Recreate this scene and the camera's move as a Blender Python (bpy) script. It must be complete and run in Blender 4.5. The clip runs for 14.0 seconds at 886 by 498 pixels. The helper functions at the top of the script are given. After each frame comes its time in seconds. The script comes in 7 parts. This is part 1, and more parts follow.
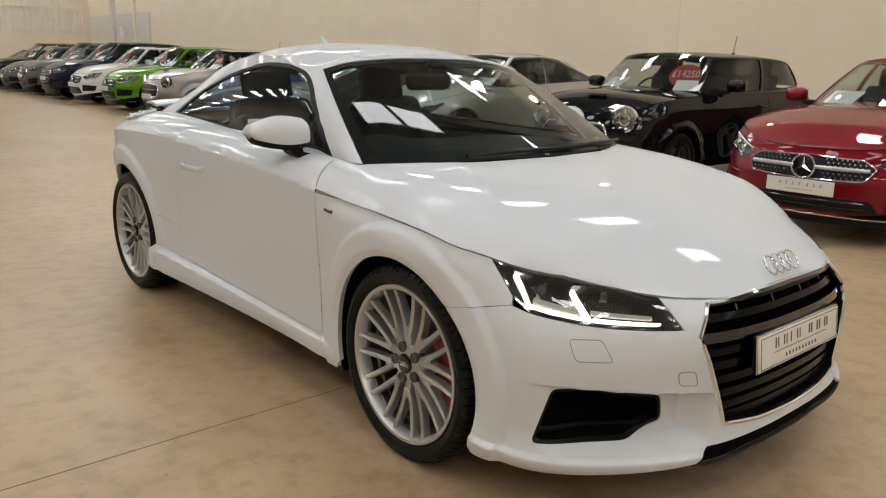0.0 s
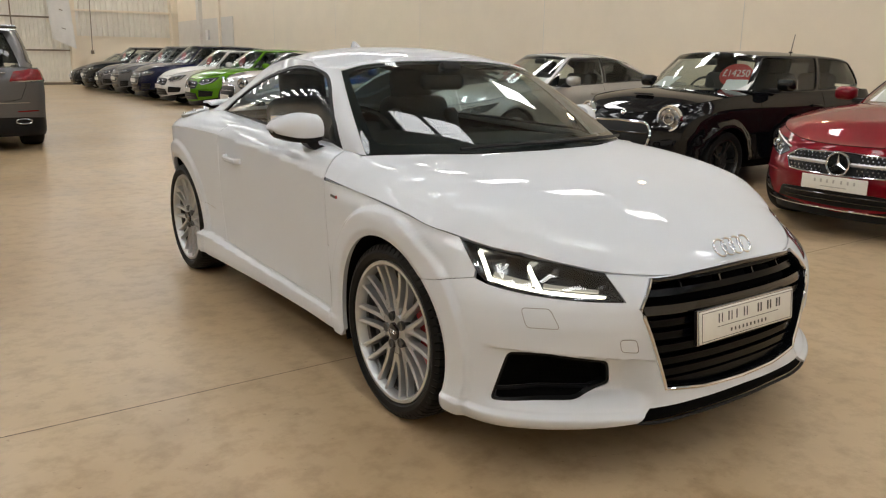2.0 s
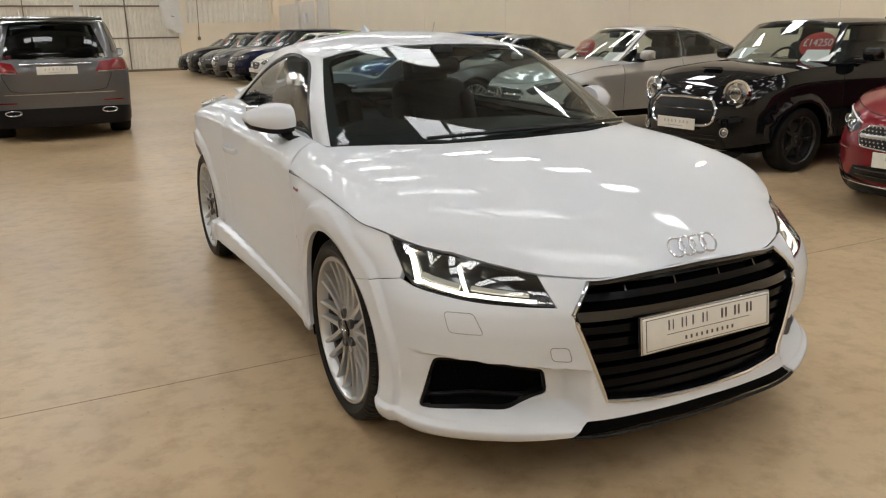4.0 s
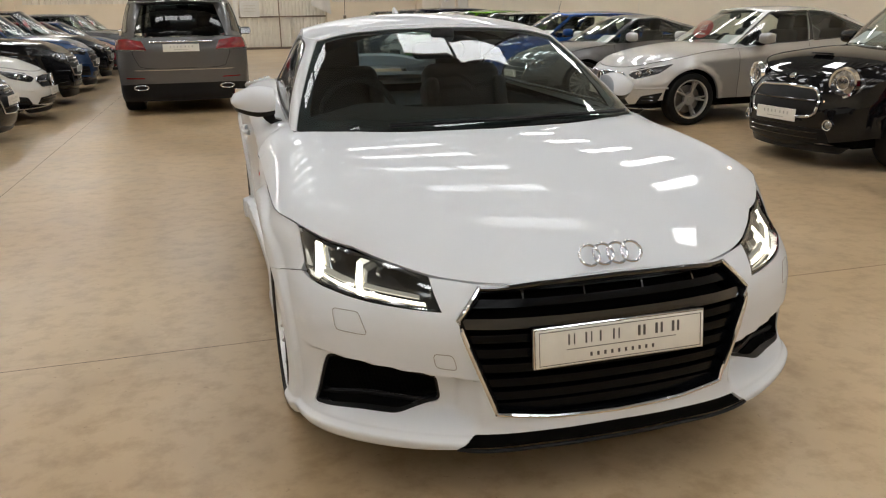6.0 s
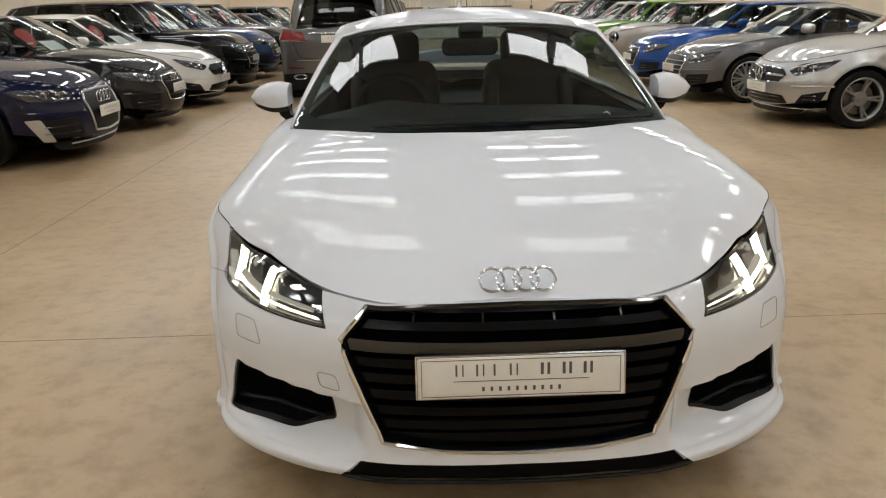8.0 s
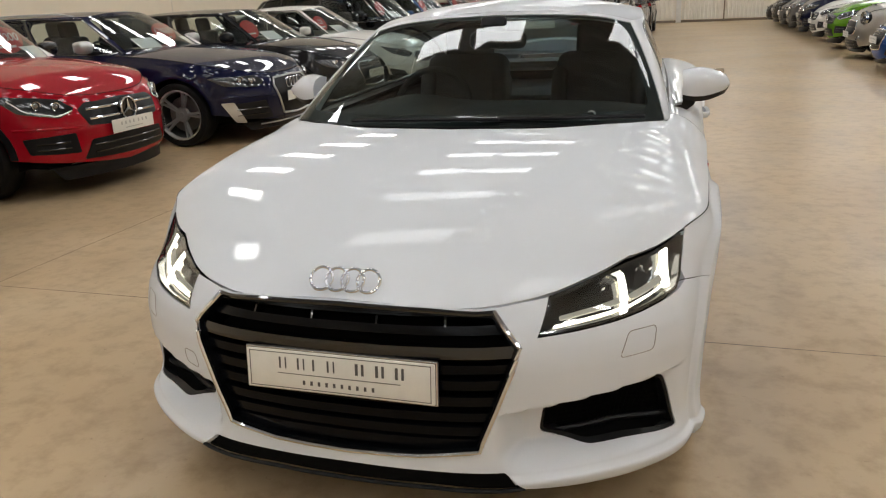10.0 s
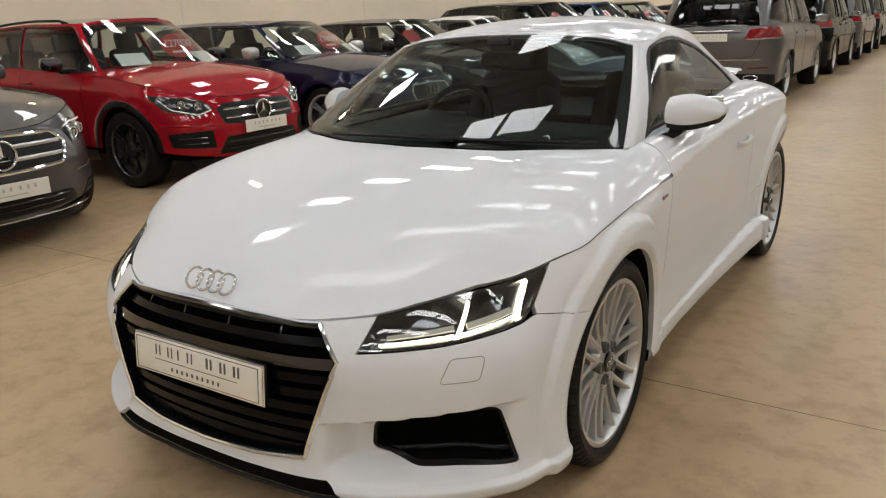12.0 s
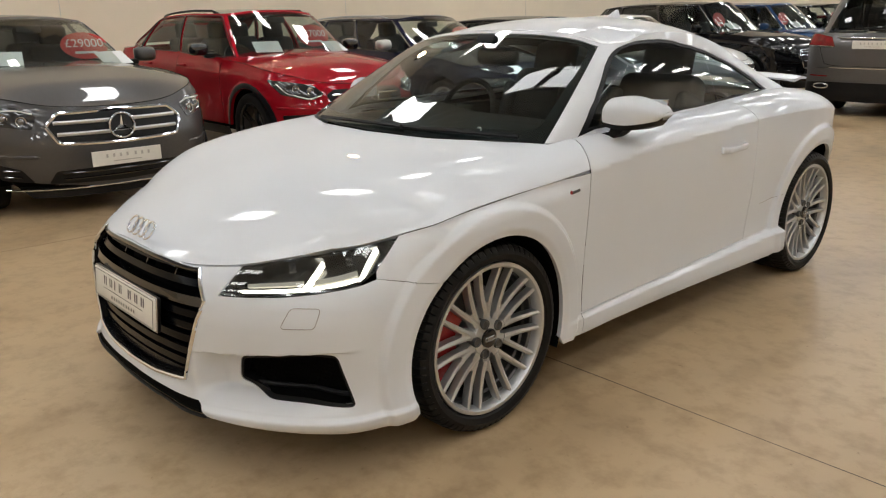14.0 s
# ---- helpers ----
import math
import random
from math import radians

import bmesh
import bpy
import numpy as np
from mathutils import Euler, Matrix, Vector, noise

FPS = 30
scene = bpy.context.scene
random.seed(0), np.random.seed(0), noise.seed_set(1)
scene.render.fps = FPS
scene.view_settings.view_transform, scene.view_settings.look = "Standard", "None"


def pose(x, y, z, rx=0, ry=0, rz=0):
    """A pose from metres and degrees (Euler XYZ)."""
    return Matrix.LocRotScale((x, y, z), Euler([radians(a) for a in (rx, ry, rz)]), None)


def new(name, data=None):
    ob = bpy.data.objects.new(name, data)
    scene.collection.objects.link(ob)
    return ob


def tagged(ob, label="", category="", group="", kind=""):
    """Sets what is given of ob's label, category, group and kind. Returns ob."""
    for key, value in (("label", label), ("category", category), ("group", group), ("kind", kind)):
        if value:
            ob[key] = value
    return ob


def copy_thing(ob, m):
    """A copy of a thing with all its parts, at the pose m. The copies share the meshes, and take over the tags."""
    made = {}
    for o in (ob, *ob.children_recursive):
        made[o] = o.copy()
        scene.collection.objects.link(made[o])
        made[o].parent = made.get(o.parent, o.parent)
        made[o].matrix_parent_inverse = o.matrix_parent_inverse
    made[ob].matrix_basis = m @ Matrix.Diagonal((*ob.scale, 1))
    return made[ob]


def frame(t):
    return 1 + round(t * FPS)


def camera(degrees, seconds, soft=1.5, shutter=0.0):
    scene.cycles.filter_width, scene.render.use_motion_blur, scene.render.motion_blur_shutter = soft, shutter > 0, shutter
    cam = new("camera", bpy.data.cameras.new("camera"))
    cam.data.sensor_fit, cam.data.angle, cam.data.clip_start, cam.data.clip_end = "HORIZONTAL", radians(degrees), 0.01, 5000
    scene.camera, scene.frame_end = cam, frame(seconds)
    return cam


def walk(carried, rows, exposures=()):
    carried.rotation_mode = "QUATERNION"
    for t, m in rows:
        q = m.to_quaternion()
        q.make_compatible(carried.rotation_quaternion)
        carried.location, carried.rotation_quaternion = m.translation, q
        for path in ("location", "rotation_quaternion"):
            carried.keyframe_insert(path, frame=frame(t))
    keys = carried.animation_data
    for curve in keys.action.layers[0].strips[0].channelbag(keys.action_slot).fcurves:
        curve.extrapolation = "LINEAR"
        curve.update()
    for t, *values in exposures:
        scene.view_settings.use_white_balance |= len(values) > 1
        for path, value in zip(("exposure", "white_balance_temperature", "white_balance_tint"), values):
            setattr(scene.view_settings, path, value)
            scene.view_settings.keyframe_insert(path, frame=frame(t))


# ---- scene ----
cam = camera(59.65, 14.0, soft=1.2)
# seconds, eye in metres, turns in degrees
PATH = [
    (0, -2.306, -1.874, 1.300, 76.30, -1.07, -40.45),
    (0.5, -2.351, -2.013, 1.310, 76.66, -1.28, -39.64),
    (1, -2.392, -2.139, 1.308, 76.74, -1.26, -38.35),
    (1.5, -2.358, -2.234, 1.319, 76.59, -1.03, -36.59),
    (2, -2.251, -2.326, 1.312, 76.25, -0.67, -34.69),
    (2.5, -2.112, -2.376, 1.314, 75.77, -0.33, -32.93),
    (3, -1.987, -2.416, 1.330, 75.32, 0.11, -31.15),
    (5.5, -1.193, -2.615, 1.348, 73.74, 1.34, -19.10),
    (6, -1.009, -2.652, 1.350, 73.35, 0.90, -16.09),
    (6.5, -0.837, -2.609, 1.337, 73.16, 0.90, -13.91),
    (7, -0.666, -2.587, 1.353, 72.93, 1.01, -11.42),
    (7.5, -0.440, -2.616, 1.362, 72.85, 1.00, -6.87),
    (8, -0.231, -2.614, 1.358, 72.90, 1.19, -1.85),
    (8.5, 0.017, -2.562, 1.372, 72.61, 1.72, 2.15),
    (11, 1.256, -2.347, 1.366, 72.76, 2.57, 26.26),
    (11.5, 1.444, -2.223, 1.370, 73.12, 2.49, 29.59),
    (12, 1.653, -2.132, 1.380, 73.49, 2.06, 32.88),
    (12.5, 1.934, -2.070, 1.389, 73.69, 1.51, 36.19),
    (13, 2.107, -1.968, 1.369, 73.87, 0.31, 40.59),
    (13.5, 2.277, -1.852, 1.380, 73.91, 0.61, 44.51),
    (14, 2.531, -1.754, 1.365, 73.57, 0.69, 47.20),
]
walk(cam, [(t, pose(x, y, z, rx, ry, rz)) for t, x, y, z, rx, ry, rz in PATH],
     exposures=[(0.0, 0.06), (3.0, 0.12), (6.5, 0.04), (8.5, 0.03), (11.0, 0.05), (14.0, 0.15)])
world = bpy.data.worlds.new("world")
scene.world = world
world.use_nodes = True
world.node_tree.nodes["Background"].inputs[0].default_value = (1.0, 0.9, 0.78, 1)
world.node_tree.nodes["Background"].inputs[1].default_value = 0.02
LAMP, LAMP_SIDE = 6.9, 19.0      # strength of the ceiling panels, over the aisle and over the rows


# ---- materials ----
def nodes_of(name):
    m = bpy.data.materials.new(name)
    m.use_nodes = True
    return m, m.node_tree.nodes, m.node_tree.links, m.node_tree.nodes["Principled BSDF"]


def noise_tex(n, l, scale, detail=4, rough=0.6, coords="Object", vec=None):
    t = n.new("ShaderNodeTexNoise")
    t.inputs["Scale"].default_value, t.inputs["Detail"].default_value, t.inputs["Roughness"].default_value = scale, detail, rough
    if vec is None:
        c = n.new("ShaderNodeTexCoord")
        vec = c.outputs[coords]
    l.new(vec, t.inputs["Vector"])
    return t


def ramp(n, l, src, stops):
    r = n.new("ShaderNodeValToRGB")
    e = r.color_ramp.elements
    while len(e) < len(stops):
        e.new(0.5)
    for el, (p, c) in zip(e, stops):
        el.position, el.color = p, (*c, 1)
    l.new(src, r.inputs[0])
    return r


def bump(n, l, b, src, strength, dist):
    k = n.new("ShaderNodeBump")
    k.inputs["Strength"].default_value, k.inputs["Distance"].default_value = strength, dist
    l.new(src, k.inputs["Height"])
    l.new(k.outputs[0], b.inputs["Normal"])
    return k


def shade(c, f):
    return tuple(min(1, v * f) for v in c)


def plain(name, col, rough=0.5, metal=0.0, vary=0.12, scale=30.0, coat=0.0, relief=0.0, spec=0.5):
    """A surface with slight mottling in colour and gloss."""
    m, n, l, b = nodes_of(name)
    t = noise_tex(n, l, scale)
    r = ramp(n, l, t.outputs["Fac"], [(0.3, shade(col, 1 - vary)), (0.7, shade(col, 1 + vary))])
    l.new(r.outputs[0], b.inputs["Base Color"])
    mr = n.new("ShaderNodeMapRange")
    mr.inputs["To Min"].default_value, mr.inputs["To Max"].default_value = max(0.02, rough * 0.85), min(1, rough * 1.15)
    l.new(t.outputs["Fac"], mr.inputs["Value"])
    l.new(mr.outputs[0], b.inputs["Roughness"])
    b.inputs["Metallic"].default_value = metal
    b.inputs["Coat Weight"].default_value = coat
    b.inputs["Coat Roughness"].default_value = 0.03
    b.inputs["Specular IOR Level"].default_value = spec
    if relief:
        bump(n, l, b, t.outputs["Fac"], 0.4, relief)
    return m


def paint(name, col, metal=0.0, flake=0.0, rough=0.36, ior=1.5, coat=0.75):
    """Car paint: a coloured base under a clear coat, with fine flake."""
    m, n, l, b = nodes_of(name)
    t = noise_tex(n, l, 900, 1)
    r = ramp(n, l, t.outputs["Fac"], [(0.35, shade(col, 1 - flake)), (0.65, shade(col, 1 + flake))])
    big = noise_tex(n, l, 2.0, 3)
    mix = n.new("ShaderNodeMix")
    mix.data_type, mix.blend_type = "RGBA", "MULTIPLY"
    mix.inputs["Factor"].default_value = 0.06
    l.new(r.outputs[0], mix.inputs["A"])
    l.new(big.outputs["Fac"], mix.inputs["B"])
    l.new(mix.outputs["Result"], b.inputs["Base Color"])
    b.inputs["Roughness"].default_value, b.inputs["Metallic"].default_value = rough, metal
    b.inputs["Coat Weight"].default_value, b.inputs["Coat Roughness"].default_value = coat, 0.006
    b.inputs["Coat IOR"].default_value = ior
    b.inputs["Specular IOR Level"].default_value = 0.0
    return m


def glass_mat(name, tint, gloss=1.0, least=0.085):
    """A thin tinted pane: it lets light through and mirrors by Fresnel."""
    m = bpy.data.materials.new(name)
    m.use_nodes = True
    n, l = m.node_tree.nodes, m.node_tree.links
    n.clear()
    out, mix = n.new("ShaderNodeOutputMaterial"), n.new("ShaderNodeMixShader")
    tr, gl, lw = n.new("ShaderNodeBsdfTransparent"), n.new("ShaderNodeBsdfGlossy"), n.new("ShaderNodeLayerWeight")
    tr.inputs[0].default_value = (*tint, 1)
    gl.inputs["Roughness"].default_value = 0.01
    gl.inputs[0].default_value = (gloss, gloss, gloss, 1)
    lw.inputs["Blend"].default_value = 0.5
    pw, ma = n.new("ShaderNodeMath"), n.new("ShaderNodeMath")
    pw.operation, ma.operation = "POWER", "MULTIPLY_ADD"
    pw.inputs[1].default_value = 5.0
    ma.inputs[1].default_value, ma.inputs[2].default_value = 0.90, least
    l.new(lw.outputs["Facing"], pw.inputs[0])
    l.new(pw.outputs[0], ma.inputs[0])
    l.new(ma.outputs[0], mix.inputs[0])
    l.new(tr.outputs[0], mix.inputs[1])
    l.new(gl.outputs[0], mix.inputs[2])
    l.new(mix.outputs[0], out.inputs[0])
    return m


def glow(name, col, strength, base=1.0):
    m, n, l, b = nodes_of(name)
    b.inputs["Base Color"].default_value = (*shade(col, base), 1)
    b.inputs["Emission Color"].default_value = (*col, 1)
    b.inputs["Emission Strength"].default_value = strength
    return m


def floor_mat():
    m, n, l, b = nodes_of("polished_concrete")
    big = noise_tex(n, l, 0.5, 3, 0.5)
    c0, warp, wide = n.new("ShaderNodeTexCoord"), n.new("ShaderNodeVectorMath"), n.new("ShaderNodeMapping")
    bend = noise_tex(n, l, 0.9, 2, 0.5)
    warp.operation = "MULTIPLY_ADD"
    warp.inputs[1].default_value = (0.35, 0.35, 0.0)
    wide.inputs["Scale"].default_value = (1.0, 0.62, 1.0)
    l.new(bend.outputs["Color"], warp.inputs[0])
    l.new(c0.outputs["Object"], warp.inputs[2])
    l.new(warp.outputs[0], wide.inputs["Vector"])
    mid = noise_tex(n, l, 1.9, 4, 0.52, vec=wide.outputs[0])
    fine = noise_tex(n, l, 28, 3)
    r1 = ramp(n, l, big.outputs["Fac"], [(0.25, (0.43, 0.30, 0.166)), (0.5, (0.52, 0.382, 0.228)), (0.78, (0.60, 0.465, 0.305))])
    r2 = ramp(n, l, mid.outputs["Fac"], [(0.28, (0.66, 0.63, 0.59)), (0.46, (0.88, 0.87, 0.85)), (0.72, (1.0, 1.0, 1.0))])
    mix = n.new("ShaderNodeMix")
    mix.data_type, mix.blend_type = "RGBA", "MULTIPLY"
    mix.inputs["Factor"].default_value = 0.8
    l.new(r1.outputs[0], mix.inputs["A"])
    l.new(r2.outputs[0], mix.inputs["B"])
    spots = noise_tex(n, l, 8, 6, 0.66)
    r3 = ramp(n, l, spots.outputs["Fac"], [(0.32, (0.66, 0.62, 0.56)), (0.54, (1, 1, 1))])
    mix2 = n.new("ShaderNodeMix")
    mix2.data_type, mix2.blend_type = "RGBA", "MULTIPLY"
    mix2.inputs["Factor"].default_value = 0.65
    l.new(mix.outputs["Result"], mix2.inputs["A"])
    l.new(r3.outputs[0], mix2.inputs["B"])
    l.new(mix2.outputs["Result"], b.inputs["Base Color"])
    mr = n.new("ShaderNodeMapRange")
    mr.inputs["From Min"].default_value, mr.inputs["From Max"].default_value = 0.3, 0.7
    mr.inputs["To Min"].default_value, mr.inputs["To Max"].default_value = 0.285, 0.38
    l.new(mid.outputs["Fac"], mr.inputs["Value"])
    l.new(mr.outputs[0], b.inputs["Roughness"])
    b.inputs["Specular IOR Level"].default_value = 0.38
    specks = ramp(n, l, fine.outputs["Fac"], [(0.25, (0.55, 0.5, 0.45)), (0.33, (1, 1, 1))])
    mix3 = n.new("ShaderNodeMix")
    mix3.data_type, mix3.blend_type = "RGBA", "MULTIPLY"
    mix3.inputs["Factor"].default_value = 0.7
    l.new(mix2.outputs["Result"], mix3.inputs["A"])
    l.new(specks.outputs[0], mix3.inputs["B"])
    l.new(mix3.outputs["Result"], b.inputs["Base Color"])
    return m


M = {}
M["white"] = paint("white_paint", (0.70, 0.73, 0.775), rough=0.4, ior=1.36, coat=0.6)
M["black_gloss"] = plain("gloss_black", (0.006, 0.006, 0.007), 0.12, coat=0.6)
M["black"] = plain("black_plastic", (0.006, 0.006, 0.007), 0.38, spec=0.22)
M["grille_black"] = plain("grille_black", (0.0022, 0.0027, 0.0038), 0.2, spec=0.13)
M["void"] = plain("black_liner", (0.004, 0.004, 0.004), 0.9, spec=0.05)
M["rubber"] = plain("tyre_rubber", (0.008, 0.0078, 0.0076), 0.5, vary=0.25, scale=60, spec=0.18)
M["alloy"] = plain("silver_alloy", (0.56, 0.57, 0.58), 0.36, metal=0.85, coat=0.15, vary=0.012, scale=80)
M["alloy_dark"] = plain("dark_alloy", (0.02, 0.02, 0.021), 0.21, metal=0.4, coat=0.6)
M["chrome"] = plain("chrome", (0.74, 0.77, 0.82), 0.06, metal=1.0, vary=0.03)
M["steel"] = plain("brake_steel", (0.32, 0.31, 0.30), 0.35, metal=1.0)
M["red"] = plain("red_caliper", (0.33, 0.008, 0.012), 0.4, coat=0.6)
M["glass"] = glass_mat("tinted_glass", (0.54, 0.63, 0.62), 0.85, 0.065)
M["glass_side"] = glass_mat("side_glass", (0.78, 0.83, 0.81), 0.9, 0.045)
M["glass_screen"] = glass_mat("windscreen_glass", (0.72, 0.78, 0.76), 0.9, 0.10)
M["glass_clear"] = glass_mat("clear_glass", (0.92, 0.94, 0.94))
M["glass_dark"] = glass_mat("privacy_glass", (0.10, 0.11, 0.11), 0.9, 0.045)
M["plate"] = plain("plate_white", (0.78, 0.77, 0.72), 0.4, vary=0.03, coat=0.3)
M["plate_bar"] = plain("plate_ink", (0.09, 0.085, 0.08), 0.5)
M["sticker"] = plain("red_sticker", (0.55, 0.03, 0.025), 0.5)
M["paper"] = plain("white_paper", (0.82, 0.82, 0.82), 0.7, vary=0.03)
M["led"] = glow("led_white", (1.0, 0.95, 0.80), 4.2)
M["led_dim"] = glow("led_light_guide", (1.0, 0.95, 0.80), 0.16, 0.2)
M["tail"] = plain("tail_light_red", (0.20, 0.004, 0.007), 0.15, coat=0.6, spec=0.2, vary=0.4, scale=14)
M["lamp_glass"] = plain("lamp_reflector", (0.30, 0.31, 0.33), 0.14, metal=0.9, vary=0.7, scale=25, coat=1.0)
M["interior"] = plain("dark_interior", (0.019, 0.02, 0.022), 0.6, vary=0.3, spec=0.2)
M["floor"] = floor_mat()
M["wall"] = plain("cream_wall_board", (0.82, 0.72, 0.57), 0.6, vary=0.03, scale=1.2)
M["clad"] = plain("cream_cladding", (0.78, 0.73, 0.64), 0.45, vary=0.05, scale=3)
M["roof_clad"] = plain("pale_roof_sheet", (0.50, 0.54, 0.58), 0.5, vary=0.06, scale=3)
M["panel"] = glow("light_panel", (0.965, 0.985, 1.0), LAMP)
M["panel_side"] = glow("light_panel_side", (0.975, 0.98, 0.98), LAMP_SIDE)
M["bulb"] = glow("warm_bulb", (1.0, 0.72, 0.40), 90.0)
M["lamp_dark"] = plain("lamp_housing", (0.03, 0.031, 0.034), 0.12, metal=0.5, vary=0.6, scale=40, coat=1.0)
# barrel: rim alloy darkened for the shade inside the wheel; also the dark badge
M["barrel"] = plain("shaded_alloy", (0.11, 0.11, 0.112), 0.38, metal=0.8, vary=0.1)
# bolt: wheel bolts, and parked rims' barrels with shade put into the colour
M["bolt"] = plain("bolt_steel", (0.12, 0.118, 0.115), 0.4, metal=0.8)
M["dado"] = plain("stone_dado_board", (0.66, 0.62, 0.55), 0.5, vary=0.04, scale=2)
M["rail"] = plain("brown_steel_rail", (0.20, 0.155, 0.11), 0.6, vary=0.2, scale=8)
M["cloth"] = plain("banner_cloth", (0.76, 0.74, 0.70), 0.8, vary=0.04, scale=6)
M["plate_faint"] = plain("plate_faint_ink", (0.46, 0.45, 0.42), 0.5)
M["joint"] = plain("joint_filler", (0.13, 0.10, 0.07), 0.8, vary=0.3)
# ---- shapes ----
from mathutils import geometry


def link_mesh(name, verts, faces, mat, parent=None, label="", normals=None, smooth=True):
    me = bpy.data.meshes.new(name)
    me.from_pydata([tuple(map(float, v)) for v in verts], [], [tuple(int(i) for i in f) for f in faces])
    me.materials.append(mat)
    if smooth:
        me.shade_smooth()
    if normals is not None:
        me.normals_split_custom_set_from_vertices([tuple(map(float, v)) for v in normals])
    ob = new(name, me)
    ob.material_slots[0].link = "OBJECT"
    ob.material_slots[0].material = mat
    if parent is not None:
        ob.parent = parent
    if label:
        ob["label"] = label
    return ob


def part(name, bm, mat, parent=None, label="", smooth=True, angle=35):
    bmesh.ops.recalc_face_normals(bm, faces=bm.faces[:])
    me = bpy.data.meshes.new(name)
    bm.to_mesh(me)
    bm.free()
    me.materials.append(mat)
    if smooth:
        me.shade_smooth()
        me.set_sharp_from_angle(angle=radians(angle))
    ob = new(name, me)
    ob.material_slots[0].link = "OBJECT"
    ob.material_slots[0].material = mat
    if parent is not None:
        ob.parent = parent
    if label:
        ob["label"] = label
    return ob


def box(bm, size, m=None, bevel=0.0, seg=2):
    """A box of that size about the origin, moved by m, its edges rounded."""
    g = bmesh.ops.create_cube(bm, size=1.0)
    vs = g["verts"]
    bmesh.ops.scale(bm, vec=size, verts=vs)
    if bevel:
        es = list({e for v in vs for e in v.link_edges})
        r = bmesh.ops.bevel(bm, geom=es, offset=bevel, segments=seg, affect="EDGES", profile=0.5)
        vs = list({v for f in r["faces"] for v in f.verts} | {v for v in vs if v.is_valid})
    if m is not None:
        bmesh.ops.transform(bm, matrix=m, verts=vs)
    return vs


def lathe(bm, prof, seg=48, m=None, closed=False):
    """Turn a profile of (radius, along) about the x axis."""
    rings = []
    for r, a in prof:
        rings.append([bm.verts.new((a, r * math.cos(2 * math.pi * k / seg), r * math.sin(2 * math.pi * k / seg))) for k in range(seg)])
    pairs = list(zip(rings, rings[1:])) + ([(rings[-1], rings[0])] if closed else [])
    for a, b in pairs:
        for k in range(seg):
            bm.faces.new((a[k], a[(k + 1) % seg], b[(k + 1) % seg], b[k]))
    vs = [v for r in rings for v in r]
    if m is not None:
        bmesh.ops.transform(bm, matrix=m, verts=vs)
    return vs


def tube(bm, pts, r, seg=8, closed=False):
    """A round bar along points."""
    P = [Vector(p) for p in pts]
    n = len(P)
    rings = []
    for i, p in enumerate(P):
        a = P[(i - 1) % n] if closed or i else P[0]
        b = P[(i + 1) % n] if closed or i < n - 1 else P[-1]
        d = (b - a).normalized()
        s = d.cross(Vector((0.123, 0.271, 0.95))).normalized()
        t = d.cross(s)
        rings.append([bm.verts.new(p + r * (math.cos(2 * math.pi * k / seg) * s + math.sin(2 * math.pi * k / seg) * t)) for k in range(seg)])
    for i in range(n if closed else n - 1):
        a, b = rings[i], rings[(i + 1) % n]
        off = 0
        if closed and i == n - 1:
            off = min(range(seg), key=lambda o: (a[0].co - b[o].co).length)
        for k in range(seg):
            bm.faces.new((a[k], a[(k + 1) % seg], b[(k + 1 + off) % seg], b[(k + off) % seg]))
    if not closed:
        bm.faces.new(rings[0])
        bm.faces.new(rings[-1])


def curve(knots, vals):
    """A smooth function through knots, on numpy arrays (cubic Hermite, slopes limited so that it doesn't overshoot)."""
    k, v = np.asarray(knots, float), np.asarray(vals, float)
    d = np.diff(v) / np.diff(k)
    m = np.zeros_like(v)
    m[0], m[-1] = d[0], d[-1]
    for i in range(1, len(k) - 1):
        if d[i - 1] * d[i] > 0:
            h0, h1 = k[i] - k[i - 1], k[i + 1] - k[i]
            w0, w1 = 2 * h1 + h0, h1 + 2 * h0
            m[i] = (w0 + w1) / (w0 / d[i - 1] + w1 / d[i])

    def f(x):
        x = np.clip(np.asarray(x, float), k[0], k[-1])
        i = np.clip(np.searchsorted(k, x) - 1, 0, len(k) - 2)
        h = k[i + 1] - k[i]
        s = (x - k[i]) / h
        return ((1 + 2 * s) * (1 - s) ** 2 * v[i] + s * (1 - s) ** 2 * h * m[i] + s * s * (3 - 2 * s) * v[i + 1] + s * s * (s - 1) * h * m[i + 1])
    return f


def spline(knots, vals):
    """A smooth function through knots with free slopes (natural look, for outlines)."""
    k, v = np.asarray(knots, float), np.asarray(vals, float)
    m = np.gradient(v, k)

    def f(x):
        x = np.clip(np.asarray(x, float), k[0], k[-1])
        i = np.clip(np.searchsorted(k, x) - 1, 0, len(k) - 2)
        h = k[i + 1] - k[i]
        s = (x - k[i]) / h
        return ((1 + 2 * s) * (1 - s) ** 2 * v[i] + s * (1 - s) ** 2 * h * m[i] + s * s * (3 - 2 * s) * v[i + 1] + s * s * (s - 1) * h * m[i + 1])
    return f


def step(a, b, x):
    t = np.clip((np.asarray(x, float) - a) / (b - a), 0, 1)
    return t * t * (3 - 2 * t)


def dense(poly, gap):
    """A closed outline with no edge longer than gap."""
    out = []
    for (x0, y0), (x1, y1) in zip(poly, poly[1:] + poly[:1]):
        n = max(1, math.ceil(math.hypot(x1 - x0, y1 - y0) / gap))
        out += [(x0 + (x1 - x0) * i / n, y0 + (y1 - y0) * i / n) for i in range(n)]
    return out


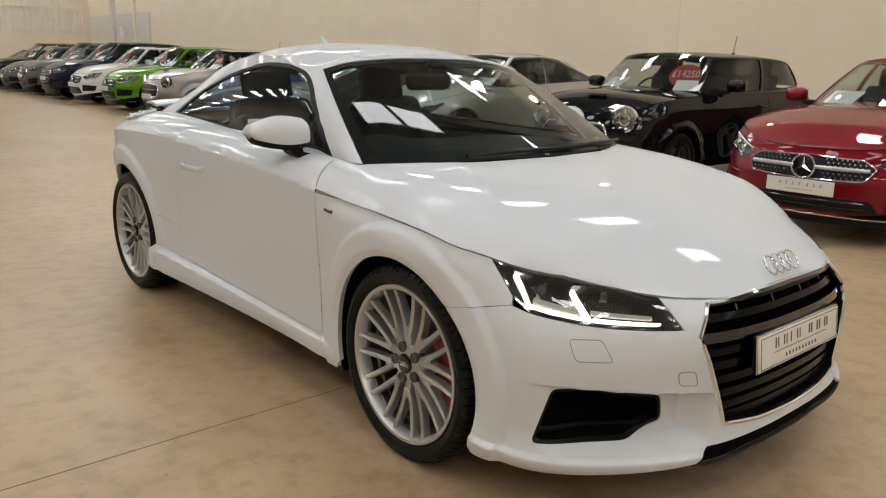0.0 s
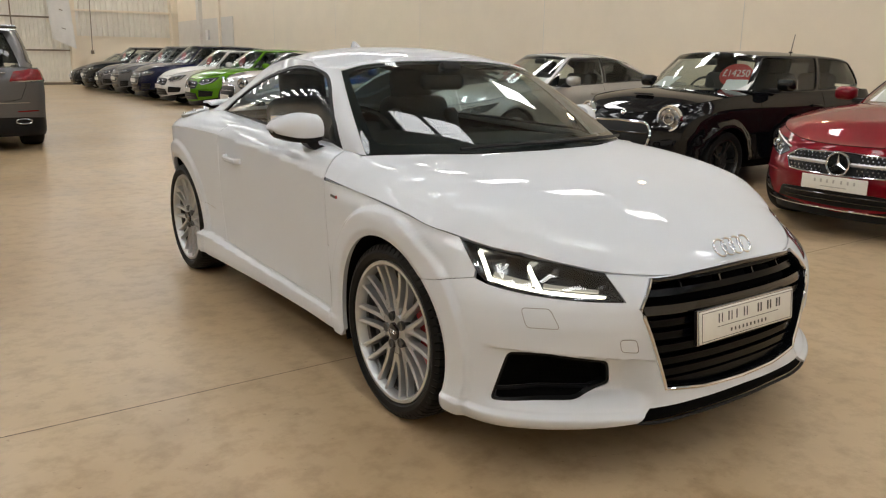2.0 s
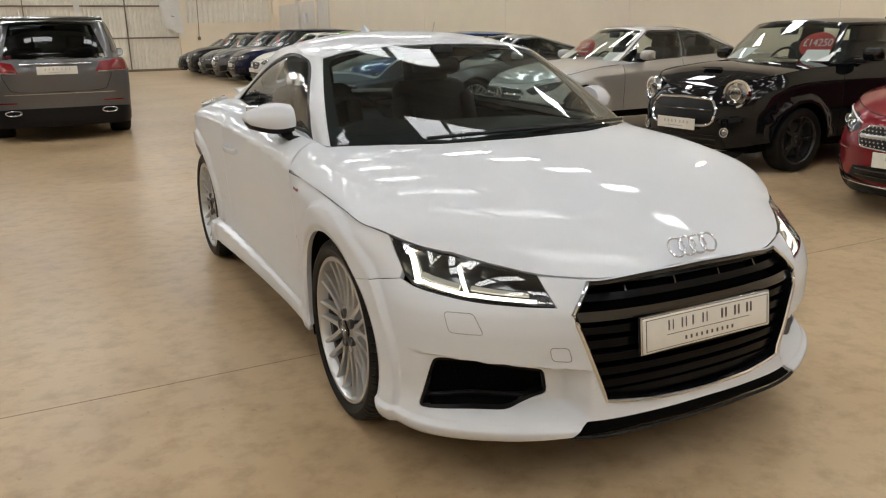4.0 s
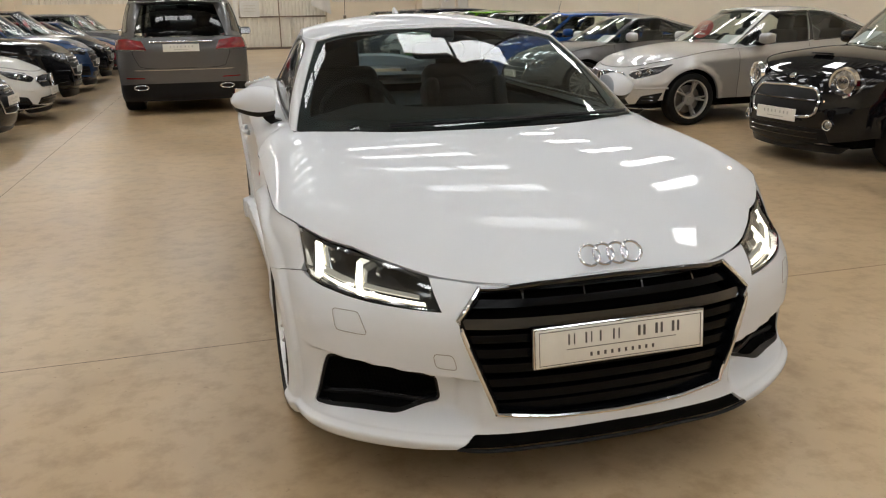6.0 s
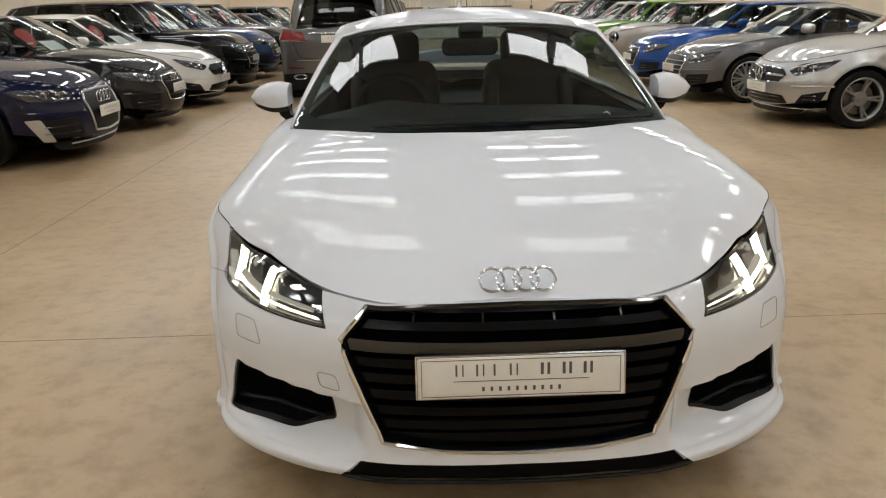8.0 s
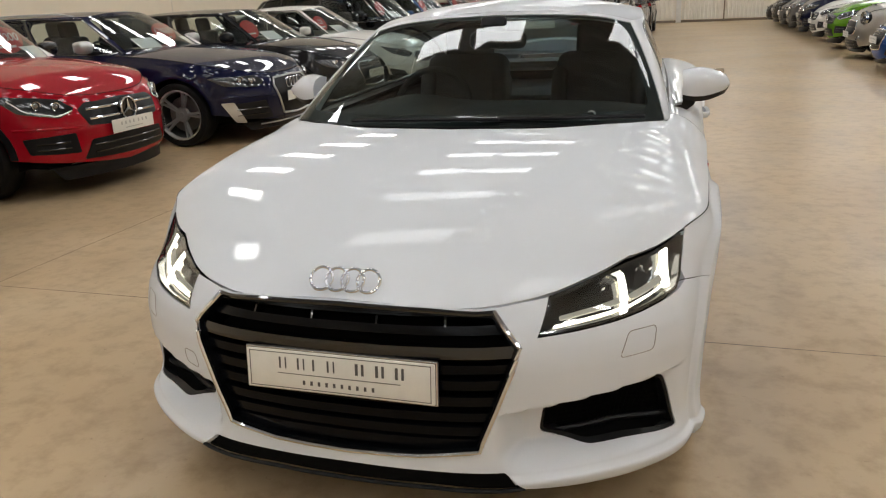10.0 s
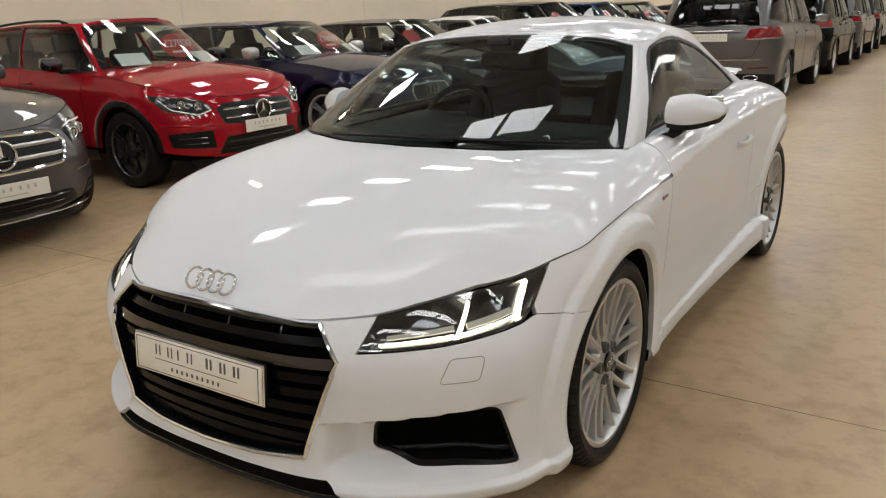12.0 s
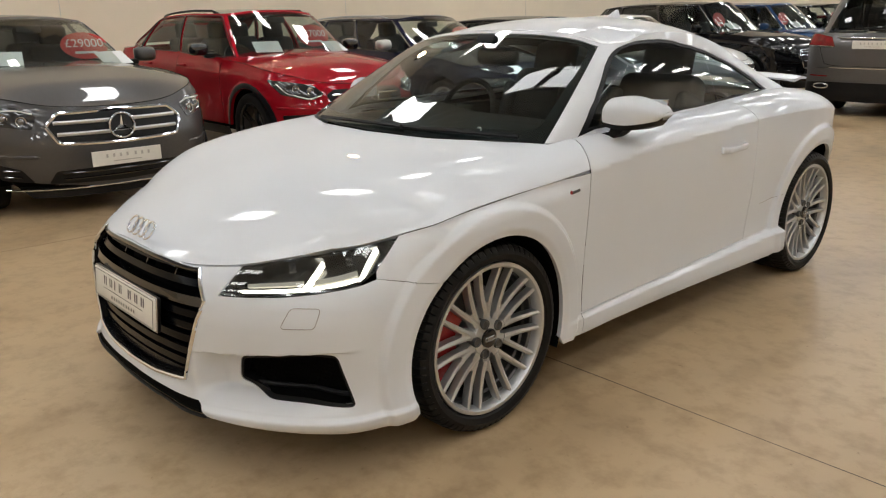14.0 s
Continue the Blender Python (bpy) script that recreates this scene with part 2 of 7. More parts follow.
def inset(poly, d):
    """The outline moved inwards by d."""
    P = np.array(poly)
    area = 0.5 * np.sum(P[:, 0] * np.roll(P[:, 1], -1) - np.roll(P[:, 0], -1) * P[:, 1])
    e0, e1 = P - np.roll(P, 1, 0), np.roll(P, -1, 0) - P

    def nor(e):
        q = np.stack([-e[:, 1], e[:, 0]], 1)
        return q / np.maximum(np.linalg.norm(q, axis=1, keepdims=True), 1e-9)
    n0, n1 = nor(e0), nor(e1)
    b = n0 + n1
    b = b / np.maximum(np.sum(b * n0, 1, keepdims=True), 0.5)
    return [tuple(p) for p in P + np.sign(area) * d * b]


def inside(pts, poly):
    P = np.array(poly)
    x, y = pts[:, 0:1], pts[:, 1:2]
    x0, y0 = P[None, :, 0], P[None, :, 1]
    x1, y1 = np.roll(P[:, 0], -1)[None], np.roll(P[:, 1], -1)[None]
    cross = ((y0 > y) != (y1 > y)) & (x < (x1 - x0) * (y - y0) / np.where(y1 == y0, 1e-12, y1 - y0) + x0)
    return cross.sum(1) % 2 == 1


def smooth_outline(poly, r, n=4):
    """Round the corners of an outline by about r."""
    out = []
    for i, p in enumerate(poly):
        a, b = np.array(poly[i - 1]), np.array(poly[(i + 1) % len(poly)])
        p = np.array(p)
        la, lb = np.linalg.norm(a - p), np.linalg.norm(b - p)
        q0, q1 = p + (a - p) * min(r / la, 0.48), p + (b - p) * min(r / lb, 0.48)
        for k in range(n + 1):
            t = k / n
            out.append(tuple((1 - t) ** 2 * q0 + 2 * t * (1 - t) * p + t * t * q1))
    return out


def sheet(f, poly, grid, gap=0.0, flange=0.012, lift=0.0, edge=None, holes=()):
    """A panel cut from the surface f(u, v) by an outline: vertices, faces and normals, with its rim turned inwards."""
    edge = edge or grid
    out = dense(poly, edge)
    if gap:
        out = inset(out, gap)
    loops = [out] + [dense(list(h), edge) for h in holes]
    P = np.array(out)
    lo, hi = P.min(0), P.max(0)
    gx, gy = np.meshgrid(np.arange(lo[0] + grid * 0.5, hi[0], grid), np.arange(lo[1] + grid * 0.5, hi[1], grid))
    G = np.stack([gx.ravel(), gy.ravel()], 1)
    G = G[inside(G, out)]
    for h in loops[1:]:
        G = G[~inside(G, h)]
    allb = np.concatenate([np.array(q) for q in loops])
    if len(G):
        keep = np.ones(len(G), bool)
        for i in range(0, len(G), 2000):
            d = np.min(np.hypot(G[i:i + 2000, 0:1] - allb[None, :, 0], G[i:i + 2000, 1:2] - allb[None, :, 1]), axis=1)
            keep[i:i + 2000] = d > 0.55 * grid
        G = G[keep]
    pts = [tuple(p) for q in loops for p in q] + [tuple(p) for p in G]
    edges, s = [], 0
    for q in loops:
        edges += [(s + i, s + (i + 1) % len(q)) for i in range(len(q))]
        s += len(q)
    vo, eo, fo, ov, oe, of = geometry.delaunay_2d_cdt([Vector(p) for p in pts], edges, [], 0, 1e-6)
    V = np.array([tuple(p) for p in vo])
    T = np.array([tuple(t) for t in fo])
    c = V[T].mean(1)
    ok = inside(c, out)
    for h in loops[1:]:
        ok &= ~inside(c, h)
    T = T[ok]
    h = 1e-3
    A = f(V)
    du, dv = f(V + (h, 0)) - f(V - (h, 0)), f(V + (0, h)) - f(V - (0, h))
    N = np.cross(du, dv)
    ln = np.linalg.norm(N, axis=1, keepdims=True)
    N = N / np.maximum(ln, 1e-12)
    A = A + lift * N
    verts, faces, normals = list(A), [tuple(t) for t in T], list(N)
    if flange:
        cnt = {}
        for a, b, c_ in T:
            for e in ((a, b), (b, c_), (c_, a)):
                cnt[e] = 1
        ring = [e for e in cnt if (e[1], e[0]) not in cnt]
        for a, b in ring:
            i = len(verts)
            d = A[b] - A[a]
            fn = np.cross(d, N[a] + N[b])
            fn = fn / max(np.linalg.norm(fn), 1e-9)
            verts += [A[a], A[b], A[b] - flange * N[b], A[a] - flange * N[a]]
            normals += [fn] * 4
            faces += [(i + 1, i, i + 3, i + 2)]
    return np.array(verts), faces, np.array(normals)


def flip(s):
    """The same panel on the other side."""
    v, f, n = s
    return v * (-1, 1, 1), [tuple(reversed(q)) for q in f], n * (-1, 1, 1)


def both(s):
    v, f, n = s
    v2, f2, n2 = flip(s)
    k = len(v)
    return np.concatenate([v, v2]), list(f) + [tuple(i + k for i in q) for q in f2], np.concatenate([n, n2])


def put(name, s, mat, parent, label=""):
    return link_mesh(name, s[0], s[1], mat, parent, label, s[2])
# ---- the hall ----
XR, XL, YE, YB, ZC = 9.4, -9.4, 37.5, -14.0, 7.2


def slab(name, x0, x1, y0, y1, z0, z1, mat, label, category):
    bm = bmesh.new()
    box(bm, (x1 - x0, y1 - y0, z1 - z0), pose((x0 + x1) / 2, (y0 + y1) / 2, (z0 + z1) / 2))
    return tagged(part(name, bm, mat, None, smooth=False), label, category, kind="structure")


slab("floor", XL - 1, XR + 1, YB - 1, YE + 1, -0.2, 0.0, M["floor"], "polished beige concrete warehouse floor with stains", "floor")
slab("wall_east", XR, XR + 0.2, YB, YE, 0, ZC, M["wall"], "plain cream painted board wall beside the parked cars", "wall")
slab("wall_west", XL - 0.2, XL, YB, YE, 0, ZC, M["wall"], "plain cream painted board wall behind the parked cars", "wall")
slab("wall_south", XL, XR, YB - 0.2, YB, 0, ZC, M["wall"], "plain cream painted end wall", "wall")


def corrugated(bm, x0, x1, z0, z1, y, pitch=0.2, deep=0.035):
    """An upright ribbed sheet that faces -y."""
    n = int((x1 - x0) / pitch)
    prof = []
    for i in range(n):
        a = x0 + i * pitch
        prof += [(a, 0), (a + 0.55 * pitch, 0), (a + 0.68 * pitch, -deep), (a + 0.87 * pitch, -deep)]
    prof.append((x1, 0))
    lo = [bm.verts.new((a, y + d, z0)) for a, d in prof]
    hi = [bm.verts.new((a, y + d, z1)) for a, d in prof]
    for i in range(len(prof) - 1):
        bm.faces.new((lo[i], lo[i + 1], hi[i + 1], hi[i]))


slab("wall_north", XL, XR, YE, YE + 0.2, 0, ZC, M["wall"], "cream end wall with ribbed metal cladding", "wall")


def groove(name, x0, x1, y0, y1, label):
    """A sawn joint in the floor, filled a little below the surface."""
    bm = bmesh.new()
    n = 60
    rng = random.Random(7)
    L, Rr = [], []
    for i in range(n + 1):
        t = i / n
        x, y = x0 + (x1 - x0) * t, y0 + (y1 - y0) * t
        w = 0.0022 + 0.0012 * rng.random()
        dx, dy = (w, 0) if x0 == x1 else (0, w)
        j = 0.003 * (rng.random() - 0.5)
        L.append(bm.verts.new((x - dx + (j if dx else 0), y - dy + (j if dy else 0), 0.0012)))
        Rr.append(bm.verts.new((x + dx + (j if dx else 0), y + dy + (j if dy else 0), 0.0012)))
    for i in range(n):
        bm.faces.new((L[i], L[i + 1], Rr[i + 1], Rr[i]))
    return tagged(part(name, bm, M["joint"], None, smooth=False), label, "joint", kind="structure")


groove("floor_joint_1", XL, XR, 0.595, 0.595, "thin dark sawn joint across the floor")
groove("floor_joint_2", -2.80, -2.80, YB, YE, "thin dark sawn joint along the floor")


# ---- end wall: ribbed door leaves, cladding, posts, rails ----
def clad(name, x0, x1, z0, z1, mat, label, category, y=None, pitch=0.2, deep=0.035):
    bm = bmesh.new()
    corrugated(bm, x0, x1, z0, z1, (YE if y is None else y) - 0.012, pitch, deep)
    return tagged(part(name, bm, mat, None, smooth=False), label, category, kind="structure")


for i, (x0, x1) in enumerate(((-3.95, -2.0), (-1.92, 0.06), (0.34, 2.20), (2.27, 4.50))):
    clad("door_leaf_%d" % (i + 1), x0, x1, 0.14, ZC - 0.1, M["clad"], "tall cream ribbed metal sliding door leaf", "door", None, 0.17, 0.03)
clad("cladding_east", 4.86, XR - 0.35, 2.2, ZC - 0.1, M["clad"], "cream ribbed cladding over a plain board", "wall", None, 0.24, 0.045)
clad("cladding_west", XL + 0.35, -4.3, 2.2, ZC - 0.1, M["clad"], "cream ribbed cladding over a plain board", "wall", None, 0.24, 0.045)
for nm, x0, x1, y0, y1, z0, z1, mt, lb in (
        ("rail_1", -4.0, 4.5, YE - 0.09, YE - 0.06, 1.50, 1.57, "rail", "brown steel rail across the sliding door"),
        ("rail_2", -4.0, 4.5, YE - 0.09, YE - 0.06, 2.93, 3.00, "rail", "brown steel rail across the sliding door"),
        ("rail_3", -4.0, 4.5, YE - 0.09, YE - 0.06, 4.40, 4.47, "rail", "brown steel rail across the sliding door"),
        ("rail_4", 4.86, XR - 0.3, YE - 0.12, YE - 0.07, 3.28, 3.38, "wall", "cream steel rail across the ribbed cladding"),
        ("post_1", 4.55, 4.80, YE - 0.16, YE - 0.001, 0.0, ZC - 0.2, "wall", "cream steel post beside the sliding door"),
        ("post_2", 0.08, 0.32, YE - 0.14, YE - 0.05, 0.0, ZC - 0.2, "cloth", "white steel post on the sliding door"),
        ("post_3", -4.25, -4.0, YE - 0.16, YE - 0.001, 0.0, ZC - 0.2, "wall", "cream steel post beside the sliding door"),
        ("door_seam_1", 2.21, 2.26, YE - 0.07, YE - 0.02, 0.05, ZC - 0.3, "rail", "dark seam between the door leaves"),
        ("door_seam_2", -1.98, -1.94, YE - 0.07, YE - 0.02, 0.05, ZC - 0.3, "rail", "dark seam between the door leaves"),
        ("door_track", -4.0, 4.5, YE - 0.08, YE - 0.03, 0.0, 0.11, "rail", "dark gap and track under the door"),
        ("wall_dado", XR - 0.03, XR - 0.001, 29.6, YE - 0.4, 0.0, 2.95, "dado", "grey board dado on the side wall"),
        ("pilaster_1", XR - 0.17, XR - 0.001, 33.45, 33.8, 0.0, ZC - 0.1, "dado", "boxed-in steel column on the wall"),
        ("pilaster_2", XR - 0.30, XR - 0.001, YE - 0.36, YE - 0.001, 0.0, ZC - 0.1, "wall", "boxed-in corner column"),
        ("pilaster_3", XR - 0.10, XR - 0.001, 31.0, 31.2, 0.0, ZC - 0.1, "wall", "cream pipe casing on the wall")):
    slab(nm, x0, x1, y0, y1, z0, z1, M[mt], lb, "trim")
for i, y in enumerate((0.9, 5.8, 10.7, 15.6, 20.5, 25.4)):
    slab("wall_joint_%d" % (i + 1), XR - 0.004, XR, y - 0.005, y + 0.005, 0.0, ZC, M["dado"], "thin joint between wall boards", "joint")
    slab("wall_joint_%d" % (i + 7), XL, XL + 0.004, y + 1.1 - 0.005, y + 1.1 + 0.005, 0.0, ZC, M["dado"], "thin joint between wall boards", "joint")


def hung_banner(x, y, ztop, zlow, w):
    """A cloth banner hung from above, its lower edge cut on the slant, with plain print marks."""
    root = tagged(new("cloth_banner"), "tall white cloth banner with faint grey print", "banner")
    bm = bmesh.new()
    rows = []
    for i in range(15):
        t = i / 14
        z = ztop + (zlow - ztop) * t
        rows.append([bm.verts.new((x + w * s + 0.35 * t, y - 0.04 * math.sin(3 * s + 4 * t) - 0.02 * math.sin(9 * s), z - 0.45 * t * s)) for s in np.linspace(0, 1, 9)])
    for a, b in zip(rows, rows[1:]):
        for i in range(8):
            bm.faces.new((a[i], a[i + 1], b[i + 1], b[i]))
    part("cloth", bm, M["cloth"], root)
    for i in range(5):
        t = 0.28 + 0.15 * i
        bm = bmesh.new()
        box(bm, (0.16, 0.006, 0.035), pose(x + w * 0.55 + 0.35 * t, y - 0.075, ztop + (zlow - ztop) * t - 0.2 * t, 0, 20))
        part("print_bar", bm, M["rail"], root, smooth=False)
    root.location = (0, 0, 0)


hung_banner(3.45, YE - 0.25, ZC - 0.02, 2.05, 0.95)
cable = tagged(new("hanging_cable"), "dark cable with a switch hanging at the end wall", "cable")
bm = bmesh.new()
tube(bm, [(5.55, YE - 0.13, ZC - 0.1), (5.50, YE - 0.14, 4.0), (5.47, YE - 0.12, 2.4), (5.45, YE - 0.10, 1.55)], 0.016, 6)
part("cord", bm, M["rail"], cable)
bm = bmesh.new()
box(bm, (0.14, 0.08, 0.16), pose(5.45, YE - 0.09, 1.47), 0.02, 2)
part("switch_box", bm, M["rail"], cable)
bm = bmesh.new()
box(bm, (0.10, 0.30, 0.42), pose(XR - 0.09, 32.6, 2.25), 0.015, 2)
tagged(part("fuse_box", bm, M["cloth"]), "small white electrical box on the wall", "box")

# sign board on the sliding door, fire extinguisher at the end wall
board = tagged(new("sign_board"), "white sign board hung on the sliding door", "sign")
bm = bmesh.new()
box(bm, (0.92, 0.03, 0.74), pose(0.84, YE - 0.16, 1.90), 0.006, 1)
part("panel", bm, M["cloth"], board)
for z in (2.06, 1.92, 1.80):
    bm = bmesh.new()
    box(bm, (0.55, 0.004, 0.03), pose(0.84, YE - 0.178, z))
    part("print_bar", bm, M["dado"], board, smooth=False)
bm = bmesh.new()
box(bm, (0.9, 0.10, 0.04), pose(0.84, YE - 0.10, 2.20))
part("bracket", bm, M["cloth"], board)
ext = tagged(new("fire_extinguisher"), "red fire extinguisher hung on the end wall", "extinguisher")
bm = bmesh.new()
lathe(bm, [(0.0, 0.0), (0.085, 0.0), (0.09, 0.02), (0.09, 0.42), (0.07, 0.48), (0.03, 0.51), (0.03, 0.54)], 20, pose(-4.62, YE - 0.26, 0.98, 0, -90, 0))
part("cylinder", bm, M["red"], ext)
bm = bmesh.new()
box(bm, (0.05, 0.16, 0.05), pose(-4.62, YE - 0.28, 1.55), 0.012, 2)
tube(bm, [(-4.62, YE - 0.34, 1.54), (-4.55, YE - 0.40, 1.42), (-4.53, YE - 0.36, 1.15)], 0.014, 6)
part("valve", bm, M["black"], ext)
bm = bmesh.new()
box(bm, (0.12, 0.165, 0.05), pose(-4.62, YE - 0.085, 1.3))
part("wall_bracket", bm, M["black"], ext)
# ---- wheels ----
def wheel_meshes(r, w, rim, spokes, mat_rim, style):
    """A wheel about the x axis, outer face towards +x: an empty with a tyre, a rim and a brake disc."""
    root = new("wheel")
    bm = bmesh.new()
    t = w / 2
    prof = [(rim * 0.97, -t * 0.8), (rim + 0.004, -t * 0.92), (rim + 0.02, -t), (r - 0.035, -t * 1.02), (r - 0.012, -t * 0.93), (r - 0.003, -t * 0.78), (r, -t * 0.5), (r, 0), (r, t * 0.5), (r - 0.003, t * 0.78), (r - 0.012, t * 0.93), (r - 0.035, t * 1.02), (rim + 0.02, t), (rim + 0.004, t * 0.92), (rim * 0.97, t * 0.8)]
    lathe(bm, prof, 56)
    tyre = part("tyre", bm, M["rubber"], root)
    bm = bmesh.new()
    lathe(bm, [(rim, t * 0.86), (rim + 0.006, t * 0.93), (rim - 0.006, t * 0.95), (rim - 0.014, t * 0.86), (rim - 0.018, t * 0.6)], 56)
    lathe(bm, [(0.0, t * 0.62), (0.03, t * 0.64), (0.034, t * 0.60), (0.075, t * 0.60), (0.085, t * 0.40), (0.075, t * 0.2)], 32)
    for k in range(spokes):
        a = 360 * k / spokes
        arms = ((-8, 1), (8, 1)) if style == "y" else ((-6.5, 1), (6.5, 1)) if style == "twin" else ((0, 1),)
        for da, _ in arms:
            p0, p1 = 0.06, rim - 0.008
            wide = 0.016 if len(arms) == 2 else 0.034
            q = []
            for s in (0, 0.35, 1):
                rr = p0 + (p1 - p0) * s
                ang = radians(a + da * (s if style == "y" else 0.35 + 0.65 * s))
                ww = wide * (1.25 - 0.5 * s)
                x = t * (0.60 + 0.12 * s + 0.1 * s * s)
                q.append([(x, rr * math.cos(ang) - e * math.sin(ang), rr * math.sin(ang) + e * math.cos(ang), e) for e in (-ww, -ww * 0.5, ww * 0.5, ww)])
            rows = []
            for pts in q:
                rows.append([bm.verts.new((x - (0.028 if abs(e) == abs(pts[0][3]) else 0.0), y, z)) for x, y, z, e in pts])
            for ra, rb in zip(rows, rows[1:]):
                for i in range(3):
                    bm.faces.new((ra[i], ra[i + 1], rb[i + 1], rb[i]))
                bm.faces.new((ra[3], ra[0], rb[0], rb[3]))
    part("rim", bm, mat_rim, root)
    # barrel darker than the rim: the shade inside the wheel is in its colour
    bm = bmesh.new()
    lathe(bm, [(rim - 0.018, t * 0.6), (rim - 0.025, t * 0.3), (rim - 0.034, -t * 0.8)], 56)
    part("rim_barrel", bm, M["bolt"], root)
    bm = bmesh.new()
    lathe(bm, [(0.02, t * 0.1), (rim * 0.72, t * 0.1), (rim * 0.72, -0.0), (0.02, 0)], 40)
    part("brake_disc", bm, M["steel"], root)
    return root


WHEELS = {}


def add_wheel(parent, m, r, w, rim, spokes, mat, style):
    """A wheel under its car: the tyre, with the rim and the disc under it."""
    key = (r, w, rim, spokes, mat.name, style)
    if key not in WHEELS:
        root = wheel_meshes(*key[:4], mat, style)
        WHEELS[key] = [(c.name.split(".")[0], c.data) for c in root.children]
        for c in list(root.children):
            bpy.data.objects.remove(c)
        bpy.data.objects.remove(root)
    wheel = None
    for name, me in WHEELS[key]:
        ob = new("wheel" if name == "tyre" else name, me)
        ob.material_slots[0].link = "OBJECT"
        ob.material_slots[0].material = {"tyre": M["rubber"], "rim": mat, "rim_barrel": M["bolt"], "brake_disc": M["steel"]}[name]
        if wheel is None:
            wheel = ob
            ob.parent, ob.matrix_basis = parent, m
        else:
            ob.parent = wheel
    return wheel


# ---- parked cars: nose at the local origin, tail towards +y ----
def superplan(w, L, cf, cr, pf, pr):
    """Half an outline in plan, from the middle of the nose round to the middle of the tail."""
    pts = []
    for i in range(19):
        a = math.pi / 2 * i / 18
        pts.append((w * math.sin(a) ** (2 / pf), cf * (1 - math.cos(a) ** (2 / pf))))
    for y in np.linspace(cf, L - cr, 14)[1:-1]:
        pts.append((w, y))
    for i in range(19):
        a = math.pi / 2 * (1 - i / 18)
        pts.append((w * math.sin(a) ** (2 / pr), L - cr * (1 - math.cos(a) ** (2 / pr))))
    P = np.array(pts)
    u = np.concatenate([[0], np.cumsum(np.hypot(*np.diff(P, axis=0).T))])
    return P, u


def plan_fn(P, u):
    """Place and inward normal along the outline, mirrored for negative u."""
    ks = np.append(np.arange(0, len(u) - 8, 8), len(u) - 1)
    sx, sy = spline(u[ks], P[ks, 0]), spline(u[ks], P[ks, 1])
    fx, fy = (lambda q: sx(np.clip(q, 0, u[-1]))), (lambda q: sy(np.clip(q, 0, u[-1])))

    def f(q):
        a = np.abs(q)
        h = 0.03
        x, y = (fx(a) + fx(np.maximum(a - h, 0)) * 0 + fx(a)) / 2, fy(a)
        dx, dy = fx(a + h) - fx(a - h), fy(a + h) - fy(a - h)
        dx = np.where(a < h, 2 * h, dx)
        dy = np.where(a < h, 0, dy)
        n = np.hypot(dx, dy)
        return x, y, -dy / n, dx / n
    return f


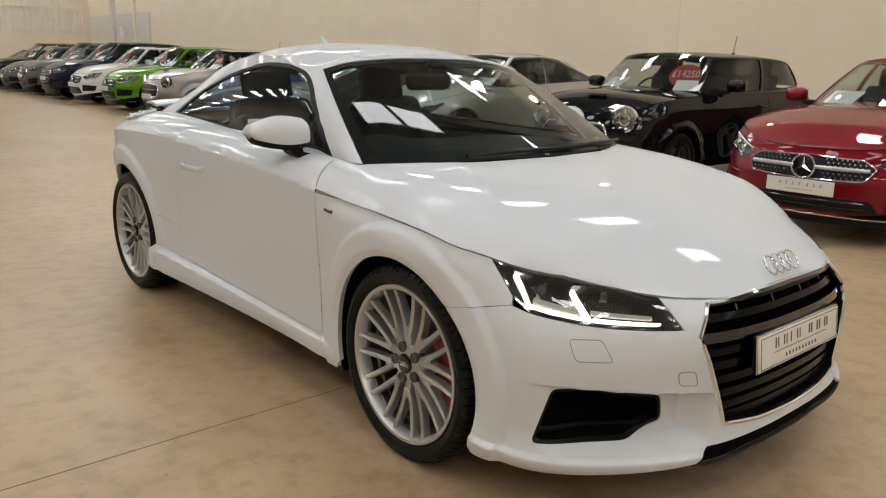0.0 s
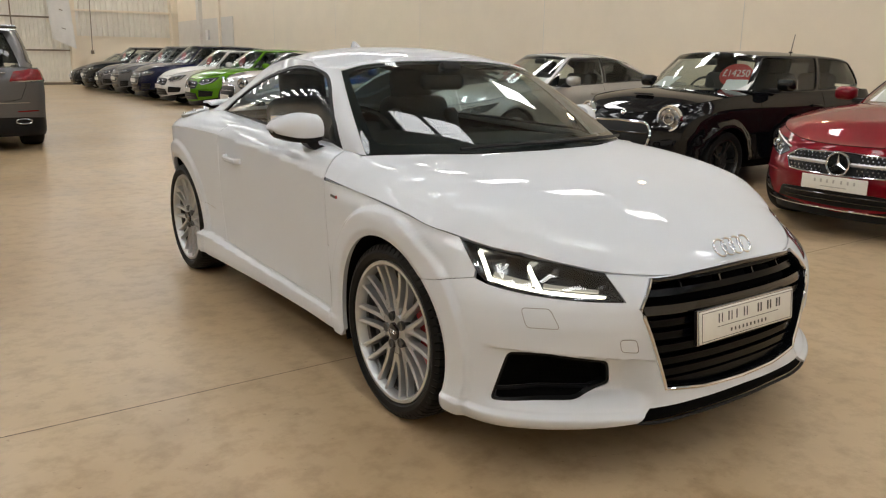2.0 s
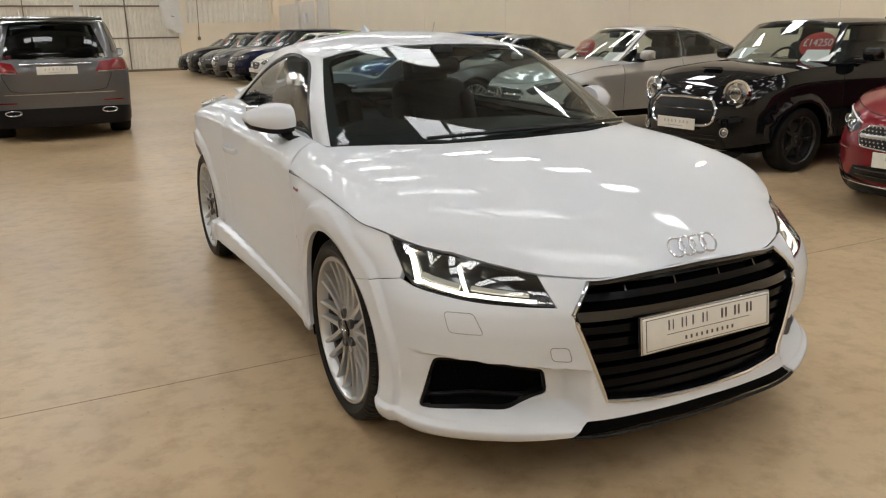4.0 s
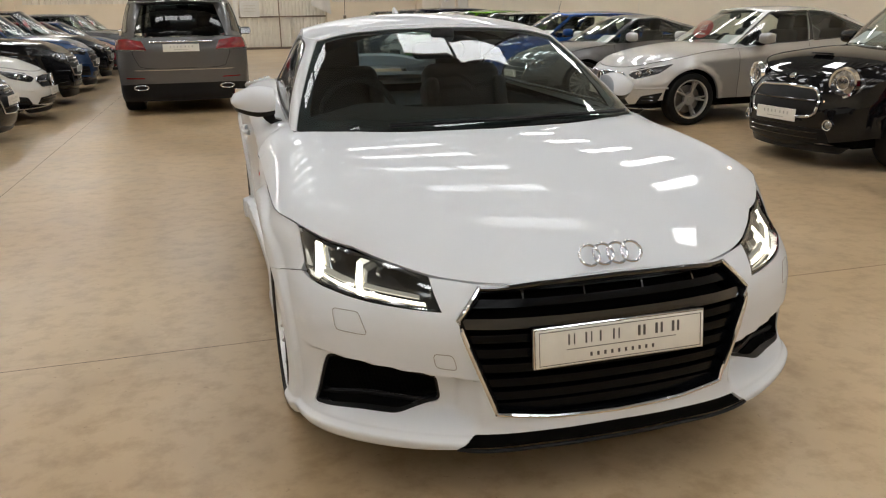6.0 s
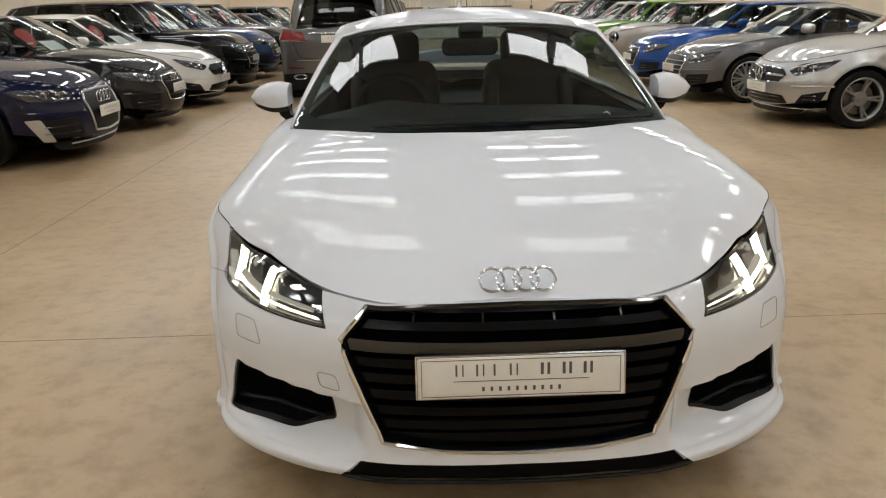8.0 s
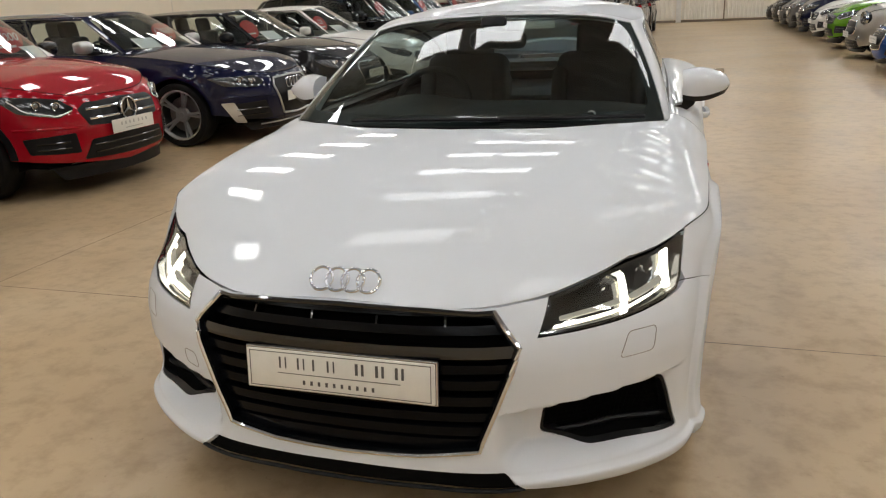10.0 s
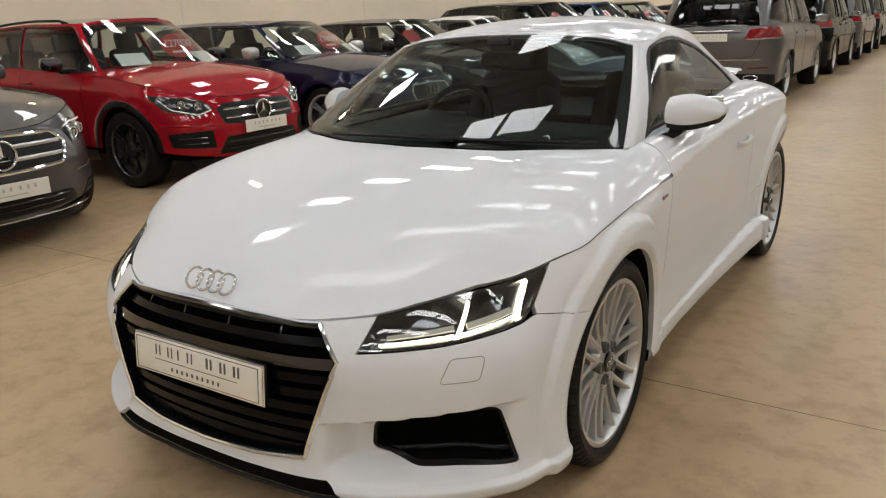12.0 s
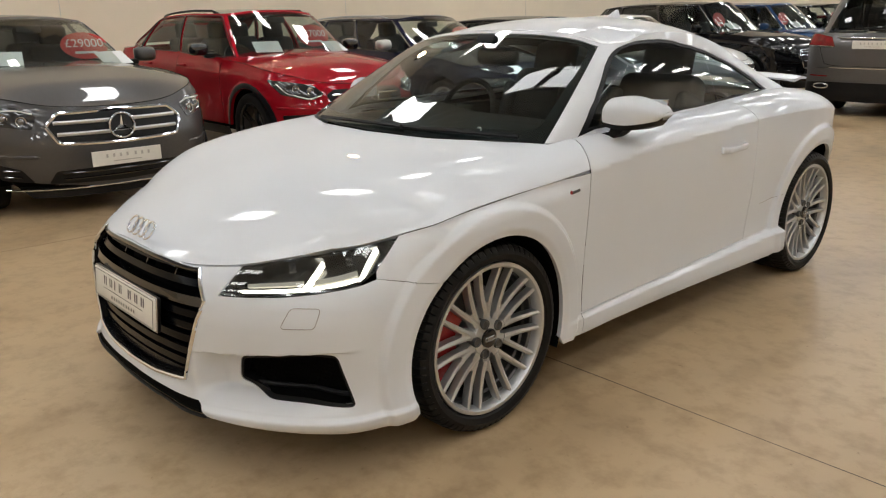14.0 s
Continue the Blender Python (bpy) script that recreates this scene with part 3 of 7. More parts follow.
class CarSkin:
    """The surfaces of a parked car, from its main sizes."""

    def __init__(self, c):
        self.c = c
        L, W = c["L"], c["W"] / 2
        P, u = superplan(W, L, c.get("cf", 0.75), c.get("cr", 0.5), c.get("pf", 2.6), c.get("pr", 3.2))
        fine = np.linspace(0, u[-1], 500)
        P = np.stack([np.interp(fine, u, P[:, 0]), np.interp(fine, u, P[:, 1])], 1)
        k = np.ones(15) / 15
        Q = np.concatenate([P[14:0:-1] * (-1, 1), P, P[-2:-16:-1] * (-1, 1)])
        for _ in range(3):
            Q = np.stack([np.convolve(np.pad(Q[:, i], 7, "reflect", reflect_type="odd"), k, "valid") for i in (0, 1)], 1)
        Q = Q[14:-14]
        self.P, self.u = Q, np.concatenate([[0], np.cumsum(np.hypot(*np.diff(Q, axis=0).T))])
        self.plan = plan_fn(self.P, self.u)
        self.U = self.u[-1]
        self.zt = curve(*zip(*c["belt"]))
        self.zl = c.get("low", 0.2)
        fr = c.get("face", [(0, 0.06), (0.12, 0.02), (0.3, 0.0), (0.5, 0.0), (0.72, 0.03), (0.9, 0.08), (1, 0.14)])
        sd = c.get("side", [(0, 0.05), (0.1, 0.02), (0.35, 0.015), (0.62, 0.0), (0.8, 0.0), (0.9, 0.02), (1, 0.06)])
        self.lf, self.ls = curve(*zip(*fr)), curve(*zip(*sd))
        self.mid = int(np.argmax(self.P[:, 0] > 0.98 * W))
        self.uf = self.u[self.mid]
        self.ya, self.yb = c["fo"], c["fo"] + c["wb"]
        self.R = c["r"] + 0.045

    def body(self, q):
        u, v = q[:, 0], q[:, 1]
        x, y, nx, ny = self.plan(u)
        wf = 1 - step(self.uf * 0.55, self.uf * 1.05, np.abs(u))
        d = self.lf(v) * wf + self.ls(v) * (1 - wf)
        z = self.zl + (self.zt(y) - self.zl) * v
        for yc in (self.ya, self.yb):
            rho = np.hypot(y - yc, z - self.c["r"])
            d = d - self.c.get("flare", 0.02) * (1 - step(self.R + 0.02, self.R + 0.09, rho)) * (1 - wf) * (z < self.zt(y) - 0.05)
        return np.stack([np.sign(u + 1e-12) * (x + nx * d), y + ny * d, z], 1)

    def at(self, x=None, y=None, z=0.5):
        """Surface coordinates of a place given by z and x (nose) or y (flank)."""
        if x is not None:
            s = np.sign(x) or 1
            u = s * np.interp(abs(x), self.P[:self.mid, 0], self.u[:self.mid])
        else:
            half = len(self.P) // 2
            u = np.interp(y, self.P[:, 1], self.u)
        yy = np.interp(abs(u), self.u, self.P[:, 1])
        return (u, (z - self.zl) / float(self.zt(yy) - self.zl))

    def flank(self):
        """The outline of one side, with the wheel arches cut out."""
        pts = [(0.0, 0.0)]
        for yc in (self.ya, self.yb):
            for k in range(19):
                a = math.pi * (1 - k / 18)
                y, z = yc + self.R * math.cos(a), max(self.zl, self.c["r"] + self.R * math.sin(a))
                pts.append(self.at(y=y, z=z))
        return pts + [(self.U, 0.0), (self.U, 1.0), (0.0, 1.0)]


def hood_fn(xe, ze, z0, p):
    def f(q):
        x, y = q[:, 0], q[:, 1]
        s = np.clip(np.abs(x) / np.maximum(xe(y), 1e-4), 0, 1)
        return np.stack([x, y, ze(y) + (z0(y) - ze(y)) * (1 - s ** p)], 1)
    return f


def cabin_fn(B, T, bulge=0.02):
    """A ruled surface from a bottom to a top curve of equal length, mirrored for negative u."""
    B, T = np.array(B, float), np.array(T, float)
    k = np.concatenate([[0], np.cumsum(np.linalg.norm(np.diff((B + T) / 2, axis=0), axis=1))])
    fb, ft = [spline(k, B[:, i]) for i in range(3)], [spline(k, T[:, i]) for i in range(3)]

    def f(q):
        u, s = q[:, 0], q[:, 1]
        a = np.abs(u)
        b, t = np.stack([g(a) for g in fb], 1), np.stack([g(a) for g in ft], 1)
        o = b * (1 - s[:, None]) + t * s[:, None]
        h = 0.02
        d = np.stack([g(a + h) - g(np.maximum(a - h, 0)) for g in fb], 1)
        d[:, 2] = 0
        n = np.stack([d[:, 1], -d[:, 0], np.zeros(len(a))], 1)
        n = n / np.maximum(np.linalg.norm(n, axis=1, keepdims=True), 1e-9)
        o = o + n * (bulge * 4 * s * (1 - s))[:, None]
        o[:, 0] *= np.sign(u + 1e-12)
        return o
    return f, k


def plate_on(parent, m, w=0.52, h=0.11):
    """A number plate with bars for its writing."""
    bm = bmesh.new()
    box(bm, (w, 0.008, h), m, 0.003, 1)
    pl = part("number_plate", bm, M["plate"], parent, "white dealer plate with dark bars")
    bm = bmesh.new()
    for k in range(7):
        box(bm, (0.014, 0.004, 0.026), m @ pose((k - 3) * 0.05 + (0.012 if k > 3 else 0), -0.0045, 0.016))
    box(bm, (w * 0.40, 0.004, 0.007), m @ pose(0, -0.0045, -0.026))
    part("plate_print", bm, M["plate_faint"], pl, smooth=False)
    return pl


def star(bm, r, m):
    """A ring with three spokes."""
    tube(bm, [m @ Vector((r * math.cos(a), 0, r * math.sin(a))) for a in np.linspace(0, 2 * math.pi, 33)[:-1]], r * 0.09, 8, True)
    for k in range(3):
        a = radians(90 + 120 * k)
        d, e = Vector((math.cos(a), 0, math.sin(a))), Vector((-math.sin(a), 0, math.cos(a)))
        t, c0, c1, o = m @ (d * r * 0.96), m @ (e * r * 0.16 + d * 0.0), m @ (-e * r * 0.16), m @ (Vector((0, -r * 0.2, 0)))
        vs = [bm.verts.new(p) for p in (t, c0, c1, o)]
        bm.faces.new((vs[0], vs[1], vs[3]))
        bm.faces.new((vs[0], vs[3], vs[2]))
        bm.faces.new((vs[0], vs[2], vs[1]))


def rings(bm, r, m, thick=0.006):
    for k in range(4):
        c = Vector(((k - 1.5) * r * 1.42, 0, 0))
        tube(bm, [m @ (c + Vector((r * math.cos(a), 0, r * math.sin(a)))) for a in np.linspace(0, 2 * math.pi, 33)[:-1]], thick, 8, True)


def mirror_shape(bm, s, size, m):
    """A door mirror housing on a foot; s is the side."""
    w, d, h = size
    g = bmesh.ops.create_uvsphere(bm, u_segments=20, v_segments=12, radius=1)
    for v in g["verts"]:
        x, y, z = v.co
        y = min(y, 0.55)
        v.co = m @ Vector((s * w / 2 * (1 if abs(x) < 1 else 1) * math.copysign(abs(x) ** 0.55, x), d * (y if y > 0 else y * (0.75 - 0.25 * s * 0)), h / 2 * math.copysign(abs(z) ** 0.62, z)))


def sticker_on(parent, m, price):
    """A red oval price sticker with a white figure."""
    bm = bmesh.new()
    vs = [bm.verts.new(m @ Vector((0.21 * math.cos(a), 0, 0.135 * math.sin(a)))) for a in np.linspace(0, 2 * math.pi, 33)[:-1]]
    vb = [bm.verts.new(m @ Vector((0.21 * math.cos(a), 0.003, 0.135 * math.sin(a)))) for a in np.linspace(0, 2 * math.pi, 33)[:-1]]
    bm.faces.new(vs)
    bm.faces.new(vb)
    for i in range(32):
        bm.faces.new((vs[i], vs[(i + 1) % 32], vb[(i + 1) % 32], vb[i]))
    st = part("price_sticker", bm, M["sticker"], parent, "red oval price sticker with white figures", smooth=False)
    if price:
        cu = bpy.data.curves.new("price", "FONT")
        cu.body, cu.size, cu.align_x, cu.align_y, cu.extrude = price, 0.115, "CENTER", "CENTER", 0.0008
        tmp = bpy.data.objects.new("price", cu)
        me = tmp.to_mesh().copy()
        bpy.data.objects.remove(tmp)
        me.transform(m @ pose(0, -0.004, 0.02, 90, 0, 0))
        me.materials.clear()
        me.materials.append(M["paper"])
        ob = new("price_figure", me)
        ob.parent = st
    bm = bmesh.new()
    box(bm, (0.2, 0.003, 0.022), m @ pose(0, -0.003, -0.07))
    part("print_bar", bm, M["paper"], st, smooth=False)


def utility_rear(root, k, c, nose_part):
    """Tail of a sport utility car: lamps, plate, chrome bar, lower bumper, exhausts, wiper and spoiler."""
    def back(poly, r=0.015):
        out = []
        for a, z in poly:
            u = k.U - abs(a)
            y = float(np.interp(u, k.u, k.P[:, 1]))
            out.append((u if a >= 0 else -u, (z - k.zl) / float(k.zt(y) - k.zl)))
        return smooth_outline(out, r, 3)

    def tail_part(nm, poly, mat, lift, label=""):
        for s in (1, -1):
            q = sheet(k.body, back(poly), 0.05, lift=lift, flange=0.02, edge=0.04)
            put(nm, q if s > 0 else flip(q), mat, root, label)
    yr = float(k.P[-1, 1])
    tail_part("tail_light", [(0.49, 0.955), (0.56, 1.085), (0.80, 1.12), (1.12, 1.10), (1.15, 0.985), (0.86, 0.955)], M["tail"], 0.010, "red tail light with a pale lower edge")
    tail_part("tail_light_edge", [(0.52, 0.945), (0.52, 0.962), (1.10, 0.972), (1.10, 0.955)], M["lamp_glass"], 0.013)
    tail_part("lower_bumper", [(0.0, 0.205), (0.0, 0.47), (0.62, 0.47), (0.98, 0.45), (1.02, 0.215)], M["black"], 0.006)
    tail_part("rear_reflector", [(0.56, 0.540), (0.56, 0.556), (0.84, 0.562), (0.85, 0.545)], M["tail"], 0.008)
    tail_part("bumper_crease", [(0.0, 0.662), (0.0, 0.669), (0.72, 0.669), (0.74, 0.662)], M["chrome"], 0.003)
    bm = bmesh.new()
    box(bm, (0.92, 0.02, 0.022), pose(0, yr - 0.005, 1.075), 0.008, 2)
    part("chrome_bar", bm, M["chrome"], root)
    plate_on(root, pose(0, yr + 0.012, 0.985, 0, 0, 180))
    for s in (1, -1):
        bm = bmesh.new()
        ov = [(s * 0.62 + 0.10 * math.cos(a), yr + 0.01, 0.415 + 0.034 * math.sin(a)) for a in np.linspace(0, 2 * math.pi, 25)[:-1]]
        tube(bm, ov, 0.008, 6, True)
        part("exhaust_trim", bm, M["chrome"], root)
    # edge of the tailgate
    rim_pts = []
    for a, z in ((0.70, 0.96), (0.70, 0.90), (0.62, 0.72), (0.50, 0.695), (0.0, 0.69), (-0.50, 0.695), (-0.62, 0.72), (-0.70, 0.90), (-0.70, 0.96)):
        u = k.U - abs(a)
        v = (z - k.zl) / float(k.zt(float(np.interp(u, k.u, k.P[:, 1]))) - k.zl)
        p = k.body(np.array([[u, v]]))[0]
        rim_pts.append((p[0] * (1 if a >= 0 else -1), p[1] + 0.001, p[2]))
    bm = bmesh.new()
    tube(bm, rim_pts, 0.004, 5)
    part("tailgate_gap", bm, M["void"], root)
    bm = bmesh.new()
    box(bm, (0.5, 0.012, 0.014), pose(0.05, yr - 0.075, 1.20, 0, 4, 0), 0.004, 1)
    box(bm, (0.12, 0.02, 0.03), pose(-0.05, yr - 0.07, 1.175, 0, 0, 0), 0.008, 2)
    part("rear_wiper", bm, M["black"], root)
    bm = bmesh.new()
    box(bm, (c["tw"] * 0.98, 0.26, 0.035), pose(0, c["roof"][1] + 0.02, c["roof"][2] - 0.055, -8), 0.014, 2)
    part("roof_spoiler", bm, M["black_gloss"], root)


def parked_car(c, paint_mat, label, category="car", name="car"):
    """A parked car after its table c of sizes; parts hang under an empty at the nose."""
    root = tagged(new(name), label, category)
    k = CarSkin(c)
    L, W = c["L"], c["W"]
    g = c.get("grid", 0.06)
    put("body", both(sheet(k.body, k.flank(), g, flange=0.03, edge=0.05)), paint_mat, root)
    # hood and deck over the top edge of the flanks
    ys = np.linspace(0.0, L, 80)
    uu = np.concatenate([np.linspace(0, k.uf, 400), np.linspace(k.uf, k.U - 0.8, 300)[1:], np.linspace(k.U - 0.8, k.U, 300)[1:]])
    E = k.body(np.stack([uu, np.ones_like(uu)], 1))
    o = np.argsort(E[:, 1], kind="stable")
    ey, ex, ez = E[o, 1], E[o, 0], E[o, 2]
    y0, y1 = ey[0], ey[-1]
    xe, ze = (lambda y: np.interp(y, ey, ex)), (lambda y: np.interp(y, ey, ez))
    crown = curve(*zip(*c["crown"]))
    top = hood_fn(xe, ze, lambda y: ze(y) + crown(y) * step(y0, y0 + 0.4, y) * (1 - step(y1 - 0.4, y1, y)), 2.6)
    cowl, tail = c["cowl"], c["tail"]
    edge = [(float(p[0]), float(p[1])) for p in E[::8] if p[1] < cowl + 0.45]
    edge[0] = (0.0, edge[0][1])
    hood = [(-x, y) for x, y in edge[:0:-1]] + edge
    put("hood", sheet(top, hood, g, gap=0.002, flange=0.02, edge=0.05), paint_mat, root)
    for s in (-1, 1):
        bm = bmesh.new()
        tube(bm, [(s * p[0], p[1], p[2] + 0.001) for p in E[::6] if p[1] < cowl + 0.2], 0.0032, 5)
        part("hood_gap", bm, M["void"], root)
    edge = [(float(xe(y)), float(y)) for y in np.concatenate([np.linspace(tail - 0.3, y1 - 0.25, 12), np.linspace(y1 - 0.2, y1, 12)])]
    deck = edge + [(-x, y) for x, y in edge[::-1]][1:]
    put("rear_deck", sheet(top, deck, g, flange=0.02, edge=0.05), paint_mat, root)
    # cabin
    zb = lambda y: float(k.zt(y)) - 0.005
    bw, tw = c["bw"] / 2, c["tw"] / 2
    ry0, ry1, rz = c["roof"]
    fall = c.get("fall", 0.03)
    B = [(0, cowl, zb(cowl) + float(crown(cowl)) * 0.9), (bw * 0.5, cowl + 0.06, zb(cowl) + float(crown(cowl)) * 0.7), (bw * 0.86, cowl + 0.2, zb(cowl + 0.2) + 0.01), (bw, cowl + 0.42, zb(cowl + 0.42)),
         (bw * 1.01, (cowl + tail) / 2, zb((cowl + tail) / 2)), (bw * 0.98, tail - 0.45, zb(tail - 0.45)), (bw * 0.86, tail - 0.14, zb(tail - 0.14) + 0.01), (bw * 0.5, tail, zb(tail) + 0.02), (0, tail + 0.03, zb(tail) + 0.03)]
    T = [(0, ry0, rz - 0.02), (tw * 0.5, ry0 + 0.02, rz - 0.03), (tw * 0.86, ry0 + 0.09, rz - 0.055), (tw, ry0 + 0.28, rz - 0.055), (tw * 1.01, (ry0 + ry1) / 2, rz - 0.05), (tw, ry1 - 0.3, rz - 0.075 - fall * 0.5),
         (tw * 0.86, ry1 - 0.08, rz - 0.085 - fall), (tw * 0.5, ry1 - 0.01, rz - 0.07 - fall), (0, ry1, rz - 0.06 - fall)]
    cab, kk = cabin_fn(B, T, 0.025)
    pil = kk[2] + 0.03
    rear = kk[6]
    s0, s1 = 0.06, 0.93
    ws = [(-pil * 0.98, 0.02), (pil * 0.98, 0.02), (pil * 0.96, 0.95), (-pil * 0.96, 0.95)]
    rw = [(rear + 0.1, 0.1), (kk[8], 0.1), (kk[8], 0.93), (rear + 0.12, 0.93)]
    cuts = c["windows"]
    wins = []
    ua, ub = kk[3] - 0.16, kk[5] + c.get("dlo", 0.16)
    for i, (a, b) in enumerate(cuts):
        x0, x1 = ua + (ub - ua) * a, ub if b == 1 else ua + (ub - ua) * b
        lo0, hi0 = (x0, x0 + 0.03) if i == 0 else (x0, x0)
        hi1 = x1 - c.get("kick", 0.2) if b == 1 else x1
        wins.append(smooth_outline([(lo0, s0), (x1, s0 + (0.12 if b == 1 else 0)), (hi1, s1), (hi0, s1)], 0.04, 3))
    glass = M["glass_side"]
    put("windscreen", sheet(cab, ws, g * 1.6, flange=0, edge=0.08), M["glass_screen"], root)
    put("rear_window", both(sheet(cab, rw, g * 1.6, flange=0, edge=0.08)), M["glass_dark"], root)
    shell = [(pil * 0.985, 0.0), (rear + 0.1, 0.0), (rear + 0.1, 0.1), (rear + 0.12, 0.93), (kk[8], 0.93), (kk[8], 1.0), (0, 1.0), (0, 0.95), (pil * 0.97, 0.95)]
    put("cabin_frame", both(sheet(cab, shell, g, flange=0.02, edge=0.05, holes=wins)), c.get("pillar_mat") or paint_mat, root)
    for i, w in enumerate(wins):
        gm = M["glass_dark"] if c.get("privacy") and i > 0 else glass
        for s in (1, -1):
            q = sheet(cab, inset(dense(w, 0.05), 0.004), g * 1.6, flange=0, lift=-0.006, edge=0.06)
            put("side_window", q if s > 0 else flip(q), gm, root)
            rim = inset(dense(w, 0.05), -0.016)
            bm = bmesh.new()
            pts = cab(np.array(rim))
            tube(bm, [(p[0] * s, p[1], p[2]) for p in pts], 0.0065, 6, True)
            part("window_trim", bm, M["black"], root)
    if c.get("trim_mat", M["black"]) is M["chrome"]:
        line = [(ua, s0 - 0.035)] + [(ua + 0.03 + (ub - c.get("kick", 0.2) - ua - 0.03) * t, s1 + 0.022) for t in np.linspace(0, 1, 14)] + [(ub + 0.02, s0 + 0.12)] + [(ua + (ub - ua) * t, s0 - 0.035 + 0.12 * t * t) for t in np.linspace(0.98, 0.03, 14)]
        pts = cab(np.array(dense(line, 0.06)))
        for s in (1, -1):
            bm = bmesh.new()
            tube(bm, [(p[0] * s, p[1], p[2]) for p in pts], 0.0055, 5, True)
            part("bright_trim", bm, M["chrome"], root)
    # black panels on the posts between the side windows
    for (_, b0), (a1_, _) in zip(cuts, cuts[1:]):
        x0, x1 = ua + (ub - ua) * b0 + 0.006, ua + (ub - ua) * a1_ - 0.006
        for s in (1, -1):
            q = sheet(cab, [(x0, s0), (x1, s0), (x1, s1), (x0, s1)], 0.05, lift=0.003, flange=0.006, edge=0.08)
            put("door_post_trim", q if s > 0 else flip(q), M["black_gloss"], root)
    # roof
    te = cab(np.stack([np.linspace(0, kk[8], 160), np.ones(160)], 1))
    o = np.argsort(te[:, 1], kind="stable")
    ty, tx, tz = te[o, 1], te[o, 0], te[o, 2]
    rxe, rze = (lambda y: np.interp(y, ty, tx)), (lambda y: np.interp(y, ty, tz))
    mid = curve([ry0, (ry0 * 2 + ry1) / 3, (ry0 + 2 * ry1) / 3, ry1], [rz - 0.02, rz, rz - 0.003 - fall * 0.4, rz - 0.06 - fall])
    rf = hood_fn(rxe, rze, mid, 2.2)
    ed = [(float(rxe(y)), float(y)) for y in np.concatenate([np.linspace(ty[0], ry0 + 0.3, 16), np.linspace(ry0 + 0.35, ry1 - 0.35, 12), np.linspace(ry1 - 0.3, ty[-1], 16)])]
    put("roof", sheet(rf, ed + [(-x, y) for x, y in ed[::-1]][1:-1], g, flange=0.02, edge=0.05), c.get("roof_mat") or paint_mat, root)
    # underside, wheel housings and cabin inside
    bm = bmesh.new()
    box(bm, (W * 0.78, L - 0.5, 0.5), pose(0, L / 2, k.zl + 0.27), 0.05, 1)
    part("underbody", bm, M["void"], root)
    for yc in (k.ya, k.yb):
        for s in (-1, 1):
            bm = bmesh.new()
            n = 16
            ring = [[bm.verts.new((s * xx, yc + (k.R + 0.01) * math.cos(math.pi * (1.08 - 1.16 * i / n)), c["r"] + (k.R + 0.01) * math.sin(math.pi * (1.08 - 1.16 * i / n)))) for i in range(n + 1)] for xx in (W / 2 - 0.34, W / 2 - 0.10)]
            for i in range(n):
                bm.faces.new((ring[0][i], ring[0][i + 1], ring[1][i + 1], ring[1][i]))
            part("wheel_housing", bm, M["void"], root)
    zi = zb(cowl) - 0.1
    bm = bmesh.new()
    box(bm, (bw * 1.7, tail - cowl - 0.5, 0.06), pose(0, (cowl + tail) / 2 + 0.1, zi - 0.25))
    box(bm, (bw * 1.75, 0.45, 0.2), pose(0, cowl + 0.5, zi + 0.02), 0.05, 2)
    part("dashboard", bm, M["interior"], root)
    for s in (-1, 1):
        for yy in ((0.95, 1.8) if c.get("rear_seats", True) else (0.95,)):
            bm = bmesh.new()
            y = cowl + yy + 0.25
            box(bm, (0.46, 0.16, 0.62), pose(s * 0.36, y, zi + 0.02, -14), 0.06, 3)
            box(bm, (0.26, 0.1, 0.2), pose(s * 0.36, y + 0.09, zi + 0.40, -10), 0.045, 3)
            part("seat", bm, M["interior"], root)
    bm = bmesh.new()
    cx = Vector((-0.36, cowl + 0.82, zi + 0.1))
    m = Matrix.Translation(cx) @ pose(0, 0, 0, -25)
    tube(bm, [m @ Vector((0.18 * math.cos(a), 0, 0.18 * math.sin(a))) for a in np.linspace(0, 2 * math.pi, 25)[:-1]], 0.014, 8, True)
    box(bm, (0.32, 0.02, 0.04), m, 0.008, 1)
    part("steering_wheel", bm, M["interior"], root)
    bm = bmesh.new()
    box(bm, (0.22, 0.03, 0.07), pose(0, ry0 - 0.02, rz - 0.13, -12), 0.02, 2)
    part("inside_mirror", bm, M["interior"], root)
    # wheels
    for yc in (k.ya, k.yb):
        for s in (-1, 1):
            add_wheel(root, pose(s * (W / 2 - c["tw_w"] / 2 - 0.012), yc, c["r"], 0, 0, 0 if s > 0 else 180), c["r"], c["tw_w"], c["rim"], c["spokes"], c.get("rim_mat", M["alloy"]), c.get("rim_style", "plain"))
    # door mirrors and handles
    for s in (-1, 1):
        bm = bmesh.new()
        my = cowl + 0.55
        mz = zb(my) + 0.10
        mirror_shape(bm, s, (0.20, 0.10, 0.135), pose(s * (bw + 0.20), my, mz))
        mir = part("door_mirror", bm, c.get("mirror_mat") or paint_mat, root)
        bm = bmesh.new()
        box(bm, (0.14, 0.06, 0.05), pose(s * (bw + 0.06), my + 0.01, mz - 0.07), 0.015, 2)
        part("mirror_foot", bm, M["black"], mir)
        bm = bmesh.new()
        box(bm, (0.17, 0.006, 0.10), pose(s * (bw + 0.20), my + 0.064, mz), 0.003, 1)
        part("mirror_glass", bm, M["chrome"], mir)
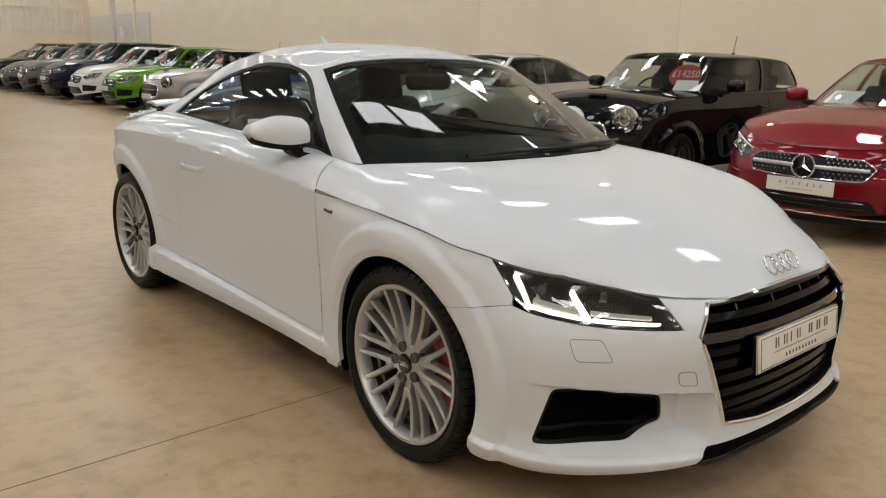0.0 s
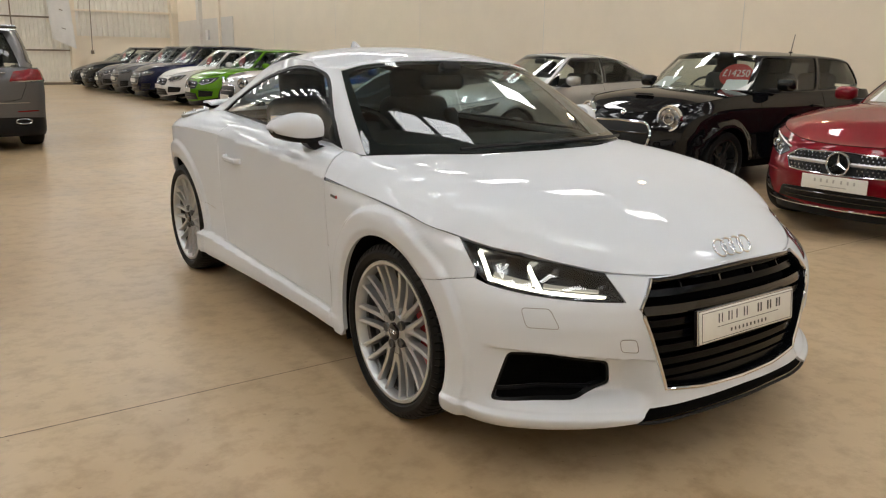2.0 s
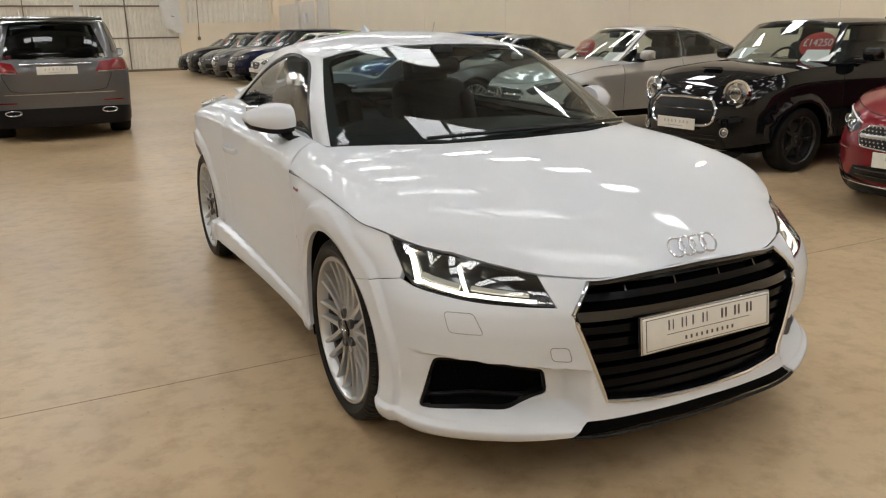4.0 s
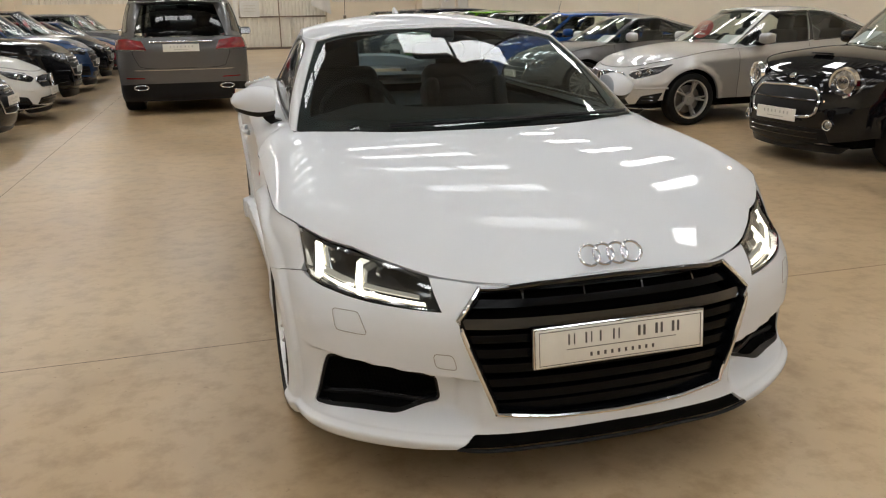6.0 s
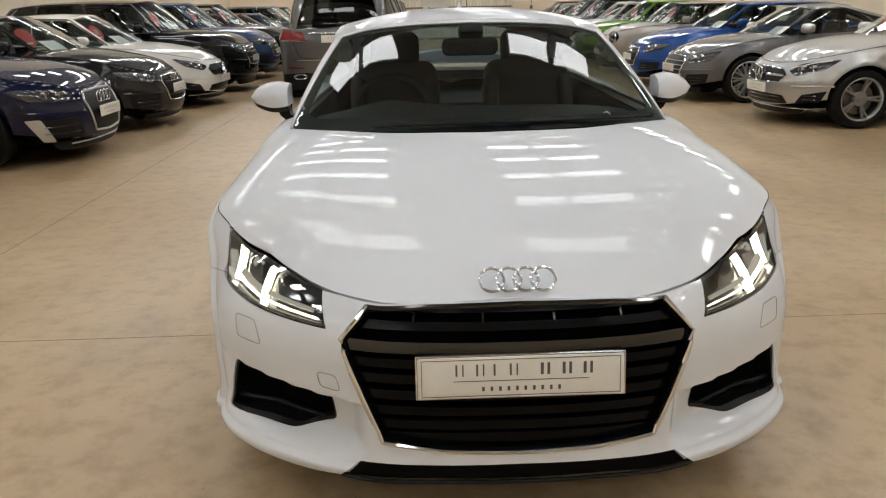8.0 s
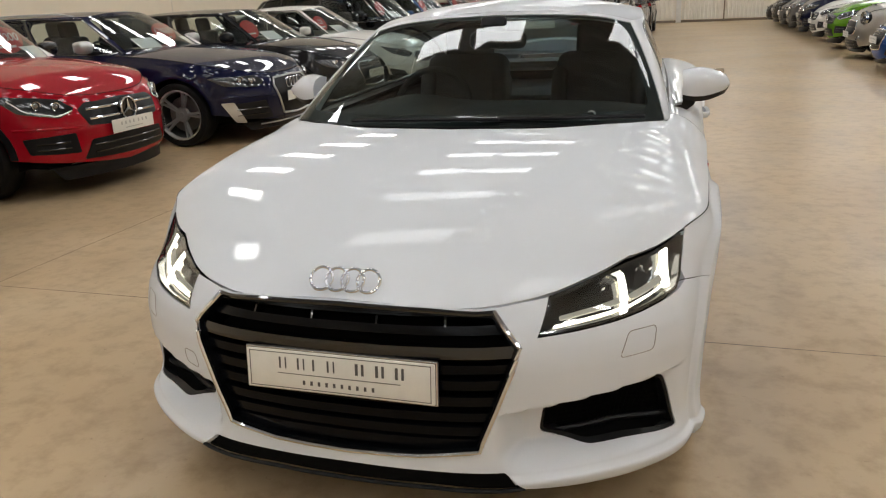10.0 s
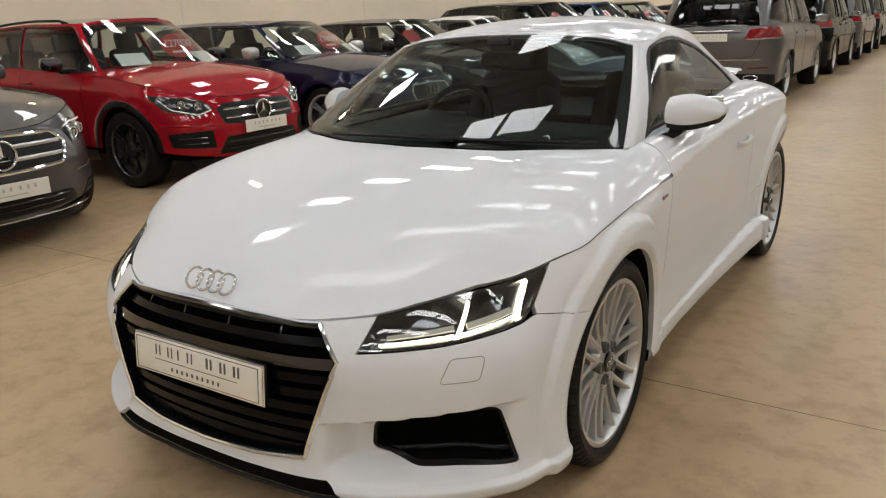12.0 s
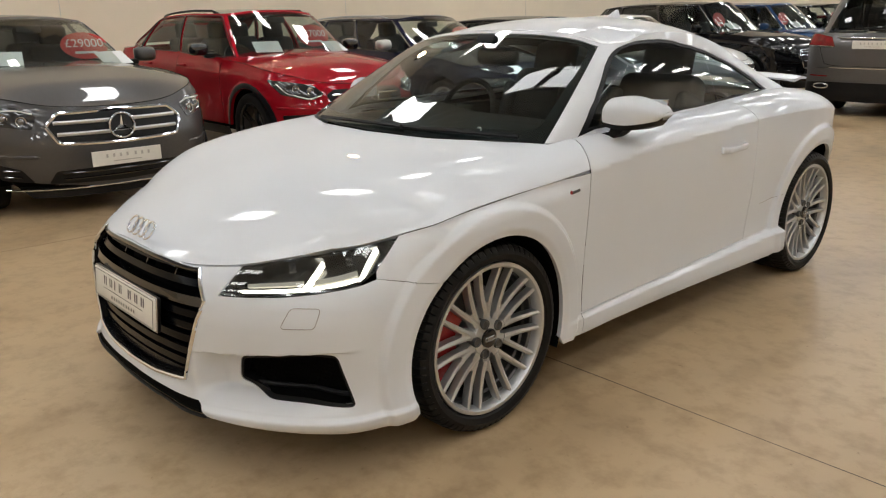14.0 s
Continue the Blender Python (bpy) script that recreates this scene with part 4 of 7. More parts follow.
        for hy in c["handles"]:
            p = k.body(np.array([[k.at(y=hy, z=c["hz"])[0], k.at(y=hy, z=c["hz"])[1]]]))[0]
            bm = bmesh.new()
            box(bm, (0.03, 0.19, 0.03), pose(s * (p[0] + 0.012), p[1], p[2]), 0.012, 3)
            part("door_handle", bm, c.get("handle_mat") or paint_mat, root)
    if c.get("cladding"):
        for yc in (k.ya, k.yb):
            arc = lambda rr: [k.at(y=yc + rr * math.cos(math.pi * (1 - i / 16)), z=max(k.zl + 0.02, c["r"] + rr * math.sin(math.pi * (1 - i / 16)))) for i in range(17)]
            ring = arc(k.R + 0.055) + arc(k.R + 0.004)[::-1]
            for s in (1, -1):
                q = sheet(k.body, ring, 0.05, lift=0.004, flange=0.01, edge=0.05)
                put("arch_trim", q if s > 0 else flip(q), M["black"], root)
        ys = np.linspace(k.ya + k.R + 0.06, k.yb - k.R - 0.06, 12)
        sill = [k.at(y=y, z=k.zl + 0.01) for y in ys] + [k.at(y=y, z=k.zl + 0.10) for y in ys[::-1]]
        for s in (1, -1):
            q = sheet(k.body, sill, 0.06, lift=0.006, flange=0.01, edge=0.08)
            put("sill_trim", q if s > 0 else flip(q), M["black"], root)
    # door gaps: fine dark grooves
    for y in c["doors"]:
        zz = np.linspace(k.zl + 0.1, float(k.zt(y)) - 0.01, 14)
        pts = k.body(np.array([k.at(y=y, z=z) for z in zz]))
        for s in (-1, 1):
            bm = bmesh.new()
            tube(bm, [((p[0] + 0.0005) * s, p[1], p[2]) for p in pts], 0.0022, 4)
            part("door_gap", bm, M["void"], root)

    def on_nose(poly, r=0.02):
        out = smooth_outline([k.at(x=x, z=z) for x, z in poly], r, 4)
        return out

    def nose_part(nm, poly, mat, lift=0.004, sym=True, label="", r=0.02, under=root, fl=0.02):
        if sym:
            made = []
            for s in (1, -1):
                q = sheet(k.body, on_nose(poly, r), 0.05, lift=lift, flange=fl, edge=0.03)
                made.append(put(nm, q if s > 0 else flip(q), mat, under, label))
            return made
        full = poly + [(-x, z) for x, z in poly[::-1] if x > 0.001]
        return put(nm, sheet(k.body, on_nose(full, r), 0.05, lift=lift, flange=fl, edge=0.03), mat, under, label)
    F = c["front"]
    lam = np.array(F["lamp"])
    cen = lam.mean(0)
    for s, hl in zip((1, -1), nose_part("headlight", F["lamp"], M["lamp_dark"], 0.006, r=0.03)):
        low, high = lam[lam[:, 1] < cen[1] + 0.02], lam[lam[:, 1] >= cen[1] + 0.02]
        spots = F.get("lenses", [((cen[0] - 0.05, cen[1]), 0.034), ((cen[0] + 0.06, cen[1] + 0.02), 0.034)])
        for (x, z), r in spots:
            u0, v0 = k.at(x=x, z=z)
            P3 = k.body(np.array([[u0, v0], [u0 + 0.01, v0], [u0, v0 + 0.01]]))
            nn = Vector(P3[1] - P3[0]).cross(Vector(P3[2] - P3[0])).normalized()
            nn.y = -abs(nn.y)
            nn = Vector((nn.x, nn.y - 0.8, 0)).normalized()
            o3 = Vector(P3[0]) + nn * (0.004 if r < 0.05 else 0.022)
            nn.x *= s
            o3.x *= s
            mm = Matrix.Translation(o3) @ nn.to_track_quat("X", "Z").to_matrix().to_4x4()
            bm = bmesh.new()
            lathe(bm, [(0.0, 0.012), (r * 0.5, 0.010), (r * 0.8, 0.003), (r * 0.86, 0.0)], 18, mm)
            part("lamp_lens", bm, M["lamp_glass"], hl)
            bm = bmesh.new()
            lathe(bm, [(r * 0.82, 0.0), (r * 0.86, 0.014), (r, 0.016), (r * 1.06, -0.02)], 24, mm)
            part("lens_ring", bm, M["chrome"], hl)
        for poly in F.get("strips", []):
            pts = k.body(np.array([k.at(x=x, z=z) for x, z in np.array([[np.interp(t, range(len(poly)), [q[i] for q in poly]) for i in (0, 1)] for t in np.linspace(0, len(poly) - 1, 12)])]))
            bm = bmesh.new()
            tube(bm, [(s * p[0], p[1] - 0.009, p[2]) for p in pts], 0.006, 6)
            part("lamp_strip", bm, M["paper"], hl)
    gr = nose_part("grille", F["grille"], M["black"], 0.003, sym=False, r=F.get("gr_r", 0.03))
    if F.get("surround", True):
        poly = F["grille"] + [(-x, z) for x, z in F["grille"][::-1] if x > 0.001]
        pts = k.body(np.array(dense(on_nose(poly, F.get("gr_r", 0.03)), 0.04)))
        bm = bmesh.new()
        tube(bm, [(p[0], p[1] - 0.006, p[2]) for p in pts], F.get("surround_r", 0.009), 6, True)
        part("grille_surround", bm, F.get("surround_mat", M["chrome"]), gr)
    if F.get("studs"):
        bm = bmesh.new()
        gp = on_nose(F["grille"] + [(-x, z) for x, z in F["grille"][::-1] if x > 0.001], 0.03)
        zs = [p[1] for p in F["grille"]]
        for j, z in enumerate(np.arange(min(zs), max(zs), 0.026)):
            for x in np.arange(-0.5, 0.5, 0.038):
                xx = x + (0.019 if j % 2 else 0)
                q = k.at(x=xx if abs(xx) > 1e-4 else 1e-4, z=z)
                if abs(xx) < 0.13 or not inside(np.array([q]), inset(gp, 0.015))[0]:
                    continue
                pp = k.body(np.array([q]))[0]
                box(bm, (0.011, 0.006, 0.011), pose(pp[0], pp[1] - 0.008, pp[2], 0, 45, 0))
        tagged(part("grille_stud", bm, M["chrome"], gr, smooth=False), kind="stuff")
    for z, x, r in F.get("bars", []):
        pts = k.body(np.array([k.at(x=v, z=z) for v in np.linspace(-x, x, 15)]))
        bm = bmesh.new()
        tube(bm, [(p[0], p[1] - 0.008, p[2]) for p in pts], r, 6)
        part("grille_bar", bm, F.get("bar_mat", M["chrome"]), gr)
    for poly in F.get("vents", []):
        pv = np.array(poly)
        for s, it in zip((1, -1), nose_part("air_intake", poly, M["black"], 0.003)):
            for f in (0.3, 0.6):
                z = pv[:, 1].min() + f * np.ptp(pv[:, 1])
                pts = k.body(np.array([k.at(x=v, z=z) for v in np.linspace(pv[:, 0].min() + 0.07, pv[:, 0].max() - 0.05, 8)]))
                bm = bmesh.new()
                tube(bm, [(s * p[0], p[1] - 0.006, p[2]) for p in pts], 0.007, 6)
                part("intake_bar", bm, M["black_gloss"], it)
        # pressed edge over the intakes
        z = pv[:, 1].max() + 0.035
        xs = np.linspace(pv[:, 0].min() - 0.06, pv[:, 0].max() + 0.02, 12)
        for s in (1, -1):
            pts = k.body(np.array([k.at(x=v, z=z + 0.05 * (v - xs[0])) for v in xs]))
            bm = bmesh.new()
            tube(bm, [(s * p[0] * 0.999, p[1] + 0.006 + 0.008 * (i in (0, 11)), p[2]) for i, p in enumerate(pts)], 0.013, 8)
            part("bumper_edge", bm, paint_mat, root)
    if F.get("low"):
        it = nose_part("lower_intake", F["low"], M["black"], 0.003, sym=False)
        lw = np.array(F["low"])
        for f in (0.35, 0.68):
            z = lw[:, 1].min() + f * np.ptp(lw[:, 1])
            pts = k.body(np.array([k.at(x=v, z=z) for v in np.linspace(-0.92, 0.92, 15) * lw[:, 0].max() * 0.9]))
            bm = bmesh.new()
            tube(bm, [(p[0], p[1] - 0.006, p[2]) for p in pts], 0.007, 6)
            part("intake_bar", bm, M["black_gloss"], it)
    # dark valance under the bumper
    nose_part("lower_valance", [(0, k.zl + 0.03), (W * 0.40, k.zl + 0.03), (W * 0.36, 0.145), (0, 0.14)], M["black"], -0.012, sym=False)
    if F.get("lip"):
        x, z = F["lip"]
        pts = k.body(np.array([k.at(x=v, z=z) for v in np.linspace(-x, x, 21)]))
        bm = bmesh.new()
        tube(bm, [(p[0], p[1] - 0.004, p[2]) for p in pts], 0.008, 6)
        part("lip_trim", bm, F.get("lip_mat", M["chrome"]), root)
    px, pz = F["plate"]
    p = k.body(np.array([k.at(x=0.001, z=pz)]))[0]
    plate_on(root, pose(0, p[1] - 0.03, pz, F.get("plate_tilt", 0)))
    bz, br = F["badge"]
    p = k.body(np.array([k.at(x=0.001, z=bz)]))[0]
    bm = bmesh.new()
    mb = pose(0, p[1] - 0.02, bz, F.get("badge_tilt", 0))
    if F["mark"] == "star":
        bd = bmesh.new()
        lathe(bd, [(0.0, -0.014), (br * 0.93, -0.014), (br * 0.98, 0.0), (br * 0.98, 0.02)], 32, mb @ pose(0, 0, 0, 0, 0, 90))
        part("emblem_disc", bd, M["black_gloss"], root)
        mb = mb @ pose(0, -0.022, 0)
        star(bm, br, mb)
    elif F["mark"] == "rings":
        rings(bm, br, mb, 0.005)
    else:
        lathe(bm, [(0.0, -0.006), (br * 0.9, -0.006), (br, 0.0), (br, 0.012)], 24, mb @ pose(0, 0, 0, 0, 0, 90))
    part("emblem", bm, M["chrome"], root)
    for poly, mat in F.get("extra", []):
        nose_part("trim_piece", poly, mat, 0.008)
    for u_, v_ in F.get("scoop", []):
        bm = bmesh.new()
        box(bm, (0.24, 0.05, 0.018), pose(0, u_, v_ - 0.004, -8), 0.008, 2)
        part("hood_scoop", bm, M["black"], root)
    if c.get("rear"):
        utility_rear(root, k, c, nose_part)
    if c.get("rails"):
        for s in (-1, 1):
            yy = np.linspace(ry0 + 0.25, ry1 - 0.25, 14)
            bm = bmesh.new()
            tube(bm, [(s * (float(rxe(y)) - 0.06), y, float(rze(y)) + 0.03 - 0.035 * (i in (0, 13))) for i, y in enumerate(yy)], 0.013, 8)
            part("roof_rail", bm, c["rails"], root)
    if c.get("price") is not None:
        f0, f1 = Vector((0, cowl, zb(cowl))), Vector((0, ry0, rz))
        s = c.get("sticker_side", -1)
        pc = cab(np.array([[s * 0.42, 0.42]]))[0]
        tilt = math.degrees(math.atan2(ry0 - cowl, rz - zb(cowl)))
        sticker_on(root, pose(pc[0] * 0.92, pc[1] + 0.17, pc[2] + 0.0, -tilt * 0.5), c["price"])
    if c.get("paper", True):
        for s, uu in ((-1, 0.33), (1, 0.5)):
            pc = cab(np.array([[s * uu, 0.1]]))[0]
            bm = bmesh.new()
            box(bm, (0.29, 0.002, 0.20), pose(pc[0], pc[1] + 0.10, pc[2] + 0.04, -58, 0, 14 * s))
            part("paper_sheet", bm, M["paper"], root, "white sheet of paper behind the windscreen", smooth=False)
    if c.get("aerial"):
        ax, ay, al = c["aerial"]
        bm = bmesh.new()
        tube(bm, [(ax, ay, rz - 0.01), (ax, ay + al * 0.25, rz - 0.02 + al)], 0.004, 6)
        box(bm, (0.03, 0.05, 0.03), pose(ax, ay, rz - 0.005), 0.01, 2)
        part("aerial", bm, M["black"], root)
    return root, k, cab, kk
# ---- ceiling and its lights ----
def ribbed_roof():
    """A roof of sheets with ribs across the hall, seen from below."""
    bm = bmesh.new()
    pitch, deep = 0.32, 0.09
    prof, y = [], YB
    while y < YE:
        prof += [(y, 0), (y + 0.5 * pitch, 0), (y + 0.62 * pitch, -deep), (y + 0.88 * pitch, -deep)]
        y += pitch
    prof.append((YE, 0))
    a = [bm.verts.new((XL, y, ZC + d)) for y, d in prof]
    b = [bm.verts.new((XR, y, ZC + d)) for y, d in prof]
    for i in range(len(prof) - 1):
        bm.faces.new((a[i], b[i], b[i + 1], a[i + 1]))
    top = [bm.verts.new((x, y, ZC + 0.2)) for x, y in ((XL, YB), (XR, YB), (XR, YE), (XL, YE))]
    bm.faces.new(top)
    return tagged(part("ceiling", bm, M["roof_clad"], None, smooth=False), "pale grey ribbed metal roof lining", "ceiling", kind="structure")


ribbed_roof()


def ceiling_panel(twin, w, d):
    root = tagged(new("ceiling_light"), "white twin panel light on the roof" if twin else "white single panel light on the roof", "light", "ceiling lights")
    for s in (-1, 1) if twin else (0,):
        bm = bmesh.new()
        box(bm, (w, d, 0.012), pose(s * (w / 2 + 0.10), 0, -0.014))
        part("diffuser", bm, M["panel"] if twin else M["panel_side"], root)
        bm = bmesh.new()
        box(bm, (w + 0.05, d + 0.05, 0.05), pose(s * (w / 2 + 0.10), 0, 0.022), 0.008, 1)
        part("housing", bm, M["clad"], root)
    return root


twin_light, side_light = ceiling_panel(True, 1.02, 0.56), ceiling_panel(False, 1.05, 0.6)
ROWS_Y = [0.4 + 2.45 * i for i in range(-5, 16)]
for i, y in enumerate(ROWS_Y):
    for x, one in ((-2.3, twin_light), (2.3, twin_light), (-7.0, side_light), (7.0, side_light)):
        m = pose(x, y, ZC - 0.10)
        if i == 0 and x in (-2.3, -7.0):
            one.matrix_basis = m
        else:
            copy_thing(one, m)
# warm floodlights high on the side walls
for s in (-1, 1):
    root = tagged(new("wall_floodlight"), "warm round floodlight high on the wall", "light", "wall floodlights")
    bm = bmesh.new()
    lathe(bm, [(0.0, 0.0), (0.13, 0.0), (0.14, 0.03), (0.14, 0.22), (0.05, 0.28), (0.05, 0.3)], 28)
    part("housing", bm, M["black"], root)
    bm = bmesh.new()
    lathe(bm, [(0.0, -0.012), (0.11, -0.010), (0.12, 0.0)], 28)
    part("lens", bm, M["bulb"], root)
    root.matrix_basis = Matrix.Translation((s * 9.12, 5.7, 5.7)) @ pose(0, 0, 0, 0, -25 if s > 0 else -25, 0 if s > 0 else 180)
# ---- the parked cars of the hall ----
def lamp_box(x0, x1, z0, z1, slant=0.04):
    return [(x0, z0), (x1, z0 + slant), (x1, z1 + slant * 0.5), (x0 + 0.02, z1 - 0.02)]


SALOON = dict(L=4.70, W=1.81, wb=2.84, fo=0.80, r=0.325, rim=0.235, tw_w=0.225, spokes=5, rim_style="twin", cf=0.85, pf=2.5,
              belt=[(0, 0.70), (0.3, 0.77), (1.2, 0.915), (3.5, 1.0), (4.7, 1.0)], crown=[(0, 0.0), (0.2, 0.06), (1.2, 0.075), (4.2, 0.05), (4.7, 0)], low=0.19,
              cowl=1.22, tail=4.08, roof=(2.0, 3.35, 1.44), bw=1.52, tw=1.10, windows=[(0, 0.47), (0.5, 1)], doors=[1.45, 2.5, 3.45], handles=[2.3, 3.3], hz=0.86, kick=0.28, dlo=0.18, trim_mat=M["chrome"],
              front=dict(lamp=[(0.50, 0.62), (0.60, 0.57), (0.80, 0.64), (0.87, 0.76), (0.62, 0.70)], grille=[(0, 0.655), (0.41, 0.645), (0.50, 0.585), (0.43, 0.495), (0, 0.48)], bars=[(0.57, 0.46, 0.016)],
                         vents=[[(0.62, 0.27), (0.80, 0.29), (0.83, 0.42), (0.68, 0.37)]], low=[(0, 0.37), (0.48, 0.35), (0.54, 0.26), (0, 0.24)], plate=(0, 0.42), badge=(0.57, 0.088), mark="star", lip=(0.8, 0.21), strips=[[(0.52, 0.655), (0.66, 0.69), (0.84, 0.745)]], lenses=[((0.64, 0.635), 0.032), ((0.74, 0.665), 0.032)]))
SMALL = dict(L=3.85, W=1.73, wb=2.495, fo=0.76, r=0.312, rim=0.225, tw_w=0.21, spokes=5, rim_style="twin", cf=0.7, pf=2.5,
            belt=[(0, 0.80), (0.2, 0.88), (1.0, 0.985), (3.85, 1.03)], crown=[(0, 0.0), (0.2, 0.05), (1.0, 0.06), (3.6, 0.03), (3.85, 0)], low=0.17, flare=0.03,
            cowl=1.03, tail=3.74, roof=(1.52, 3.55, 1.455), bw=1.48, tw=1.22, windows=[(0, 0.52), (0.56, 1)], doors=[1.30, 2.50], handles=[2.33], hz=0.86, kick=0.05, dlo=0.22, pillar_mat=M["black_gloss"], trim_mat=M["black"],
            front=dict(lamp=[(0.47, 0.745), (0.53, 0.67), (0.62, 0.645), (0.70, 0.68), (0.735, 0.755), (0.70, 0.83), (0.62, 0.86), (0.53, 0.83)], lenses=[((0.60, 0.76), 0.128), ((0.60, 0.76), 0.060), ((0.53, 0.40), 0.046)], scoop=[(0.42, 0.985)], grille=[(0, 0.72), (0.38, 0.71), (0.44, 0.60), (0.40, 0.46), (0, 0.44)], gr_r=0.08, surround_r=0.014,
                       bars=[(0.60, 0.40, 0.010)], low=[(0, 0.37), (0.5, 0.36), (0.55, 0.24), (0, 0.22)], plate=(0, 0.46), badge=(0.80, 0.035), mark="disc", badge_tilt=-60, bar_mat=M["black_gloss"]))
HATCH = dict(L=4.32, W=1.78, wb=2.66, fo=0.80, r=0.318, rim=0.23, tw_w=0.22, spokes=5, rim_style="twin", cf=0.8, pf=2.5,
             belt=[(0, 0.70), (0.3, 0.78), (1.15, 0.93), (3.4, 1.02), (4.32, 1.02)], crown=[(0, 0.0), (0.2, 0.05), (1.15, 0.07), (4.1, 0.03), (4.32, 0)], low=0.18,
             cowl=1.15, tail=4.16, roof=(1.88, 3.85, 1.43), bw=1.50, tw=1.14, windows=[(0, 0.47), (0.5, 1)], doors=[1.40, 2.42, 3.3], handles=[2.25, 3.15], hz=0.85, kick=0.16, dlo=0.2,
             front=dict(lamp=[(0.48, 0.64), (0.58, 0.58), (0.80, 0.64), (0.86, 0.74), (0.60, 0.71)], grille=[(0, 0.665), (0.36, 0.655), (0.40, 0.58), (0.32, 0.36), (0, 0.34)], bars=[(0.62, 0.36, 0.006), (0.58, 0.37, 0.006), (0.42, 0.33, 0.006)],
                        vents=[[(0.46, 0.28), (0.78, 0.30), (0.80, 0.42), (0.52, 0.42)]], plate=(0, 0.50), badge=(0.62, 0.045), mark="rings", bar_mat=M["black_gloss"]))
SUV = dict(L=4.70, W=1.90, wb=2.84, fo=0.87, r=0.362, rim=0.245, tw_w=0.245, spokes=5, rim_style="twin", cf=0.75, pf=2.8,
           belt=[(0, 0.86), (0.3, 0.96), (1.2, 1.07), (4.7, 1.14)], crown=[(0, 0.0), (0.2, 0.05), (1.2, 0.07), (4.5, 0.02), (4.7, 0)], low=0.24,
           cowl=1.22, tail=4.58, roof=(1.85, 4.22, 1.67), bw=1.68, tw=1.32, windows=[(0, 0.38), (0.41, 0.74), (0.77, 1)], doors=[1.5, 2.55, 3.5], handles=[2.4, 3.35], hz=1.0, kick=0.18, dlo=0.24, privacy=True,
           front=dict(lamp=[(0.52, 0.80), (0.62, 0.74), (0.86, 0.78), (0.91, 0.88), (0.62, 0.88)], grille=[(0, 0.82), (0.42, 0.81), (0.47, 0.72), (0.38, 0.50), (0, 0.48)], bars=[(0.77, 0.42, 0.008), (0.72, 0.43, 0.008), (0.62, 0.4, 0.008)],
                      vents=[[(0.54, 0.34), (0.82, 0.36), (0.84, 0.54), (0.58, 0.52)]], low=[(0, 0.42), (0.42, 0.40), (0.44, 0.32), (0, 0.30)], plate=(0, 0.60), badge=(0.75, 0.05), mark="rings"))
CROSS = dict(L=4.42, W=1.81, wb=2.70, fo=0.86, r=0.348, rim=0.242, tw_w=0.235, spokes=5, rim_style="twin", cf=0.8, pf=2.6,
             belt=[(0, 0.78), (0.3, 0.87), (1.15, 0.99), (4.42, 1.10)], crown=[(0, 0.0), (0.2, 0.055), (1.15, 0.075), (4.2, 0.03), (4.42, 0)], low=0.22,
             cowl=1.12, tail=4.28, roof=(1.74, 3.72, 1.53), bw=1.58, tw=1.22, windows=[(0, 0.42), (0.45, 0.8), (0.83, 1)], doors=[1.42, 2.45, 3.35], handles=[2.3, 3.2], hz=0.93, kick=0.36, dlo=0.24, fall=0.07, rails=M["black"],
             front=dict(lamp=[(0.50, 0.70), (0.62, 0.64), (0.82, 0.70), (0.88, 0.84), (0.60, 0.78)], grille=[(0, 0.745), (0.40, 0.735), (0.48, 0.69), (0.42, 0.56), (0, 0.54)], surround=False, bars=[(0.685, 0.42, 0.011), (0.61, 0.41, 0.011)],
                        vents=[[(0.52, 0.36), (0.80, 0.38), (0.82, 0.50), (0.54, 0.52)]], low=[(0, 0.46), (0.42, 0.45), (0.5, 0.30), (0, 0.28)], plate=(0, 0.52), badge=(0.645, 0.09), mark="star", strips=[[(0.53, 0.69), (0.64, 0.655), (0.80, 0.71), (0.85, 0.80)]]))
ESTATE = dict(SALOON, L=4.95, W=1.93, wb=2.915, fo=0.93, r=0.345, rim=0.262, tw_w=0.26, cowl=1.42, tail=4.78, roof=(2.2, 4.45, 1.46), bw=1.60, tw=1.18, windows=[(0, 0.36), (0.39, 0.70), (0.73, 1)], doors=[1.7, 2.75, 3.75], handles=[2.55, 3.55], hz=0.90, kick=0.2,
              belt=[(0, 0.72), (0.3, 0.80), (1.4, 0.96), (3.5, 1.03), (4.95, 1.05)], crown=[(0, 0.0), (0.2, 0.05), (1.4, 0.07), (4.7, 0.03), (4.95, 0)], rails=M["alloy"], mirror_mat=M["alloy"],
              front=dict(lamp=[(0.50, 0.66), (0.60, 0.60), (0.86, 0.63), (0.93, 0.72), (0.62, 0.72)], grille=[(0, 0.685), (0.34, 0.675), (0.39, 0.60), (0.30, 0.29), (0, 0.27)], surround_r=0.012, surround_mat=M["alloy"], bars=[],
                         vents=[[(0.46, 0.26), (0.84, 0.28), (0.86, 0.44), (0.54, 0.46)]], plate=(0, 0.47), badge=(0.605, 0.055), mark="rings", lip=(0.6, 0.2), lip_mat=M["alloy"], extra=[([(0.74, 0.24), (0.82, 0.25), (0.89, 0.46), (0.82, 0.46)], M["alloy"])]))
